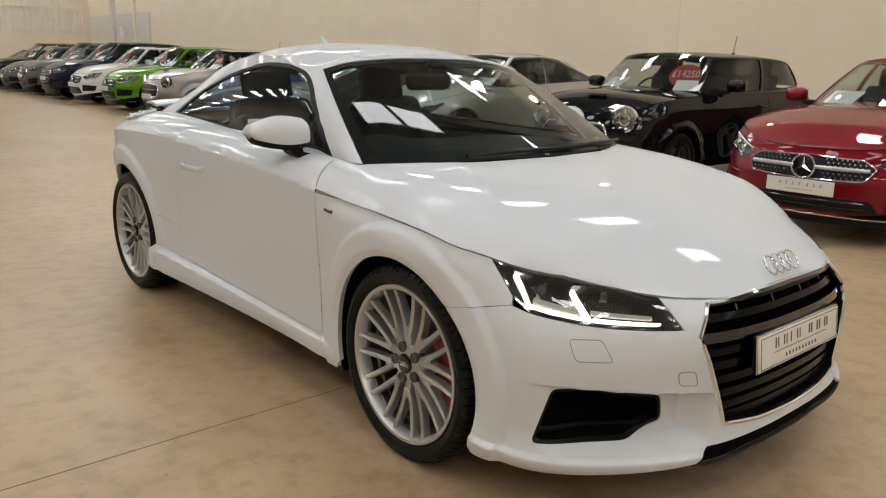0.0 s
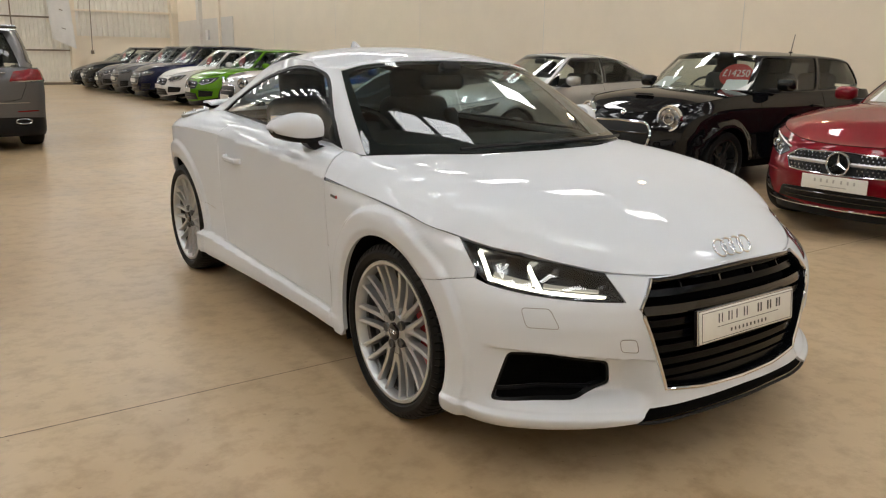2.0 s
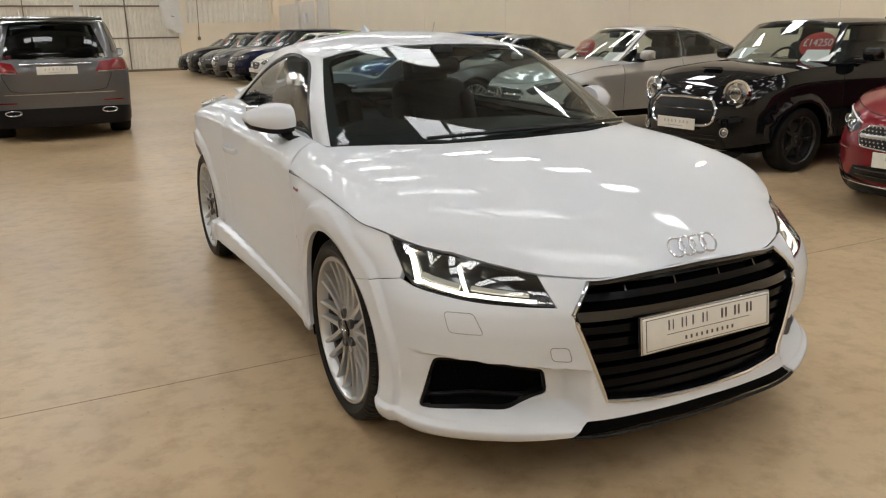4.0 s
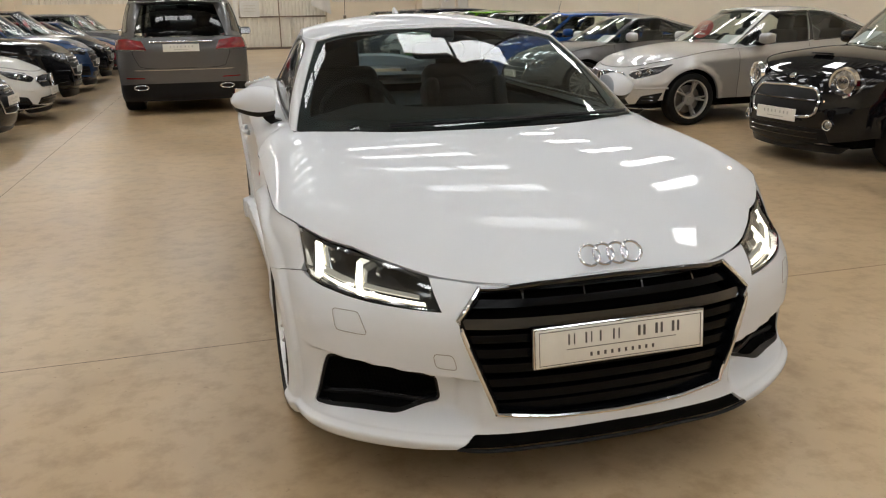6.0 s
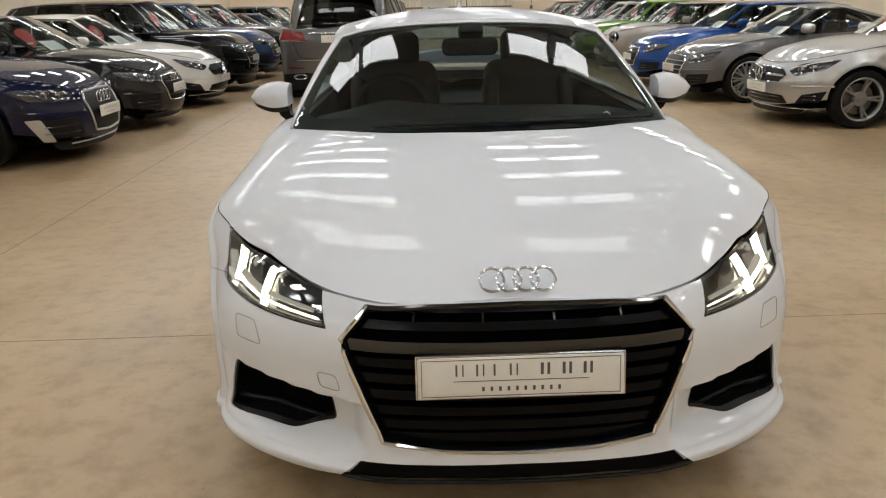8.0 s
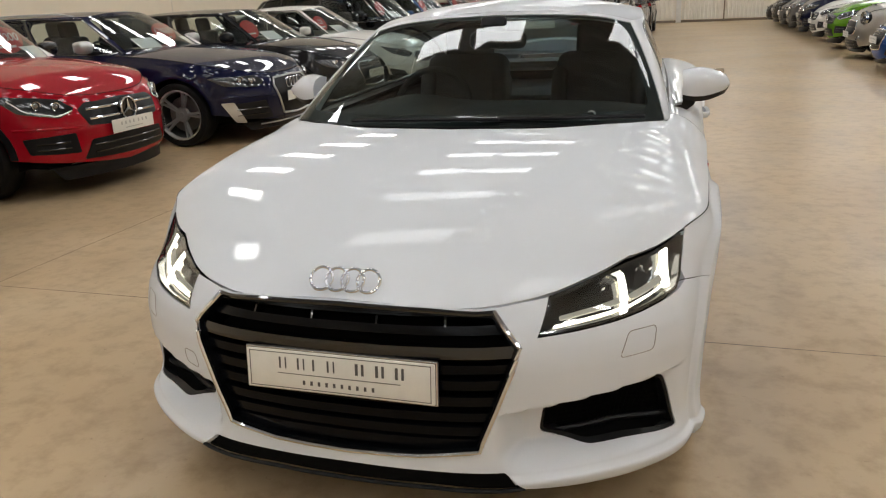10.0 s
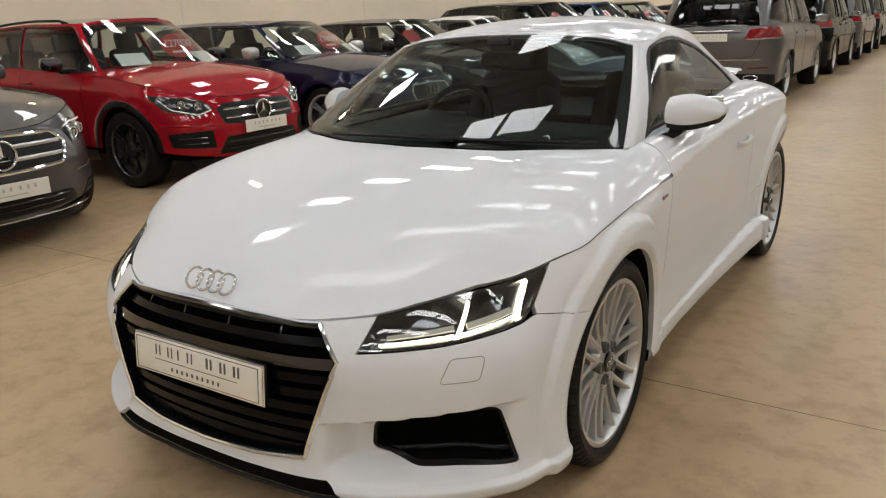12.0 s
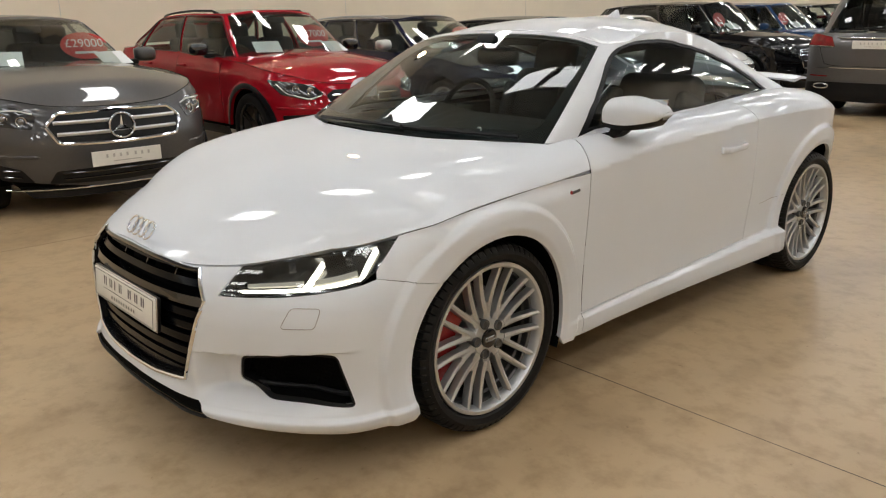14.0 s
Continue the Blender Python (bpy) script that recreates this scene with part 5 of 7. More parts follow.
COUPE = dict(HATCH, L=4.18, W=1.83, wb=2.505, fo=0.885, r=0.333, rim=0.254, tw_w=0.25, cowl=1.08, tail=3.72, roof=(1.82, 2.75, 1.355), bw=1.48, tw=1.08, windows=[(0, 0.66), (0.69, 1)], doors=[1.38, 2.7], handles=[2.45], hz=0.8, kick=0.4, dlo=0.25, rim_style="y", spokes=10, mirror_mat=M["alloy"], rear_seats=False,
             belt=[(0, 0.66), (0.3, 0.74), (1.2, 0.90), (3.0, 0.97), (4.18, 0.95)], crown=[(0, 0.0), (0.2, 0.05), (1.2, 0.06), (4.0, 0.04), (4.18, 0)],
             front=dict(lamp=[(0.49, 0.60), (0.52, 0.55), (0.80, 0.60), (0.87, 0.74), (0.54, 0.66)], grille=[(0, 0.66), (0.38, 0.65), (0.44, 0.57), (0.35, 0.30), (0, 0.28)], bars=[(0.58, 0.42, 0.006), (0.52, 0.41, 0.006), (0.46, 0.4, 0.006), (0.38, 0.37, 0.006)],
                        vents=[[(0.50, 0.27), (0.78, 0.28), (0.80, 0.42), (0.54, 0.40)]], plate=(0, 0.48), badge=(0.70, 0.04), badge_tilt=-50, mark="rings", bar_mat=M["alloy"]))

PAINT = {k: paint(k + "_paint", col, metal, fl) for k, (col, metal, fl) in {
    "ruby": ((0.20, 0.006, 0.014), 0.45, 0.25), "black": ((0.006, 0.006, 0.007), 0.0, 0.1), "silver": ((0.50, 0.50, 0.495), 0.7, 0.1), "grey": ((0.13, 0.13, 0.135), 0.65, 0.15),
    "blue": ((0.016, 0.07, 0.28), 0.4, 0.2), "warm_silver": ((0.36, 0.34, 0.31), 0.7, 0.12), "green": ((0.10, 0.27, 0.01), 0.3, 0.15), "pearl": ((0.74, 0.73, 0.70), 0.0, 0.03), "navy": ((0.006, 0.008, 0.032), 0.3, 0.25),
    "red": ((0.33, 0.006, 0.015), 0.2, 0.15), "steel_blue": ((0.03, 0.07, 0.17), 0.5, 0.2), "graphite": ((0.13, 0.13, 0.135), 0.6, 0.12), "slate": ((0.085, 0.084, 0.086), 0.6, 0.2), "black_metal": ((0.012, 0.012, 0.014), 0.3, 0.3)}.items()}


def stand(root, side, y, x=None):
    """Park a car in its row: east faces -x, west faces +x, aisle faces +y."""
    if side == "east":
        root.matrix_basis = pose(3.72 if x is None else x, y, 0, 0, 0, -90)
    elif side == "west":
        root.matrix_basis = pose(-3.40 if x is None else x, y, 0, 0, 0, 90)
    else:
        root.matrix_basis = pose(x, y, 0, 0, 0, 180)
    return tagged(root, group={"east": "cars along the east wall", "west": "cars along the west wall"}.get(side, "cars in the aisle"))


def again(root, body_from, body_to, label, side, y, x=None):
    """Another car of the same build in another colour."""
    o = copy_thing(root, root.matrix_basis)
    for ch in o.children_recursive:
        if ch.material_slots and ch.material_slots[0].material == body_from:
            ch.material_slots[0].material = body_to
    o["label"] = label
    return stand(o, side, y, x)


def keep(r):
    return r[0]


c1 = stand(keep(parked_car(dict(SALOON, L=4.69, W=1.83, price=None, roof=(2.0, 3.3, 1.43), trim_mat=M["black"], front=dict(SALOON["front"], studs=True, bar_mat=M["alloy"], surround_r=0.006)), PAINT["ruby"], "dark metallic red saloon with a star grille", "car", "red_saloon_car")), "east", 0.81, 3.62)
c2 = stand(keep(parked_car(dict(SMALL, price="£14250", sticker_side=1, aerial=(0, 3.1, 0.24), rim_mat=M["alloy_dark"]), PAINT["black"], "gloss black three-door small hatchback with round headlights", "car", "small_hatchback_car")), "east", 3.45, 3.98)
c3 = stand(keep(parked_car(dict(SALOON, price="£23", rim_mat=M["alloy"]), PAINT["silver"], "silver saloon with five-spoke wheels and a star grille", "car", "silver_saloon_car")), "east", 6.8, 3.88)
c4 = stand(keep(parked_car(dict(COUPE), PAINT["grey"], "grey coupe with silver mirrors and red brakes", "car", "coupe_car")), "east", 9.4, 3.6)
c5 = stand(keep(parked_car(dict(HATCH), PAINT["blue"], "bright blue metallic five-door hatchback", "car", "hatchback_car")), "east", 12, 3.65)
c6 = again(c2, PAINT["black"], PAINT["warm_silver"], "warm silver small hatchback with round headlights", "east", 14.7, 3.7)
c7 = stand(keep(parked_car(dict(CROSS, L=4.2, price="", rails=None), PAINT["green"], "bright green compact crossover", "car", "crossover_car")), "east", 17.5, 3.73)
c8 = stand(keep(parked_car(dict(CROSS, L=4.2, price=""), PAINT["pearl"], "white compact sport utility car", "car", "crossover_car")), "east", 20.2, 3.75)
c9 = stand(keep(parked_car(dict(SUV, price="", trim_mat=M["chrome"]), PAINT["navy"], "dark blue sport utility car", "car", "sport_utility_car")), "east", 23, 3.75)
c10 = again(c9, PAINT["navy"], PAINT["graphite"], "grey metallic sport utility car", "east", 25.7, 3.75)
c11 = again(c8, PAINT["pearl"], PAINT["grey"], "dark grey compact sport utility car", "east", 28.3, 3.75)
c12 = again(c9, PAINT["navy"], PAINT["black"], "gloss black sport utility car", "east", 30.9, 3.75)
c13 = again(c5, PAINT["blue"], PAINT["black_metal"], "black hatchback by the end wall", "east", 33.5, 3.75)

w1 = stand(keep(parked_car(dict(SALOON, L=4.92, W=1.85, price="£29000", sticker_side=1, roof=(2.0, 3.45, 1.47),
                                belt=[(0, 0.785), (0.3, 0.86), (1.2, 0.975), (3.5, 1.04), (4.92, 1.02)],
                                front=dict(SALOON["front"], grille=[(0, 0.765), (0.44, 0.755), (0.52, 0.67), (0.44, 0.545), (0, 0.53)], bar_mat=M["alloy"], bars=[(0.69, 0.47, 0.015), (0.61, 0.45, 0.015)], surround_r=0.013, badge=(0.648, 0.092),
                                           lamp=[(0.57, 0.74), (0.60, 0.65), (0.80, 0.68), (0.88, 0.80), (0.70, 0.80)], strips=[[(0.60, 0.76), (0.70, 0.785), (0.85, 0.785)]], lenses=[((0.66, 0.71), 0.036), ((0.76, 0.73), 0.036)])), PAINT["slate"], "dark grey metallic saloon with a star grille", "car", "grey_saloon_car")), "west", 0.43, -3.38)
w2 = stand(keep(parked_car(dict(CROSS, cladding=True, price="£27000", sticker_side=1, rim_mat=M["alloy_dark"], mirror_mat=M["black_gloss"], roof_mat=M["black_gloss"]), PAINT["red"], "bright red crossover with black wheels and black roof", "car", "red_crossover_car")), "west", 3.05, -3.72)
w3 = stand(keep(parked_car(dict(ESTATE, price="£34000", sticker_side=1), PAINT["navy"], "dark blue estate with silver mirrors and front trim", "car", "estate_car")), "west", 5.6, -3.47)
w4 = stand(keep(parked_car(dict(HATCH, price=""), PAINT["black_metal"], "black five-door hatchback with ring badge", "car", "black_hatchback_car")), "west", 7.8, -3.38)
w5 = again(c3, PAINT["silver"], PAINT["pearl"], "white saloon with a star grille", "west", 10.2, -3.36)
w6 = again(c9, PAINT["navy"], PAINT["black"], "gloss black sport utility car", "west", 12.7, -3.35)
w7 = again(c9, PAINT["navy"], PAINT["steel_blue"], "steel blue sport utility car", "west", 15.5, -3.4)
w8 = again(c9, PAINT["navy"], PAINT["black"], "gloss black sport utility car", "west", 18.2, -3.4)
w9 = again(c5, PAINT["blue"], PAINT["ruby"], "dark red metallic five-door hatchback", "west", 20.9, -3.4)
w10 = again(c5, PAINT["blue"], PAINT["steel_blue"], "dark blue metallic five-door hatchback", "west", 23.6, -3.4)
w11 = again(c9, PAINT["navy"], PAINT["graphite"], "grey metallic sport utility car", "west", 26.3, -3.4)
w12 = again(c9, PAINT["navy"], PAINT["black"], "gloss black sport utility car", "west", 29, -3.4)

a1 = stand(keep(parked_car(dict(SUV, L=4.82, W=1.93, roof=(1.9, 4.42, 1.75), tail=4.72, rails=M["alloy"], rear=True, low=0.195, tw_w=0.285, wb=2.915, fo=0.9, bw=1.74, tw=1.40, cr=0.35, pr=3.6), PAINT["grey"], "dark grey sport utility car with red tail lights", "car", "grey_utility_car")), "aisle", 14.72, -1.47)
for i, col in enumerate(("black", "graphite", "black_metal")):
    again(a1, PAINT["grey"], PAINT[col], "dark sport utility car in a line of parked cars", "aisle", 20.0 + 5.2 * i, -1.47)
# ---- the white coupe: nose towards -y, front axle over the origin ----
PLAN = [(0, -0.888), (0.20, -0.880), (0.36, -0.855), (0.48, -0.812), (0.62, -0.735), (0.735, -0.645), (0.820, -0.54), (0.856, -0.43), (0.876, -0.30), (0.884, -0.12), (0.883, 0.05), (0.873, 0.3), (0.857, 0.6), (0.852, 1.0),
        (0.853, 1.4), (0.858, 1.8), (0.864, 2.15), (0.866, 2.42), (0.848, 2.63), (0.80, 2.80), (0.71, 2.95), (0.5, 3.10), (0, 3.18)]
_p = np.array(PLAN)
_k = np.concatenate([[0], np.cumsum(np.hypot(*np.diff(_p, axis=0).T))])
UMAX = _k[-1]
_kk = np.concatenate([-_k[:0:-1], _k])
_px, _py = spline(_kk, np.concatenate([-_p[:0:-1, 0], _p[:, 0]])), spline(_kk, np.concatenate([_p[:0:-1, 1], _p[:, 1]]))
_uf = np.linspace(0, UMAX, 4000)
_fx, _fy = _px(_uf), _py(_uf)
_half = int(np.argmax(_fy > 0.0))


def u_of_x(x):
    return float(np.interp(abs(x), _fx[:_half], _uf[:_half])) * (1 if x >= 0 else -1)


def u_of_y(y):
    return float(np.interp(y, _fy, _uf))


LEAN_C = curve([0.10, 0.17, 0.215, 0.25, 0.30, 0.40, 0.50, 0.56, 0.60, 0.64, 0.68, 0.72, 0.80], [0.06, 0.02, -0.012, -0.004, 0.004, 0.0, 0.0, 0.006, 0.016, 0.033, 0.058, 0.10, 0.25])
LEAN_F = curve([0.10, 0.165, 0.203, 0.219, 0.236, 0.30, 0.40, 0.50, 0.56, 0.60, 0.64, 0.68, 0.72, 0.78, 0.85], [0.06, 0.012, -0.024, -0.028, -0.010, 0.004, 0.0, 0.0, 0.010, 0.028, 0.060, 0.105, 0.16, 0.26, 0.4])
LEAN_S = curve([0.10, 0.18, 0.25, 0.35, 0.50, 0.65, 0.80, 0.92], [0.05, 0.02, 0.006, 0.006, 0.0, -0.010, -0.016, -0.016])
CREASE = curve([-0.45, -0.36, -0.25, -0.1, 0.05, 0.2, 0.46, 0.8, 1.4, 2.0, 2.4, 2.7, 3.0, 3.3], [0.735, 0.757, 0.785, 0.803, 0.815, 0.824, 0.834, 0.862, 0.893, 0.912, 0.908, 0.885, 0.845, 0.82])
BELT_Z = curve([-0.5, 0.5, 1.4, 2.3, 2.7, 3.0, 3.3], [0.90, 0.938, 0.968, 1.0, 0.985, 0.945, 0.91])
BELT_IN = curve([-0.5, 0.55, 1.4, 2.3, 2.7, 3.0, 3.3], [0.12, 0.126, 0.146, 0.21, 0.23, 0.20, 0.16])
SHOULDER = 0.2
ARCH = ((0.0, 0.333, 0.364), (2.505, 0.333, 0.380))


def coupe_skin(q):
    u, v = q[:, 0], q[:, 1]
    x, y = _px(u), _py(u)
    h = 0.012
    dx, dy = _px(u + h) - _px(u - h), _py(u + h) - _py(u - h)
    n = np.maximum(np.hypot(dx, dy), 1e-9)
    nx, ny = -dy / n, dx / n
    a = np.abs(u)
    wf = 1 - step(u_of_x(0.76), u_of_y(-0.22), a)
    zc = CREASE(y)
    z = np.minimum(v, zc)
    wc = 1 - step(0.18, 0.46, a)
    d = wf * (wc * LEAN_C(z) + (1 - wc) * LEAN_F(z)) + (1 - wf) * LEAN_S(z)
    # hollow round the front intakes, under the edge of the upper bumper
    ax = np.abs(x)
    ze = 0.402 + 0.095 * np.clip(ax - 0.40, 0, 1)
    hollow = step(0.385, 0.475, ax) * (1 - step(0.70, 0.845, ax)) * step(0.238, 0.29, z) * (1 - step(-0.009, 0.002, z - ze)) * (y < 0)
    d = d + 0.070 * hollow
    # flared arches
    for yc, zr, r in ARCH:
        rho = np.hypot(y - yc, z - zr)
        fl = 1 - step(r + 0.084, r + 0.112, rho)
        d = d - 0.018 * fl * step(-0.62, -0.40, y) + 0.010 * (1 - step(r - 0.005, r + 0.03, rho)) * step(-0.62, -0.40, y)
    d = d + 0.022 * step(-0.085, 0.0, z - zc) ** 2 * step(-0.45, -0.3, y) * (1 - step(0.30, 0.5, y))
    # lower lip carried round the corner to the arch
    d = d - 0.015 * (1 - wf) * (1 - step(0.222, 0.240, z)) * step(-0.28, -0.40, y)
    # side skirt
    grow = np.clip((y - 0.7) / 1.4, 0, 1) ** 1.5
    sk = (1 - step(0.268, 0.286, z - 0.05 * grow)) * step(0.36, 0.55, y) * (1 - step(2.09, 2.16, y))
    d = d - (0.014 + 0.034 * grow) * sk
    s = np.clip((v - zc) / SHOULDER, 0, 1) * math.pi / 2
    d = d + (BELT_IN(y) + 0.016) * (0.62 * (1 - np.cos(s)) + 0.38 * s * 2 / math.pi)
    z = z + (BELT_Z(y) - zc) * np.sin(s)
    return np.stack([x + nx * d, y + ny * d, z], 1)


def top_v(u):
    """Height of the shut line between nose and bonnet."""
    a = np.abs(u)
    return TOPV(a)


TOPV = curve([0, u_of_x(0.2), u_of_x(0.386), 0.596, 0.659, 0.721, 0.784, 0.846, 0.908, 0.971, 1.033, 1.095, 1.158] + [u_of_y(y) for y in (-0.2, -0.05, 0.1, 0.3, 0.5, 0.7)],
             [0.676, 0.672, 0.657, 0.677, 0.687, 0.696, 0.702, 0.707, 0.713, 0.721, 0.735, 0.750, 0.766] + [float(CREASE(y)) for y in (-0.2, -0.05, 0.1, 0.3, 0.5, 0.7)])



def at_x(x, z):
    """Surface coordinates of the nose at that x and height."""
    u = u_of_x(x)
    for _ in range(6):
        p = coupe_skin(np.array([[u, z]]))[0]
        u += 0.9 * (abs(x) - abs(p[0])) * (1 if x >= 0 else -1)
    return (u, z)


def at_y(y, z):
    return (u_of_y(y), z)


coupe = tagged(new("white_coupe_car"), "white two-door coupe with lit headlights and silver multi-spoke wheels", "car")
WHITE = M["white"]


def arch_arc(k, a0, a1, n=26, grow=0.0):
    yc, zr, r = ARCH[k]
    return [at_y(yc + (r + grow) * math.cos(radians(a0 + (a1 - a0) * i / n)), zr + (r + grow) * math.sin(radians(a0 + (a1 - a0) * i / n))) for i in range(n + 1)]


# outlines of the openings in the nose
GRILLE = [at_x(x, z) for x, z in ((0, 0.668), (0.2, 0.665), (0.38, 0.650), (0.450, 0.572), (0.352, 0.300), (0.2, 0.283), (0, 0.278))]
GRILLE_ALL = [GRILLE[0]] + GRILLE[1:-1] + [GRILLE[-1]] + [(-u, v) for u, v in GRILLE[-2:0:-1]]
FOG = smooth_outline([at_x(0.776, 0.424), at_x(0.490, 0.383), (0.5 * (at_x(0.490, 0.383)[0] + at_x(0.600, 0.266)[0]) - 0.070, 0.304), at_x(0.600, 0.266), at_x(0.820, 0.261)], 0.02, 4)
HL_IN, HL_TIP, HL_BOT, HL_TOP = at_x(0.500, 0.668), at_x(0.487, 0.592), at_y(-0.468, 0.635), at_y(-0.358, 0.752)
_tops = [(u, float(top_v(u)) - 0.001) for u in np.linspace(HL_IN[0], HL_TOP[0], 14)]
LAMP_OUT = [HL_TIP] + [(HL_TIP[0] + (HL_BOT[0] - HL_TIP[0]) * t, HL_TIP[1] + (HL_BOT[1] - HL_TIP[1]) * t - 0.008 * math.sin(math.pi * t)) for t in (0.2, 0.4, 0.6, 0.8, 0.93)] + [(HL_BOT[0] + 0.012, HL_BOT[1] + 0.02)] + _tops[::-1]
SEAM = at_y(-0.247, 0.604)

# front bumper, one panel round the nose
_low = [(0.0, 0.247), (u_of_x(0.41), 0.243), (u_of_x(0.455), 0.205), (u_of_x(0.60), 0.190), (u_of_x(0.80), 0.176), at_y(-0.366, 0.172)]
_arc = arch_arc(0, 208, 131, 22)
_arc = [p for p in _arc if 0.172 < p[1] < 0.604]
_half_out = _low + _arc + [SEAM, (HL_BOT[0] + 0.016, HL_BOT[1] + 0.008)] + LAMP_OUT[5:0:-1] + [HL_TIP, HL_IN] + [(u, float(top_v(u))) for u in np.linspace(HL_IN[0], 0, 9)][1:]
BUMPER = _half_out[:-1] + [_half_out[-1]] + [(-u, v) for u, v in _half_out[-2:0:-1]]
put("front_bumper", sheet(coupe_skin, BUMPER, 0.007, gap=0.0012, flange=0.02, edge=0.009, holes=[GRILLE_ALL, FOG, [(-u, v) for u, v in FOG]]), WHITE, coupe)

# wings, doors, rear quarters, skirts
_wing_top = [(u, float(top_v(u))) for u in np.linspace(HL_TOP[0], u_of_y(0.492), 16)]
WING = [SEAM] + [p for p in arch_arc(0, 131, -20, 30) if p[1] > 0.235] + [at_y(0.372, 0.205), at_y(0.50, 0.205), at_y(0.498, 0.30), at_y(0.492, 0.55)] + _wing_top[::-1] + [(HL_BOT[0] + 0.020, HL_BOT[1] + 0.03), (HL_BOT[0] + 0.016, HL_BOT[1] + 0.008)]
WING = [WING[0]] + [p for i, p in enumerate(WING[1:])if math.hypot(p[0] - WING[i][0], p[1] - WING[i][1]) > 0.002]


def sh(y, s):
    return at_y(y, float(CREASE(y)) + SHOULDER * s)


def rise(y):
    return 0.291 + 0.05 * float(np.clip((y - 0.7) / 1.4, 0, 1)) ** 1.5


DOOR = [at_y(y, rise(y)) for y in np.linspace(0.50, 1.78, 40)] + [at_y(1.80, 0.55), at_y(1.78, 0.8), sh(1.77, 0), sh(1.76, 0.5), sh(1.76, 1)] + [sh(y, 1) for y in np.linspace(1.6, 0.56, 9)] + [sh(0.550, 0.85), sh(0.535, 0.65), sh(0.518, 0.45), sh(0.505, 0.25), sh(0.493, 0.0), at_y(0.492, 0.55), at_y(0.498, 0.32)]
SKIRT = [at_y(y, 0.205) for y in np.linspace(0.50, 2.0, 10)] + [at_y(2.10, 0.225), at_y(2.128, 0.341)] + [at_y(y, rise(y)) for y in np.linspace(2.1, 0.50, 40)]
QUARTER = [at_y(1.78, rise(1.78)), at_y(1.95, rise(1.95))] + [at_y(2.12, rise(2.12))] + [p for p in arch_arc(1, 178, -22, 36) if p[1] > 0.2] + [at_y(2.95, 0.2), (UMAX, 0.2), (UMAX, float(CREASE(3.175)) + SHOULDER)] + [(u, float(CREASE(_py(u))) + SHOULDER) for u in np.linspace(UMAX, u_of_y(2.3), 16)[1:]] + [sh(2.1, 1), sh(1.9, 1), sh(1.76, 1), sh(1.76, 0.5), sh(1.77, 0), at_y(1.78, 0.8), at_y(1.80, 0.55)]
for side in (1, -1):
    for nm, out, gap in (("front_wing", WING, 0.0009), ("door", DOOR, 0.0026), ("side_skirt", SKIRT, 0.0010), ("rear_quarter", QUARTER, 0.0008)):
        q = sheet(coupe_skin, out, {"door": 0.013, "side_skirt": 0.007}.get(nm, 0.008), gap=gap, flange=0.02, edge=0.009)
        put(nm, q if side > 0 else flip(q), WHITE, coupe)
# dark shell behind the gaps
SHELL = [(0, 0.22)] + [at_y(-0.42, 0.22)] + arch_arc(0, 190, -10, 24, 0.012) + arch_arc(1, 190, -10, 24, 0.012) + [(UMAX, 0.22), (UMAX, 0.9)] + [(u, float(CREASE(_py(u))) + 0.15) for u in np.linspace(UMAX - 0.1, u_of_y(0.6), 10)] + [(u, float(top_v(u)) - 0.01) for u in np.linspace(u_of_y(0.45), HL_TOP[0], 12)] + [(HL_TOP[0] - 0.03, 0.60), (HL_TIP[0], 0.55), (u_of_x(0.47), 0.55), (u_of_x(0.47), 0.40), (HL_BOT[0], 0.44), (HL_BOT[0], 0.23), (0, 0.225)]
put("inner_shell", both(sheet(coupe_skin, [p for p in SHELL if p[1] >= 0.2][1:], 0.05, lift=-0.030, flange=0)), M["void"], coupe)

# bonnet
_ku = np.linspace(0, u_of_y(0.58), 320)
_K = coupe_skin(np.stack([_ku, top_v(_ku)], 1))
_o = np.argsort(_K[:, 1], kind="stable")
_ky, _kx, _kz = _K[_o, 1], np.maximum.accumulate(_K[_o, 0]), _K[_o, 2]
BON_X, BON_Z = (lambda y: np.interp(y, _ky, _kx)), (lambda y: np.interp(y, _ky, _kz))
BON_C = curve([_ky[0], -0.79, -0.70, -0.50, -0.30, 0.0, 0.17, 0.45], [_kz[0], 0.704, 0.744, 0.812, 0.864, 0.922, 0.947, 0.968])
BON_D = curve([-0.85, -0.79, -0.6, -0.36, -0.1, 0.2, 0.5], [0.24, 0.25, 0.26, 0.24, 0.20, 0.165, 0.150])
BON_H = curve([-0.85, -0.79, -0.6, -0.36, -0.1, 0.2, 0.5], [0.004, 0.026, 0.060, 0.078, 0.088, 0.100, 0.108])


def bonnet_rough(q):
    x, y = q[:, 0], q[:, 1]
    xe, ze = np.maximum(BON_X(y), 1e-4), BON_Z(y)
    D, H = np.minimum(BON_D(y), 0.7 * xe), BON_H(y)
    t = np.clip((xe - np.abs(x)) / D, 0, 1)
    w = step(-0.50, -0.15, y)
    arc = 1 - (1 - t) ** (2 + w)
    k = np.clip(np.abs(x) / (xe - D), 0, 1)
    return np.stack([x, y, ze + H * arc + (BON_C(y) - ze - H) * (1 - k ** 2)], 1)


def even_terms(x, y):
    return np.stack([y ** j for j in range(6)] + [x ** 2, x ** 4, x ** 6, x ** 2 * y, x ** 4 * y, x ** 2 * y ** 2], 1)


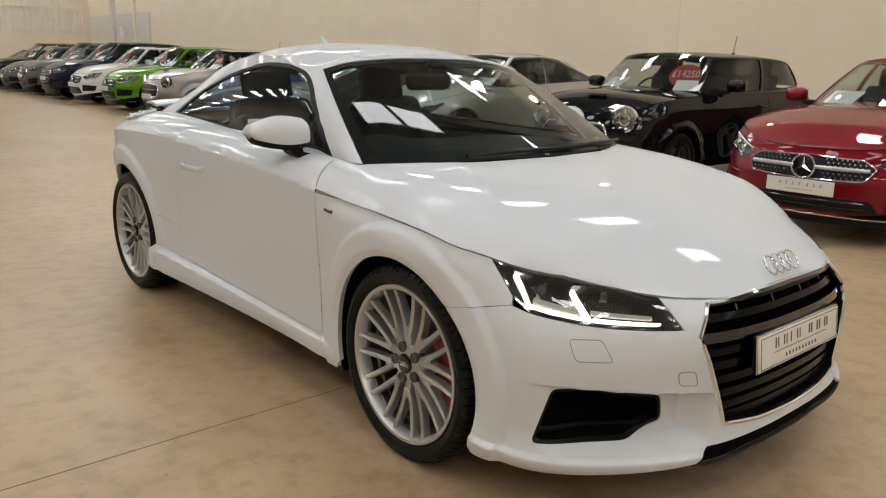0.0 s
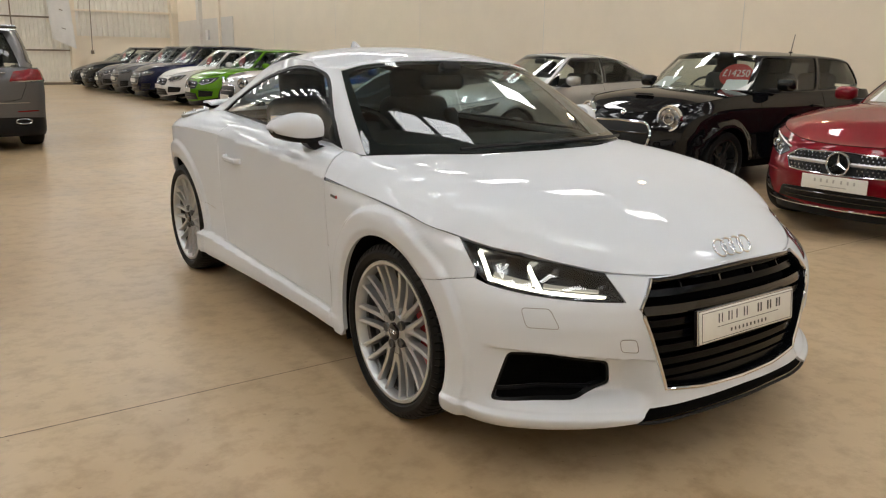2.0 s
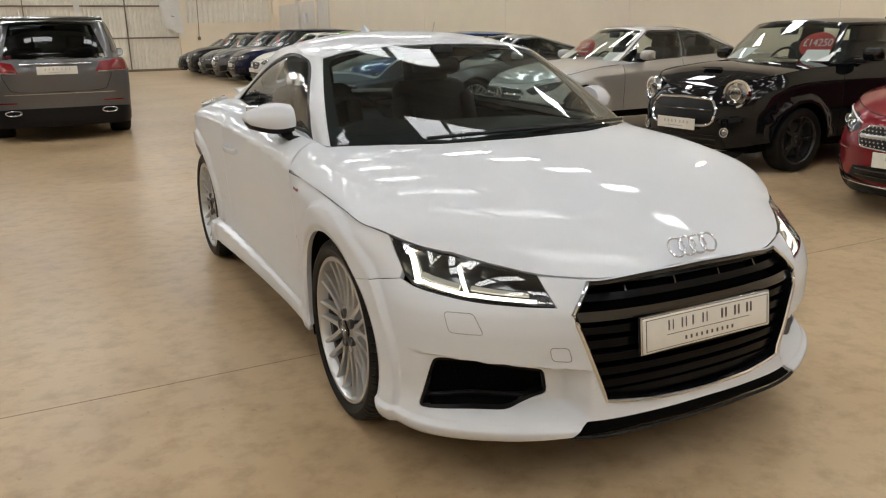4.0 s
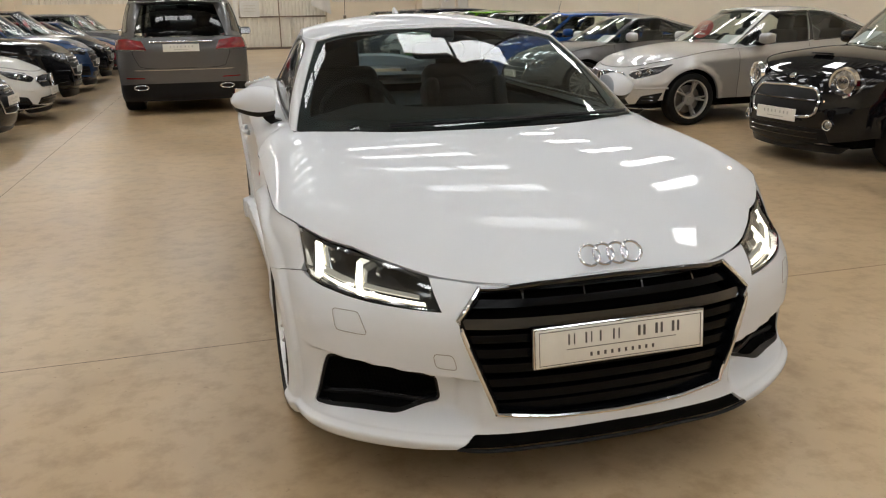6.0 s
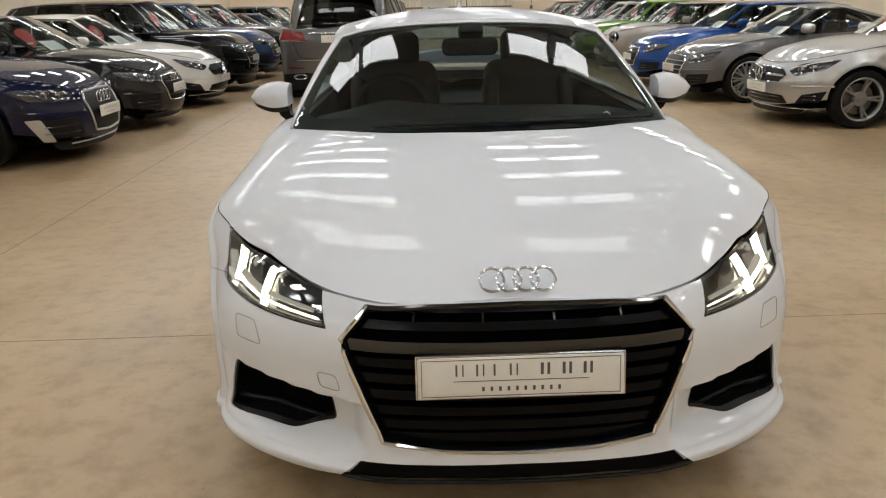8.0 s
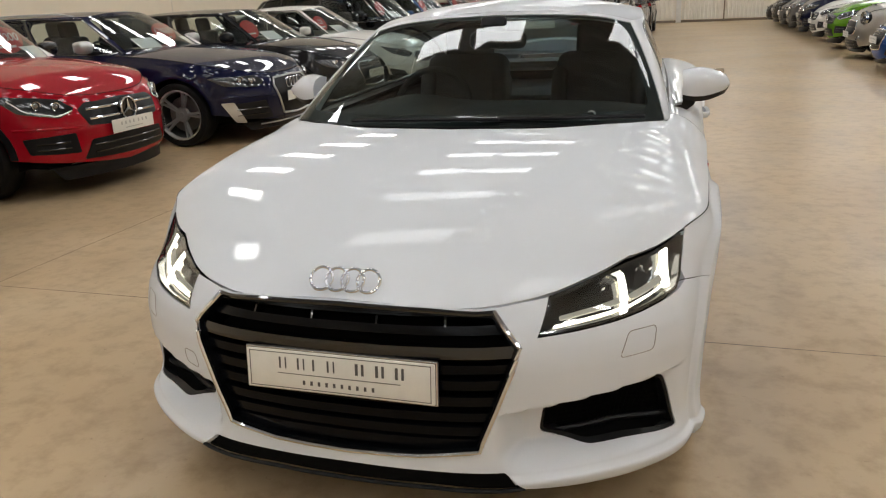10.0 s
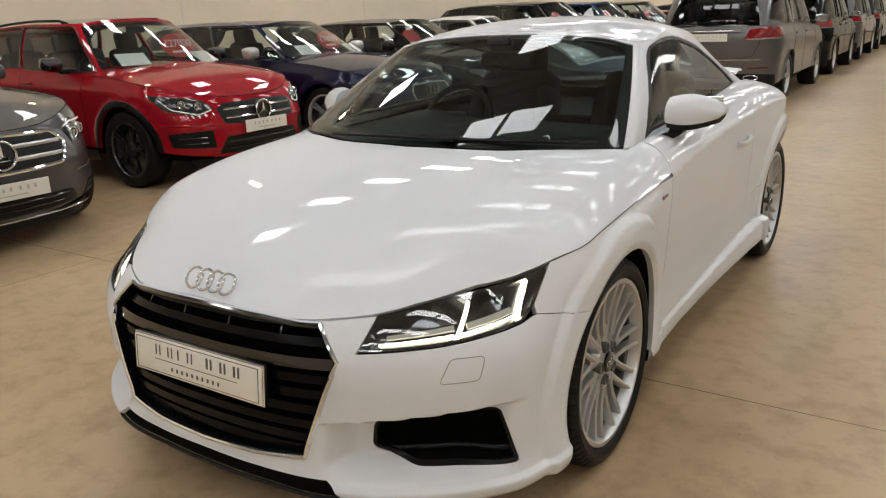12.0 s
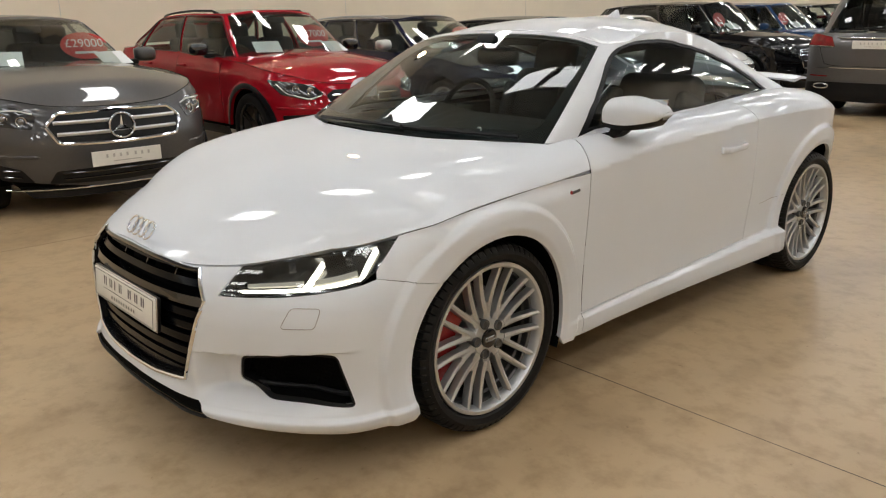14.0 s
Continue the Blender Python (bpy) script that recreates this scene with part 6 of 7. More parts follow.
_sy = np.linspace(_ky[0] + 0.03, 0.50, 60)
_sx = np.linspace(0, 1, 40)
_SX, _SY = (np.outer(np.maximum(BON_X(_sy) - 0.09, 0.0), _sx)).ravel(), np.repeat(_sy, 40)
_fit = np.linalg.lstsq(even_terms(_SX, _SY), bonnet_rough(np.stack([_SX, _SY], 1))[:, 2], rcond=None)[0]
_cy = np.linspace(_ky[0], 0.58, 120)
_cz = BON_Z(_cy) - even_terms(np.asarray(BON_X(_cy)), _cy) @ _fit
_cz = np.convolve(np.pad(_cz, 8, "edge"), np.ones(17) / 17, "valid")


_dr = coupe_skin(np.array([at_y(a, float(CREASE(a)) + SHOULDER * b) for a, b in ((0.497, 0.12), (0.505, 0.25), (0.518, 0.45), (0.535, 0.65), (0.550, 0.85), (0.556, 0.97))]))[::-1]
_dl = _dr[:, 2] - even_terms(_dr[:, 0], _dr[:, 1]) @ _fit - np.interp(_dr[:, 1], _cy, _cz) * np.exp(-np.maximum(BON_X(_dr[:, 1]) - _dr[:, 0], 0) / 0.085)


def door_lift(ax, y):
    """Brings the corner of the bonnet level with the door."""
    gap = np.maximum(np.interp(ax, _dr[:, 0], _dr[:, 1]) - y, 0)
    return np.interp(ax, np.append(0.60, _dr[:, 0]), np.append(0.0, _dl)) * np.exp(-(gap / 0.16) ** 2)


def bonnet(q):
    """The bonnet as one smooth crown, drawn down to the shut line along its rim."""
    x, y = q[:, 0], q[:, 1]
    e = np.maximum(BON_X(y) - np.abs(x), 0)
    return np.stack([x, y, even_terms(x, y) @ _fit + np.interp(y, _cy, _cz) * np.exp(-e / 0.085) + door_lift(np.abs(x), y)], 1)


_by = np.concatenate([np.linspace(_ky[0], _ky[0] + 0.12, 18), np.linspace(_ky[0] + 0.14, 0.49, 44)])
_be = [(float(BON_X(y)), float(y)) for y in _by]
_cowl = [(0.735, 0.42), (0.60, 0.305), (0.35, 0.195), (0.0, 0.152)]
_cowl = [(float(a), float(b)) for a, b in zip(np.interp(np.linspace(0, 3, 17), range(4), [c[0] for c in _cowl]), spline(range(4), [c[1] for c in _cowl])(np.linspace(0, 3, 17)))]
_bh = _be + [(float(p[0]), float(p[1])) for p in _dr[::-1]] + [(0.742, 0.50)] + _cowl[:-1] + [(0.0, 0.152)]
BONNET = _bh + [(-x, y) for x, y in _bh[-2:0:-1]]
put("bonnet", sheet(bonnet, BONNET, 0.016, gap=0.0022, flange=0.02, edge=0.012), WHITE, coupe)

# cabin
CB = [(0, 0.168, 0.944), (0.35, 0.210, 0.944), (0.60, 0.320, 0.942), (0.735, 0.418, 0.936), (0.742, 0.555, 0.937), (0.735, 0.9, 0.950), (0.716, 1.4, 0.967), (0.687, 1.9, 0.987), (0.655, 2.3, 0.998), (0.60, 2.6, 0.99), (0.3, 2.78, 0.985), (0, 2.82, 0.985)]
CT = [(0, 0.945, 1.322), (0.27, 0.948, 1.314), (0.46, 0.952, 1.294), (0.567, 0.958, 1.268), (0.598, 1.05, 1.272), (0.590, 1.2, 1.298), (0.568, 1.5, 1.306), (0.543, 1.85, 1.262), (0.508, 2.2, 1.172), (0.45, 2.5, 1.075), (0.25, 2.68, 1.045), (0, 2.72, 1.04)]
cabin, CK = cabin_fn(CB, CT, 0.017)
_gu, _gs = np.meshgrid(np.linspace(CK[3], CK[9], 260), np.linspace(0, 1, 80))
_G = cabin(np.stack([_gu.ravel(), _gs.ravel()], 1))


def cab_at(y, z):
    i = int(np.argmin((_G[:, 1] - y) ** 2 + (_G[:, 2] - z) ** 2))
    return (float(_gu.ravel()[i]), float(_gs.ravel()[i]))


_dy = [0.605, 0.74, 0.86, 0.96, 1.06, 1.20, 1.36, 1.55, 1.75, 1.95, 2.12, 2.285]
_dz = [0.950, 1.065, 1.165, 1.232, 1.262, 1.275, 1.272, 1.248, 1.208, 1.152, 1.085, 1.005]
_yy = np.linspace(0, 11, 45)
DLO = [cab_at(a, b) for a, b in zip(spline(range(12), _dy)(_yy), spline(range(12), _dz)(_yy))] + [cab_at(y, 0.957 + 0.0275 * (y - 0.605)) for y in np.linspace(2.2, 0.7, 12)]
DLO_POST = 1.70
SCREEN = [(-CK[3] + 0.012, 0.012), (CK[3] - 0.012, 0.012), (CK[3] - 0.02, 0.965), (-CK[3] + 0.02, 0.965)]
put("windscreen", sheet(cabin, SCREEN, 0.05, flange=0, edge=0.03), M["glass"], coupe, "tinted windscreen with a dark border")
_sc = dense(SCREEN, 0.03)
_in = smooth_outline([(-CK[3] + 0.055, 0.10), (CK[3] - 0.055, 0.10), (CK[3] - 0.05, 0.945), (-CK[3] + 0.05, 0.945)], 0.08, 6)
put("windscreen_border", sheet(cabin, inset(_sc, -0.006), 0.03, lift=-0.005, flange=0, edge=0.03, holes=[_in]), M["black"], coupe)
_hole = inset(DLO, -0.010)
PILLAR = [(CK[3] - 0.010, 0.0), (CK[10], 0.0), (CK[10], 1.0), (0.0, 1.0), (0.0, 0.968), (CK[3] - 0.018, 0.968)]
put("roof_frame", both(sheet(cabin, PILLAR, 0.022, flange=0.02, edge=0.02, holes=[_hole])), WHITE, coupe)
for side in (1, -1):
    for nm, lo, hi in (("door_window", 0.0, DLO_POST), ("quarter_window", DLO_POST + 0.012, 9.0)):
        uc = cab_at(DLO_POST, 1.0)[0]
        keep_pts = inset(dense(DLO, 0.03), 0.018)
        if nm == "door_window":
            out = [(min(u, uc), v) for u, v in keep_pts]
        else:
            out = [(max(u, uc + 0.012), v) for u, v in keep_pts]
        clean = [out[0]]
        for p in out[1:]:
            if math.hypot(p[0] - clean[-1][0], p[1] - clean[-1][1]) > 0.004:
                clean.append(p)
        if math.hypot(clean[0][0] - clean[-1][0], clean[0][1] - clean[-1][1]) < 0.004:
            clean.pop()
        q = sheet(cabin, clean, 0.05, lift=-0.008, flange=0, edge=0.03)
        put(nm, q if side > 0 else flip(q), M["glass_side"], coupe)
    q = sheet(cabin, inset(dense(DLO, 0.02), -0.009), 0.03, lift=-0.003, flange=0.012, edge=0.02, holes=[inset(dense(DLO, 0.02), 0.026)])
    put("window_seal", q if side > 0 else flip(q), M["black"], coupe)

# roof and tail
_te = cabin(np.stack([np.linspace(0, CK[11], 300), np.ones(300)], 1))
_o = np.argsort(_te[:, 1], kind="stable")
_ty, _tx, _tz = _te[_o, 1], _te[_o, 0], _te[_o, 2]
ROOF_C = curve([_ty[0], 1.10, 1.35, 1.6, 1.9, 2.2, 2.5, _ty[-1]], [1.322, 1.352, 1.374, 1.376, 1.350, 1.285, 1.165, 1.04])
roof_fn = hood_fn(lambda y: np.interp(y, _ty, _tx), lambda y: np.interp(y, _ty, _tz), ROOF_C, 2.3)
_ry = np.concatenate([np.linspace(_ty[0], 1.1, 16), np.linspace(1.15, 2.5, 16), np.linspace(2.55, _ty[-1] - 0.005, 8)])
_re = [(float(np.interp(y, _ty, _tx)), float(y)) for y in _ry]
REAR_GLASS = smooth_outline([(-0.40, 2.04), (0.40, 2.04), (0.36, 2.56), (-0.36, 2.56)], 0.05)
put("roof", sheet(roof_fn, _re + [(-x, y) for x, y in _re[::-1]], 0.03, flange=0.02, edge=0.025, holes=[REAR_GLASS]), WHITE, coupe)
put("rear_window", sheet(roof_fn, REAR_GLASS, 0.06, lift=-0.006, flange=0), M["glass"], coupe)
_tu = np.linspace(UMAX, u_of_y(2.2), 80)
_T = coupe_skin(np.stack([_tu, CREASE(_py(_tu)) + SHOULDER], 1))
_o = np.argsort(_T[:, 1])
_qy, _qx, _qz = _T[_o, 1], _T[_o, 0], _T[_o, 2]
tail_fn = hood_fn(lambda y: np.interp(y, _qy, _qx), lambda y: np.interp(y, _qy, _qz), lambda y: np.interp(y, _qy, _qz) + 0.02, 2.5)
_tl = [(float(np.interp(y, _qy, _qx)), float(y)) for y in np.linspace(2.45, _qy[-1], 24)]
put("boot_lid", sheet(tail_fn, _tl + [(-x, y) for x, y in _tl[::-1]], 0.04, flange=0.02), WHITE, coupe)
bm = bmesh.new()
_sec = [(3.00, 1.002), (3.06, 1.016), (3.13, 1.020), (3.185, 1.012), (3.18, 1.002), (3.10, 1.004), (3.02, 0.990)]
_rows = []
for x in np.linspace(-0.50, 0.50, 21):
    e = abs(x) / 0.50
    _rows.append([bm.verts.new((x, y + 0.05 * (1 - e * e) - 0.04 * e ** 6, z + 0.012 * (1 - e * e))) for y, z in _sec])
for a, b in zip(_rows, _rows[1:]):
    for i in range(len(_sec)):
        bm.faces.new((a[i], a[(i + 1) % 7], b[(i + 1) % 7], b[i]))
bm.faces.new(_rows[0])
bm.faces.new(_rows[-1])
spoiler = part("spoiler", bm, WHITE, coupe, "raised white rear spoiler")
for s in (-1, 1):
    bm = bmesh.new()
    box(bm, (0.03, 0.08, 0.08), pose(s * 0.34, 3.08, 0.97), 0.008, 2)
    part("spoiler_strut", bm, M["black"], spoiler)


# grille
def strip(u0, u1, z0, z1, n=24):
    """A level strip round the nose between two ends."""
    uu = np.linspace(u0, u1, n)
    return [(float(a), z0) for a in uu] + [(float(a), z1) for a in uu[::-1]]


def hex_x(z):
    return float(np.interp(z, [0.278, 0.300, 0.572, 0.650, 0.668], [0.30, 0.352, 0.450, 0.382, 0.2]))


grille = put("grille", sheet(coupe_skin, inset(dense(GRILLE_ALL, 0.03), -0.004), 0.05, lift=-0.075, flange=0), M["void"], coupe, "black slatted hexagonal grille")
for z, hgt, dep, lift, mat in ((0.655, 0.010, 0.05, -0.012, "grille_black"), (0.618, 0.022, 0.03, -0.020, "grille_black"), (0.563, 0.030, 0.05, -0.012, "black_gloss"), (0.518, 0.025, 0.03, -0.020, "grille_black"), (0.474, 0.025, 0.03, -0.020, "grille_black"), (0.430, 0.025, 0.03, -0.020, "grille_black"), (0.386, 0.025, 0.03, -0.020, "grille_black"), (0.345, 0.025, 0.03, -0.020, "grille_black"), (0.310, 0.025, 0.03, -0.020, "grille_black")):
    x = hex_x(z) - 0.004
    u = at_x(x, z)[0]
    put("grille_slat", sheet(coupe_skin, strip(-u, u, z - hgt / 2, z + hgt / 2), 0.05, lift=lift, flange=dep, edge=0.03), M[mat], grille)
_gl = inset(dense(GRILLE_ALL, 0.02), 0.001)
put("grille_lip", sheet(coupe_skin, _gl, 0.03, lift=-0.005, flange=0.07, edge=0.02, holes=[inset(_gl, 0.010)]), M["grille_black"], grille)
for x in (-0.27, -0.09, 0.09, 0.27):
    u = at_x(x, 0.63)[0]
    put("grille_rib", sheet(coupe_skin, [(u - 0.003, 0.625), (u + 0.003, 0.625), (u + 0.003, 0.65), (u - 0.003, 0.65)], 0.02, lift=-0.03, flange=0.03), M["black_gloss"], grille)
_fr = [p for p in dense(GRILLE[2:] + [(-u, v) for u, v in GRILLE[-2:1:-1]], 0.03)]
_fr = [p for p in _fr if not (p[1] > 0.64 and abs(p[0]) < GRILLE[2][0] - 0.01)]
_fp = coupe_skin(np.array(_fr))
bm = bmesh.new()
tube(bm, [(p[0] * 0.997, p[1] - 0.001, p[2]) for p in _fp], 0.0068, 8)
part("grille_frame", bm, M["chrome"], grille, "thin chrome grille frame")
bm = bmesh.new()
_tp = coupe_skin(np.array([(u, float(top_v(u)) - 0.010) for u in np.linspace(-GRILLE[2][0], GRILLE[2][0], 31)]))
tube(bm, [(p[0], p[1] + 0.002, p[2]) for p in _tp], 0.007, 6)
part("grille_top_trim", bm, M["black_gloss"], grille)

# plate of the dealer: frame, face, printed bars
PM = pose(0, -0.884, 0.492, -6)
bm = bmesh.new()
box(bm, (0.522, 0.016, 0.115), PM @ pose(0, 0.006, 0), 0.005, 2)
plate = part("number_plate", bm, M["black"], coupe, "white dealer plate in a dark frame")
bm = bmesh.new()
box(bm, (0.512, 0.010, 0.105), PM @ pose(0, -0.002, 0), 0.003, 2)
part("plate_face", bm, M["plate"], plate)
bm = bmesh.new()
box(bm, (0.522, 0.004, 0.115), PM @ pose(0, 0.0005, 0), 0.002, 1)
part("plate_edge", bm, M["chrome"], plate)


def stroke(bm, x, z, w, h):
    box(bm, (w, 0.0016, h), PM @ pose(x, -0.0076, z))


bm = bmesh.new()
for z in (-0.0465, 0.0465):
    stroke(bm, 0, z, 0.494, 0.0016)
for x in (-0.246, 0.246):
    stroke(bm, x, 0, 0.0016, 0.0946)
part("plate_border", bm, M["plate_bar"], plate, smooth=False)
for i, x in enumerate((-0.160, -0.109, -0.066, -0.026, 0.052, 0.106, 0.158)):
    bm = bmesh.new()
    stroke(bm, x, 0.020, 0.0048 if i < 4 else 0.0075, 0.030)
    if i != 2:
        stroke(bm, x + 0.016, 0.020, 0.0036 if i < 4 else 0.0065, 0.030)
    part("print_bar", bm, M["plate_bar"], plate, smooth=False)
bm = bmesh.new()
stroke(bm, 0, -0.008, 0.335, 0.0016)
part("print_rule", bm, M["plate_bar"], plate, smooth=False)
for i in range(10):
    bm = bmesh.new()
    stroke(bm, -0.094 + 0.021 * i, -0.029, 0.0065, 0.011)
    part("print_bar", bm, M["plate_bar"], plate, smooth=False)

# emblem on the bonnet, badges
bm = bmesh.new()
rings(bm, 0.0302, pose(0, -0.800, 0.715, -35), 0.0042)
part("emblem", bm, M["chrome"], coupe, "chrome emblem of four linked rings")
for side in (1, -1):
    p = coupe_skin(np.array([at_y(0.385, 0.784)]))[0]
    bm = bmesh.new()
    box(bm, (0.004, 0.044, 0.011), pose(side * (p[0] + 0.001), 0.405, 0.782, 6), 0.0015, 1)
    badge = part("side_badge", bm, M["barrel"], coupe)
    bm = bmesh.new()
    box(bm, (0.005, 0.012, 0.013), pose(side * (p[0] + 0.001), 0.378, 0.782, -20), 0.0015, 1)
    part("badge_mark", bm, M["red"], badge)

# black bars along the shut lines of bonnet and doors, standing in for gap shade
for side in (1, -1):
    for line, r_ in (([(u, float(top_v(u))) for u in np.linspace(HL_TOP[0] + 0.01, u_of_y(0.49), 40)], 0.0016),
                     ([at_y(0.498, z) for z in np.linspace(0.30, 0.55, 8)] + [at_y(0.492, z) for z in np.linspace(0.58, 0.83, 8)] + [sh(0.493, 0.0), sh(0.505, 0.25), sh(0.518, 0.45), sh(0.535, 0.65), sh(0.550, 0.85)], 0.0020)):
        pts = coupe_skin(np.array(line))
        bm = bmesh.new()
        tube(bm, [(side * (p[0] - 0.0022), p[1], p[2] - 0.0012) for p in pts], r_, 6)
        part("shut_line_seal", bm, M["void"], coupe)
# splitter under the lip, intakes, covers
SPL = [(0.0, 0.247), (u_of_x(0.41), 0.245), (u_of_x(0.47), 0.207), (u_of_x(0.44), 0.195), (0.0, 0.186)]
put("splitter", sheet(coupe_skin, SPL + [(-u, v) for u, v in SPL[-2:0:-1]], 0.02, lift=-0.012, flange=0.05), M["void"], coupe, "matt black front splitter")
_sp = np.linspace(-u_of_x(0.455), u_of_x(0.455), 41)
_pp = coupe_skin(np.stack([_sp, 0.184 + 0.020 * (np.abs(_sp) / _sp[-1]) ** 4], 1))
bm = bmesh.new()
tube(bm, [(p[0], p[1] + 0.006, p[2]) for p in _pp], 0.006, 8)
part("splitter_edge", bm, M["black"], coupe)
for side in (1, -1):
    q = sheet(coupe_skin, inset(FOG, -0.004), 0.03, lift=-0.045, flange=0)
    intake = put("air_intake", q if side > 0 else flip(q), M["void"], coupe, "black meshed air intake")
    _o = inset(FOG, 0.001)
    q = sheet(coupe_skin, _o, 0.03, lift=-0.004, flange=0.04, edge=0.02, holes=[inset(dense(_o, 0.02), 0.009)])
    put("intake_frame", q if side > 0 else flip(q), M["black"], intake)
    bm = bmesh.new()
    for v in (0.29,):
        seg = [u for u in np.linspace(u_of_x(0.53), u_of_x(0.822), 14)]
        pts = coupe_skin(np.array([(u, v + 0.0 * u) for u in seg]))
        tube(bm, [(side * p[0] * 0.985, p[1] + 0.02, p[2]) for p in pts], 0.008, 6)
    part("intake_bar", bm, M["black"], intake)
    bm = bmesh.new()
    inn = inset(FOG, 0.006)
    for i in range(26):
        u = u_of_x(0.50) + i * 0.0135
        col = [(u + 0.35 * (v - 0.33), v) for v in np.linspace(0.24, 0.435, 24)]
        ok = inside(np.array(col), inn)
        col = [c for c, o in zip(col, ok) if o]
        if len(col) > 2:
            pts = coupe_skin(np.array([col[0], col[-1]]))
            pts = pts + np.array([0, 0.032, 0])
            tube(bm, [(side * p[0] * 0.975, p[1], p[2]) for p in pts], 0.0016, 4)
    for i in range(14):
        v = 0.25 + i * 0.0135
        row = [(u, v) for u in np.linspace(u_of_x(0.50), u_of_x(0.83), 40)]
        ok = inside(np.array(row), inn)
        row = [c for c, o in zip(row, ok) if o]
        if len(row) > 2:
            pts = coupe_skin(np.array(row)) + np.array([0, 0.032, 0])
            tube(bm, [(side * p[0] * 0.975, p[1], p[2]) for p in pts], 0.0016, 4)
    part("intake_mesh", bm, M["void"], intake)
    for corners, sides in (([(0.756, 0.574), (0.692, 0.575), (0.675, 0.515), (0.752, 0.516)], (1, -1)), ([(0.516, 0.479), (0.466, 0.477), (0.455, 0.433), (0.509, 0.439)], (-1,))):
        if side in sides:
            out = smooth_outline([at_x(x, z) for x, z in corners], 0.014, 4)
            pts = coupe_skin(np.array(dense(out, 0.01)))
            bm = bmesh.new()
            tube(bm, [(side * p[0], p[1] - 0.0002, p[2]) for p in pts], 0.0013, 5, True)
            part("cover_gap", bm, M["steel"], coupe)
# tail lights, rear seam ahead of the arch, fuel flap
for side in (1, -1):
    q = sheet(coupe_skin, smooth_outline([at_y(2.88, 0.775), at_y(2.93, 0.835), (UMAX - 0.30, 0.838), (UMAX - 0.30, 0.735), at_y(3.0, 0.735)], 0.02), 0.03, lift=0.005, flange=0.02, edge=0.02)
    put("tail_light", q if side > 0 else flip(q), M["tail"], coupe, "red tail light at the rear corner")
for side in (1, -1):
    pts = coupe_skin(np.array([at_y(y, 0.505 - 0.09 * (2.13 - y)) for y in np.linspace(2.12, 1.90, 8)]))
    bm = bmesh.new()
    tube(bm, [(side * p[0], p[1], p[2]) for p in pts], 0.0014, 4)
    part("panel_gap", bm, M["steel"], coupe)
_q = np.array(sh(2.52, 0.62))
_f = coupe_skin(np.array([_q, _q + (0.01, 0), _q + (0, 0.01)]))
_n = Vector(_f[1] - _f[0]).cross(Vector(_f[2] - _f[0])).normalized()
if _n.x < 0:
    _n = -_n
_n.x = -_n.x
mf = Matrix.Translation(Vector((-_f[0][0], _f[0][1], _f[0][2])) + _n * 0.006) @ _n.to_track_quat("X", "Z").to_matrix().to_4x4()
bm = bmesh.new()
lathe(bm, [(0.0, 0.004), (0.050, 0.004), (0.054, 0.0), (0.060, 0.007), (0.078, 0.007), (0.084, 0.0), (0.084, -0.014)], 40, mf)
flap = part("fuel_flap", bm, M["alloy"], coupe, "round silver fuel flap")
for i in range(6):
    a = radians(60 * i)
    bm = bmesh.new()
    lathe(bm, [(0.0, 0.014), (0.007, 0.014), (0.009, 0.004)], 10, mf @ pose(0, 0.069 * math.cos(a), 0.069 * math.sin(a)))
    part("bolt", bm, M["chrome"], flap)


# headlights: bowl, light bars, reflectors, clear cover
def lampq(a, b):
    """A place in the lamp: a from its outer to its inner end, b from top to bottom."""
    top = np.array((HL_TOP[0] + (HL_IN[0] - HL_TOP[0]) * a, float(top_v(HL_TOP[0] + (HL_IN[0] - HL_TOP[0]) * a)) - 0.004))
    bot = np.array((HL_BOT[0] + (HL_TIP[0] - HL_BOT[0]) * a, HL_BOT[1] + (HL_TIP[1] - HL_BOT[1]) * a - 0.008 * math.sin(math.pi * a)))
    p = top * (1 - b) + bot * b
    return (float(p[0]), float(p[1]))


def ribbon(a0, b0, a1, b1, w0, w1):
    p, q = np.array(lampq(a0, b0)), np.array(lampq(a1, b1))
    d = (q - p) / np.linalg.norm(q - p)
    n = np.array((-d[1], d[0]))
    return [tuple(p + n * w0), tuple(p - n * w0), tuple(q - n * w1), tuple(q + n * w1)]


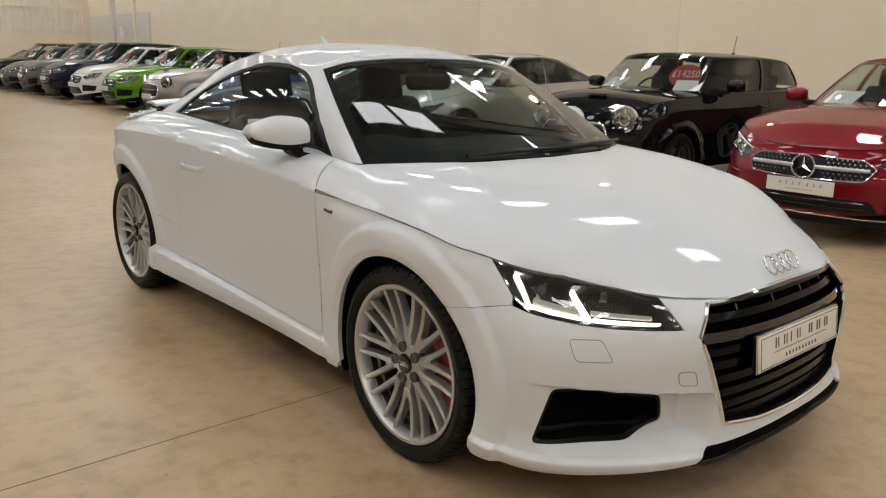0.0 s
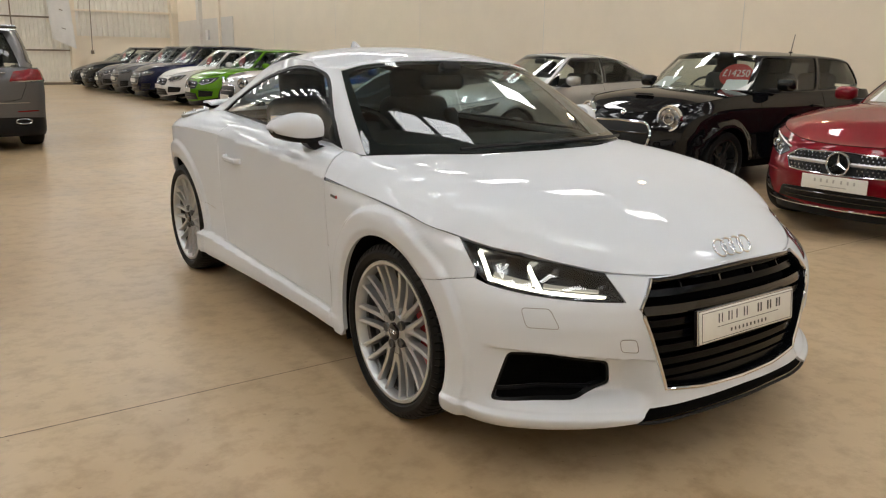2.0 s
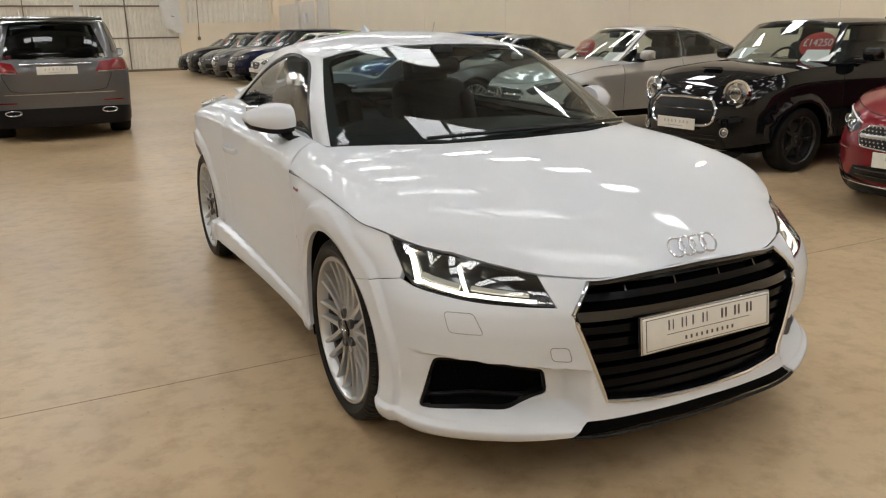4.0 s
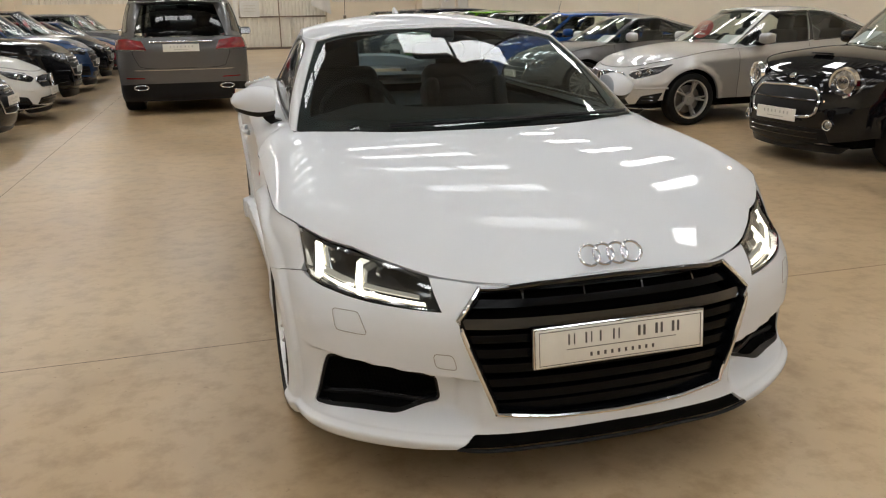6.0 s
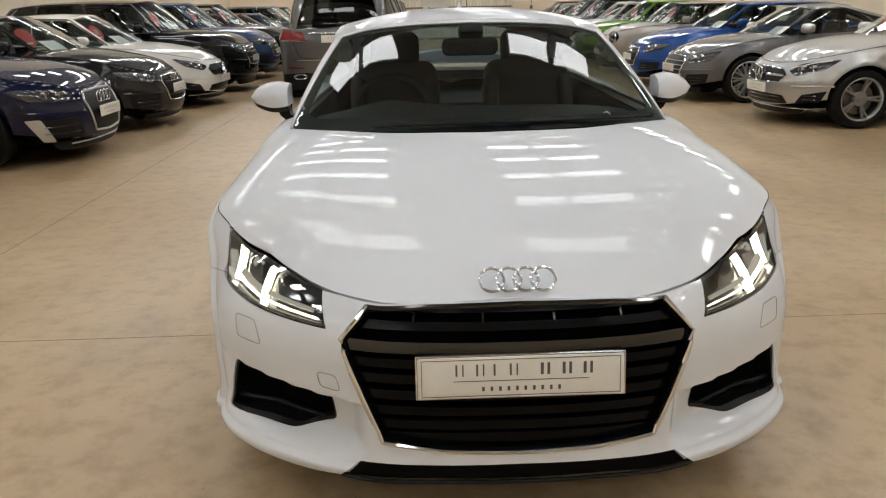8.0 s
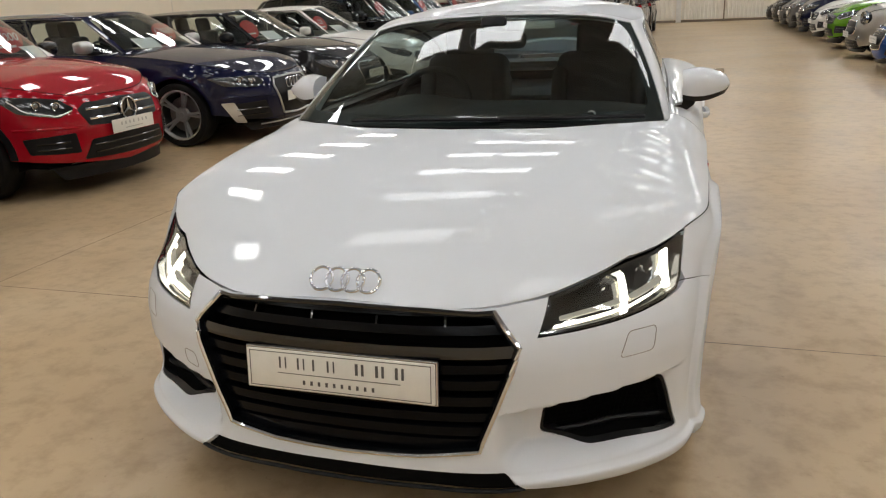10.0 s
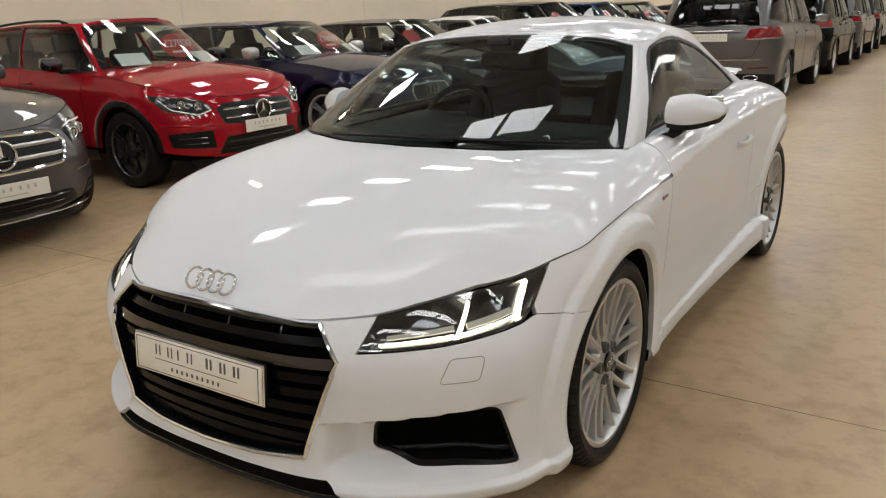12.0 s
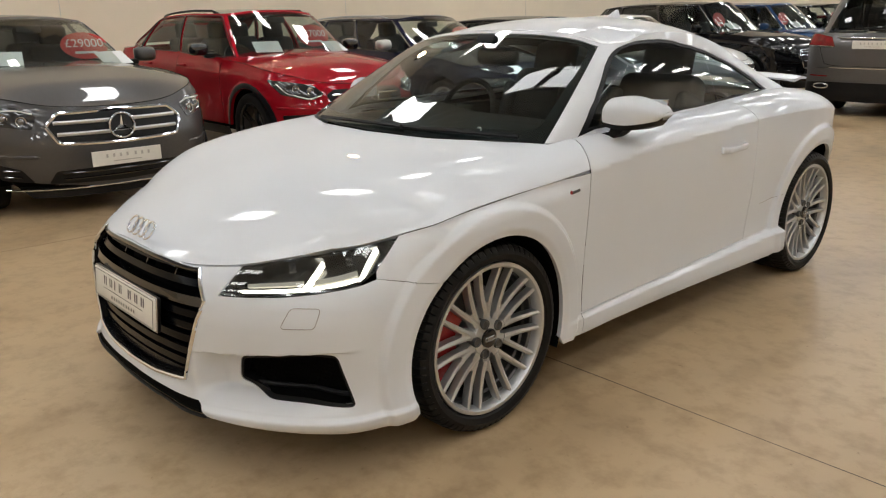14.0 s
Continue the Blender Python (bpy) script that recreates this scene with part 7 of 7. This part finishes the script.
for side in (1, -1):
    def lp(nm, out, mat, lift, fl, parent, label="", grid=0.03):
        q = sheet(coupe_skin, out, grid, lift=lift, flange=fl, edge=0.02)
        return put(nm, q if side > 0 else flip(q), mat, parent, label)
    lo = inset(dense(LAMP_OUT, 0.02), 0.002)
    head = lp("headlight", lo, M["black_gloss"], -0.05, 0.0, coupe, "slanted headlight with lit white strips")
    q = sheet(coupe_skin, lo, 0.03, lift=-0.001, flange=0.05, edge=0.02, holes=[inset(lo, 0.007)])
    put("lamp_rim", q if side > 0 else flip(q), M["black_gloss"], head)
    for r_ in ((0.12, 0.08, 0.10, 0.84, 0.0052, 0.0066), (0.50, 0.07, 0.49, 0.90, 0.0048, 0.0064), (0.13, 0.74, 0.47, 0.75, 0.0019, 0.0019), (0.52, 0.73, 0.92, 0.72, 0.0018, 0.0014)):
        lp("light_strip", ribbon(*r_), M["led"], -0.022, 0.02, head)
    for r_ in ((0.16, 0.58, 0.46, 0.58, 0.0065, 0.0065), (0.54, 0.55, 0.90, 0.53, 0.0055, 0.0040), (0.54, 0.86, 0.95, 0.86, 0.0014, 0.0012), (0.16, 0.88, 0.46, 0.90, 0.0014, 0.0014)):
        lp("light_guide", ribbon(*r_), M["led_dim"], -0.026, 0.01, head)
    for a0, a1, b0, b1 in ((0.20, 0.44, 0.14, 0.46), (0.58, 0.82, 0.16, 0.44)):
        lp("lamp_reflector", smooth_outline([lampq(a0, b0), lampq(a0 + 0.05, b1), lampq(a1, b1), lampq(a1 - 0.05, b0)], 0.015), M["lamp_dark"], -0.03, 0.02, head)
        pc = coupe_skin(np.array([lampq((a0 + a1) / 2, (b0 + b1) / 2)]))[0]
        bm = bmesh.new()
        lathe(bm, [(0.0, 0.0), (0.016, 0.001), (0.019, 0.0), (0.022, 0.004), (0.022, 0.02)], 20, pose(side * pc[0] * 0.97, pc[1] + 0.028, pc[2] - 0.004) @ pose(0, 0, 0, 0, 0, 90 - 25 * side))
        part("lamp_lens", bm, M["lamp_dark"], head)
    lp("lamp_cover", inset(lo, 0.001), M["glass_clear"], 0.0, 0.0, head, "", 0.05)


# wheels
def coupe_wheel(parent, m, side):
    r, w, rim = 0.333, 0.245, 0.262
    t = w / 2
    seg = 490
    bm = bmesh.new()
    prof = [(rim - 0.004, t * 0.80), (rim + 0.005, t * 0.90), (rim + 0.016, t * 1.0), (rim + 0.035, t * 1.05), (r - 0.024, t * 1.02), (r - 0.009, t * 0.94), (r - 0.003, t * 0.82), (r, t * 0.62), (r, t * 0.42), (r - 0.007, t * 0.40), (r - 0.007, t * 0.33), (r, t * 0.31),
            (r, -t * 0.31), (r - 0.007, -t * 0.33), (r - 0.007, -t * 0.40), (r, -t * 0.42), (r, -t * 0.62), (r - 0.003, -t * 0.82), (r - 0.009, -t * 0.94), (r - 0.024, -t * 1.02), (rim + 0.03, -t), (rim, -t * 0.8)]
    vs = lathe(bm, prof, seg)
    for j in (4, 5, 6, 7, 8, 17, 18, 19, 20):
        for k in range(seg):
            if k % 7 == 0:
                v = vs[j * seg + k]
                f = 1 - (0.003 if j in (4, 20) else 0.010) / r
                v.co.y, v.co.z = v.co.y * f, v.co.z * f
    tyre = part("wheel", bm, M["rubber"], parent, "low-profile tyre on a silver multi-spoke rim", angle=24)
    tyre.matrix_basis = m
    bm = bmesh.new()
    lathe(bm, [(rim - 0.004, t * 0.80), (rim + 0.006, t * 0.88), (rim + 0.004, t * 0.97), (rim - 0.008, t * 0.97), (rim - 0.014, t * 0.88), (rim - 0.018, t * 0.66)], 98)
    part("rim", bm, M["alloy"], tyre)
    # barrel of the rim, its shade put into a darker alloy colour
    bm = bmesh.new()
    lathe(bm, [(rim - 0.018, t * 0.66), (rim - 0.024, t * 0.60), (rim - 0.025, t * 0.40), (rim - 0.032, t * 0.34), (rim - 0.034, -t * 0.1), (rim - 0.036, -t * 0.85)], 98)
    part("rim_barrel", bm, M["barrel"], tyre)
    bm = bmesh.new()
    lathe(bm, [(0.034, t * 0.80), (0.038, t * 0.80), (0.062, t * 0.76), (0.070, t * 0.66), (0.075, t * 0.2)], 60)
    part("hub", bm, M["alloy"], tyre)
    for k in range(10):
        bm = bmesh.new()
        a = radians(36 * k + 18)
        n = 7

        def row(rad, ang, half, x, depth):
            c_, s_ = math.cos(ang), math.sin(ang)
            out = []
            for e, dx in ((-1, -depth), (-0.75, -0.004), (0, 0.0), (0.75, -0.004), (1, -depth)):
                out.append(bm.verts.new((x + dx, rad * c_ - e * half * s_, rad * s_ + e * half * c_)))
            return out
        for arm in (-1, 0, 1):
            rows = []
            for i in range(n):
                q = i / (n - 1)
                if arm:
                    rad = 0.088 + (rim - 0.010 - 0.088) * q
                    ang = a + arm * math.atan2(0.0050 + 0.0455 * q, rad)
                    half = 0.0128 - 0.0030 * q
                else:
                    rad = 0.050 + 0.075 * q
                    ang, half = a, 0.0200 + 0.002 * q
                k_ = (rad - 0.05) / (rim - 0.06)
                off = t * (0.80 - 0.05 * math.sin(math.pi * k_) + 0.12 * k_ * k_) - (0.0 if arm else 0.004)
                rows.append(row(rad, ang, half, off, 0.030))
            for ra, rb in zip(rows, rows[1:]):
                for i in range(4):
                    bm.faces.new((ra[i], ra[i + 1], rb[i + 1], rb[i]))
                bm.faces.new((ra[4], ra[0], rb[0], rb[4]))
            bm.faces.new(rows[0])
            bm.faces.new(rows[-1])
        part("spoke", bm, M["alloy"], tyre, angle=28)
    for k in range(5):
        a = radians(72 * k + 36)
        bm = bmesh.new()
        lathe(bm, [(0.0, t * 0.77), (0.011, t * 0.77), (0.0125, t * 0.80), (0.0165, t * 0.815), (0.018, t * 0.79), (0.018, t * 0.5)], 14)
        bmesh.ops.translate(bm, vec=(0.004, 0.056 * math.cos(a), 0.056 * math.sin(a)), verts=bm.verts[:])
        part("wheel_bolt", bm, M["bolt"], tyre)
    bm = bmesh.new()
    lathe(bm, [(0.0, t * 0.875), (0.028, t * 0.87), (0.033, t * 0.85), (0.034, t * 0.75)], 32)
    part("hub_cap", bm, M["black_gloss"], tyre)
    bm = bmesh.new()
    rings(bm, 0.0075, pose(t * 0.878, 0, 0, 0, 0, 90), 0.0013)
    part("cap_emblem", bm, M["chrome"], tyre)
    # disc in the same darkened alloy, for the shade behind the spokes
    bm = bmesh.new()
    lathe(bm, [(0.06, t * 0.20), (0.07, t * 0.08), (0.165, t * 0.08), (0.165, -t * 0.12), (0.06, -t * 0.12)], 48)
    part("brake_disc", bm, M["barrel"], tyre)
    # added black disc that stands in for the shade deep behind the spokes
    bm = bmesh.new()
    lathe(bm, [(0.02, -t * 0.13), (rim - 0.024, -t * 0.13)], 40)
    part("inner_shield", bm, M["void"], tyre)
    return tyre


def caliper(parent, x, y, z, side, back, mat):
    bm = bmesh.new()
    n = 8
    rows = []
    for i in range(n + 1):
        a = radians((-44 + 88 * i / n) + (180 if back < 0 else 0))
        rows.append([bm.verts.new((x + side * dx, y + rr * math.cos(a), z + rr * math.sin(a))) for dx, rr in ((0.045, 0.100), (0.058, 0.115), (0.058, 0.195), (0.045, 0.212), (-0.04, 0.212), (-0.04, 0.1))])
    for a, b in zip(rows, rows[1:]):
        for i in range(6):
            bm.faces.new((a[i], a[(i + 1) % 6], b[(i + 1) % 6], b[i]))
    bm.faces.new(rows[0])
    bm.faces.new(rows[-1])
    return part("brake_caliper", bm, mat, parent, "red brake caliper" if mat is M["red"] else "")


for side in (1, -1):
    for y, xc in ((0.0, 0.748), (2.505, 0.738)):
        coupe_wheel(coupe, pose(side * xc, y, 0.333, 0, 0, 0 if side > 0 else 180), side)
    caliper(coupe, side * 0.745, 0.0, 0.333, side, -1, M["red"])
    caliper(coupe, side * 0.725, 2.505, 0.333, side, -1, M["steel"])
    for yc, zr, r in ARCH:
        bm = bmesh.new()
        nn = 24
        rg = [[bm.verts.new((side * xx, yc + (r + 0.012) * math.cos(math.pi * (1.12 - 1.24 * i / nn)), zr + (r + 0.012) * math.sin(math.pi * (1.12 - 1.24 * i / nn)))) for i in range(nn + 1)] for xx in (0.45, 0.862 if yc < 1 else 0.79)]
        for i in range(nn):
            bm.faces.new((rg[0][i], rg[0][i + 1], rg[1][i + 1], rg[1][i]))
        bm.faces.new(rg[0])
        part("wheel_housing", bm, M["void"], coupe)
bm = bmesh.new()
box(bm, (1.36, 1.55, 0.12), pose(0, 1.24, 0.26), 0.03, 1)
part("underbody", bm, M["void"], coupe)
bm = bmesh.new()
box(bm, (0.9, 3.7, 0.3), pose(0, 1.15, 0.36), 0.05, 1)
part("floor_pan", bm, M["void"], coupe)

# door mirrors, handles, wipers, aerial
for side in (1, -1):
    bm = bmesh.new()
    rows = []
    xs_ = np.linspace(0, 1, 13)
    for q in xs_:
        x = 0.782 + 0.176 * q
        hgt = 0.124 * (0.80 + 0.2 * math.sin(math.pi * min(1, q * 1.2)) - 0.28 * q * q) * (1 - 0.75 * max(0, (q - 0.86) / 0.14) ** 2)
        yf, yb = 0.675 + 0.125 * q ** 1.6, 0.815 + 0.065 * q
        zc_ = 1.028 - 0.008 * q
        top = [(yb, 0.42), (yb - 0.03, 0.50), (yf + 0.065, 0.50), (yf + 0.028, 0.38), (yf + 0.008, 0.20), (yf, 0.0), (yf + 0.001, -0.2), (yf + 0.006, -0.36), (yf + 0.02, -0.38), (yb, -0.38)]
        rows.append([bm.verts.new((side * x, y, zc_ + hgt * k)) for y, k in top])
    for a, b in zip(rows, rows[1:]):
        for i in range(9):
            bm.faces.new((a[i], a[i + 1], b[i + 1], b[i]))
    bm.faces.new(rows[0])
    bm.faces.new(rows[-1])
    mir = part("door_mirror", bm, WHITE, coupe, "white door mirror with a black lower edge", angle=38)
    bm = bmesh.new()
    lo = []
    for q in xs_:
        x = 0.784 + 0.170 * q
        yf, yb = 0.682 + 0.125 * q ** 1.6, 0.811 + 0.063 * q
        zt_ = 1.028 - 0.008 * q - 0.124 * 0.42 * (0.80 + 0.2 * math.sin(math.pi * min(1, q * 1.2)) - 0.28 * q * q) * (1 - 0.75 * max(0, (q - 0.86) / 0.14) ** 2)
        lo.append([bm.verts.new((side * x, y, zt_ + dz)) for y, dz in ((yf + 0.004, 0.008), (yf + 0.016, -0.014), (yb - 0.02, -0.022 + 0.006 * q), (yb, 0.008))])
    for a, b in zip(lo, lo[1:]):
        for i in range(3):
            bm.faces.new((a[i], a[i + 1], b[i + 1], b[i]))
    part("mirror_base", bm, M["black"], mir)
    bm = bmesh.new()
    a0 = [(0.792, 0.735, 0.985), (0.848, 0.750, 0.985), (0.848, 0.815, 0.985), (0.792, 0.805, 0.985)]
    a1 = [(0.782, 0.725, 0.950), (0.826, 0.735, 0.945), (0.826, 0.800, 0.945), (0.782, 0.795, 0.950)]
    a2 = [(0.720, 0.710, 0.935), (0.780, 0.720, 0.912), (0.780, 0.785, 0.912), (0.720, 0.790, 0.935)]
    rr = [[bm.verts.new((side * x, y, z)) for x, y, z in q] for q in (a0, a1, a2)]
    for a, b in zip(rr, rr[1:]):
        for i in range(4):
            bm.faces.new((a[i], a[(i + 1) % 4], b[(i + 1) % 4], b[i]))
    part("mirror_foot", bm, M["black"], mir, angle=60)
    bm = bmesh.new()
    box(bm, (0.155, 0.004, 0.085), pose(side * 0.862, 0.856, 1.028, 0, 0, side * 16), 0.0015, 1)
    part("mirror_glass", bm, M["chrome"], mir)
    p = coupe_skin(np.array([at_y(1.53, 0.80)]))[0]
    bm = bmesh.new()
    hp = [(1.455, 0.004), (1.475, 0.026), (1.52, 0.034), (1.60, 0.034), (1.64, 0.026), (1.655, 0.004)]
    hr = [[bm.verts.new((side * (p[0] + d_ + dx), y, 0.803 + 0.02 * (y - 1.53) + dz)) for dx, dz in ((0, 0.014), (0.006, 0.006), (0.006, -0.006), (0, -0.014), (-0.014, -0.010), (-0.014, 0.010))] for y, d_ in hp]
    for a, b in zip(hr, hr[1:]):
        for i in range(6):
            bm.faces.new((a[i], a[(i + 1) % 6], b[(i + 1) % 6], b[i]))
    bm.faces.new(hr[0])
    bm.faces.new(hr[-1])
    part("door_handle", bm, WHITE, coupe)
for pts in ([(-0.40, 0.215, 0.962), (-0.15, 0.195, 0.968), (0.17, 0.200, 0.968)], [(0.10, 0.205, 0.966), (0.42, 0.255, 0.966), (0.66, 0.345, 0.960)]):
    bm = bmesh.new()
    P_ = np.array(pts)
    f_ = [spline(range(3), P_[:, i]) for i in range(3)]
    tube(bm, [(float(f_[0](t)), float(f_[1](t)), float(f_[2](t))) for t in np.linspace(0, 2, 14)], 0.008, 6)
    w_ = part("wiper", bm, M["black"], coupe)
bm = bmesh.new()
tube(bm, [(0.478 + 0.013 * math.cos(a), 0.322 + 0.006 * math.sin(a), 0.968 + 0.011 * math.sin(a)) for a in np.linspace(0, 2 * math.pi, 21)[:-1]], 0.0032, 6, True)
part("wiper_ring", bm, M["paper"], coupe)
bm = bmesh.new()
box(bm, (1.30, 0.16, 0.02), pose(0, 0.25, 0.890), 0.008, 1)
part("cowl_tray", bm, M["black"], coupe)
bm = bmesh.new()
_fn = [(1.76, 1.358), (1.80, 1.388), (1.845, 1.412), (1.862, 1.412), (1.875, 1.362)]
_a = [[bm.verts.new((sx * wd, y, z)) for (y, z), wd in zip(_fn, (0.012, 0.010, 0.003, 0.003, 0.014))] for sx in (-1, 1)]
bm.faces.new(_a[0])
bm.faces.new(_a[1][::-1])
for i in range(5):
    bm.faces.new((_a[0][i], _a[0][(i + 1) % 5], _a[1][(i + 1) % 5], _a[1][i]))
part("aerial", bm, WHITE, coupe)

# inside of the cabin
bm = bmesh.new()
_d = [(0.32, 0.935), (0.55, 0.945), (0.85, 0.955), (0.95, 0.93), (0.98, 0.80), (0.96, 0.6)]
_rows = []
for x in np.linspace(-0.68, 0.68, 23):
    hump = 0.035 * math.exp(-((x + 0.36) / 0.16) ** 2)
    e = (abs(x) / 0.68) ** 4
    _rows.append([bm.verts.new((x, y + 0.16 * e * (i < 2), z - 0.03 * e + hump * (i in (2, 3)) + 0.01 * (i == 1))) for i, (y, z) in enumerate(_d)])
for a, b in zip(_rows, _rows[1:]):
    for i in range(5):
        bm.faces.new((a[i], a[i + 1], b[i + 1], b[i]))
part("dashboard", bm, M["interior"], coupe, angle=60)
bm = bmesh.new()
mw = Matrix.Translation((-0.36, 1.08, 0.90)) @ pose(0, 0, 0, -22)
tube(bm, [mw @ Vector((0.182 * math.cos(a), 0, 0.182 * math.sin(a) if math.sin(a) > -0.85 else -0.155)) for a in np.linspace(0, 2 * math.pi, 41)[:-1]], 0.015, 8, True)
box(bm, (0.34, 0.02, 0.035), mw @ pose(0, -0.01, 0), 0.008, 2)
box(bm, (0.13, 0.04, 0.12), mw @ pose(0, -0.015, -0.01), 0.02, 2)
box(bm, (0.03, 0.02, 0.15), mw @ pose(0, -0.01, -0.08), 0.008, 2)
part("steering_wheel", bm, M["interior"], coupe)
for s in (-1, 1):
    bm = bmesh.new()
    box(bm, (0.50, 0.50, 0.16), pose(s * 0.36, 1.35, 0.50), 0.06, 3)
    seat = part("seat", bm, M["interior"], coupe)
    bm = bmesh.new()
    box(bm, (0.46, 0.16, 0.58), pose(s * 0.36, 1.68, 0.82, -20), 0.07, 4)
    for e in (-1, 1):
        box(bm, (0.08, 0.2, 0.44), pose(s * 0.36 + e * 0.2, 1.64, 0.80, -20), 0.035, 3)
    part("seat_back", bm, M["interior"], seat)
    bm = bmesh.new()
    box(bm, (0.27, 0.11, 0.20), pose(s * 0.36, 1.80, 1.155, -14), 0.05, 4)
    part("headrest", bm, M["interior"], seat)
bm = bmesh.new()
box(bm, (0.25, 0.035, 0.075), pose(0.0, 0.93, 1.205, -10), 0.028, 4)
im = part("inside_mirror", bm, M["interior"], coupe)
bm = bmesh.new()
box(bm, (0.11, 0.06, 0.05), pose(0.0, 0.87, 1.275, -30), 0.015, 2)
part("mirror_stalk", bm, M["interior"], im)
bm = bmesh.new()
box(bm, (1.1, 0.9, 0.03), pose(0, 2.15, 0.86), 0.01, 1)
part("parcel_shelf", bm, M["interior"], coupe)
bm = bmesh.new()
_hl = [(x, y) for y in np.linspace(1.08, 2.0, 8) for x in np.linspace(-0.50, 0.50, 9)]
hv = [bm.verts.new((x, y, float(ROOF_C(y)) - 0.045 - 0.10 * (x / 0.5) ** 2)) for x, y in _hl]
for i in range(7):
    for j in range(8):
        bm.faces.new((hv[i * 9 + j], hv[i * 9 + j + 1], hv[(i + 1) * 9 + j + 1], hv[(i + 1) * 9 + j]))
part("roof_lining", bm, plain("dark_lining", (0.05, 0.05, 0.05), 0.9), coupe)
for s in (-1, 1):
    bm = bmesh.new()
    box(bm, (0.06, 1.5, 0.34), pose(s * 0.745, 1.28, 0.74), 0.025, 2)
    part("door_trim", bm, M["interior"], coupe)
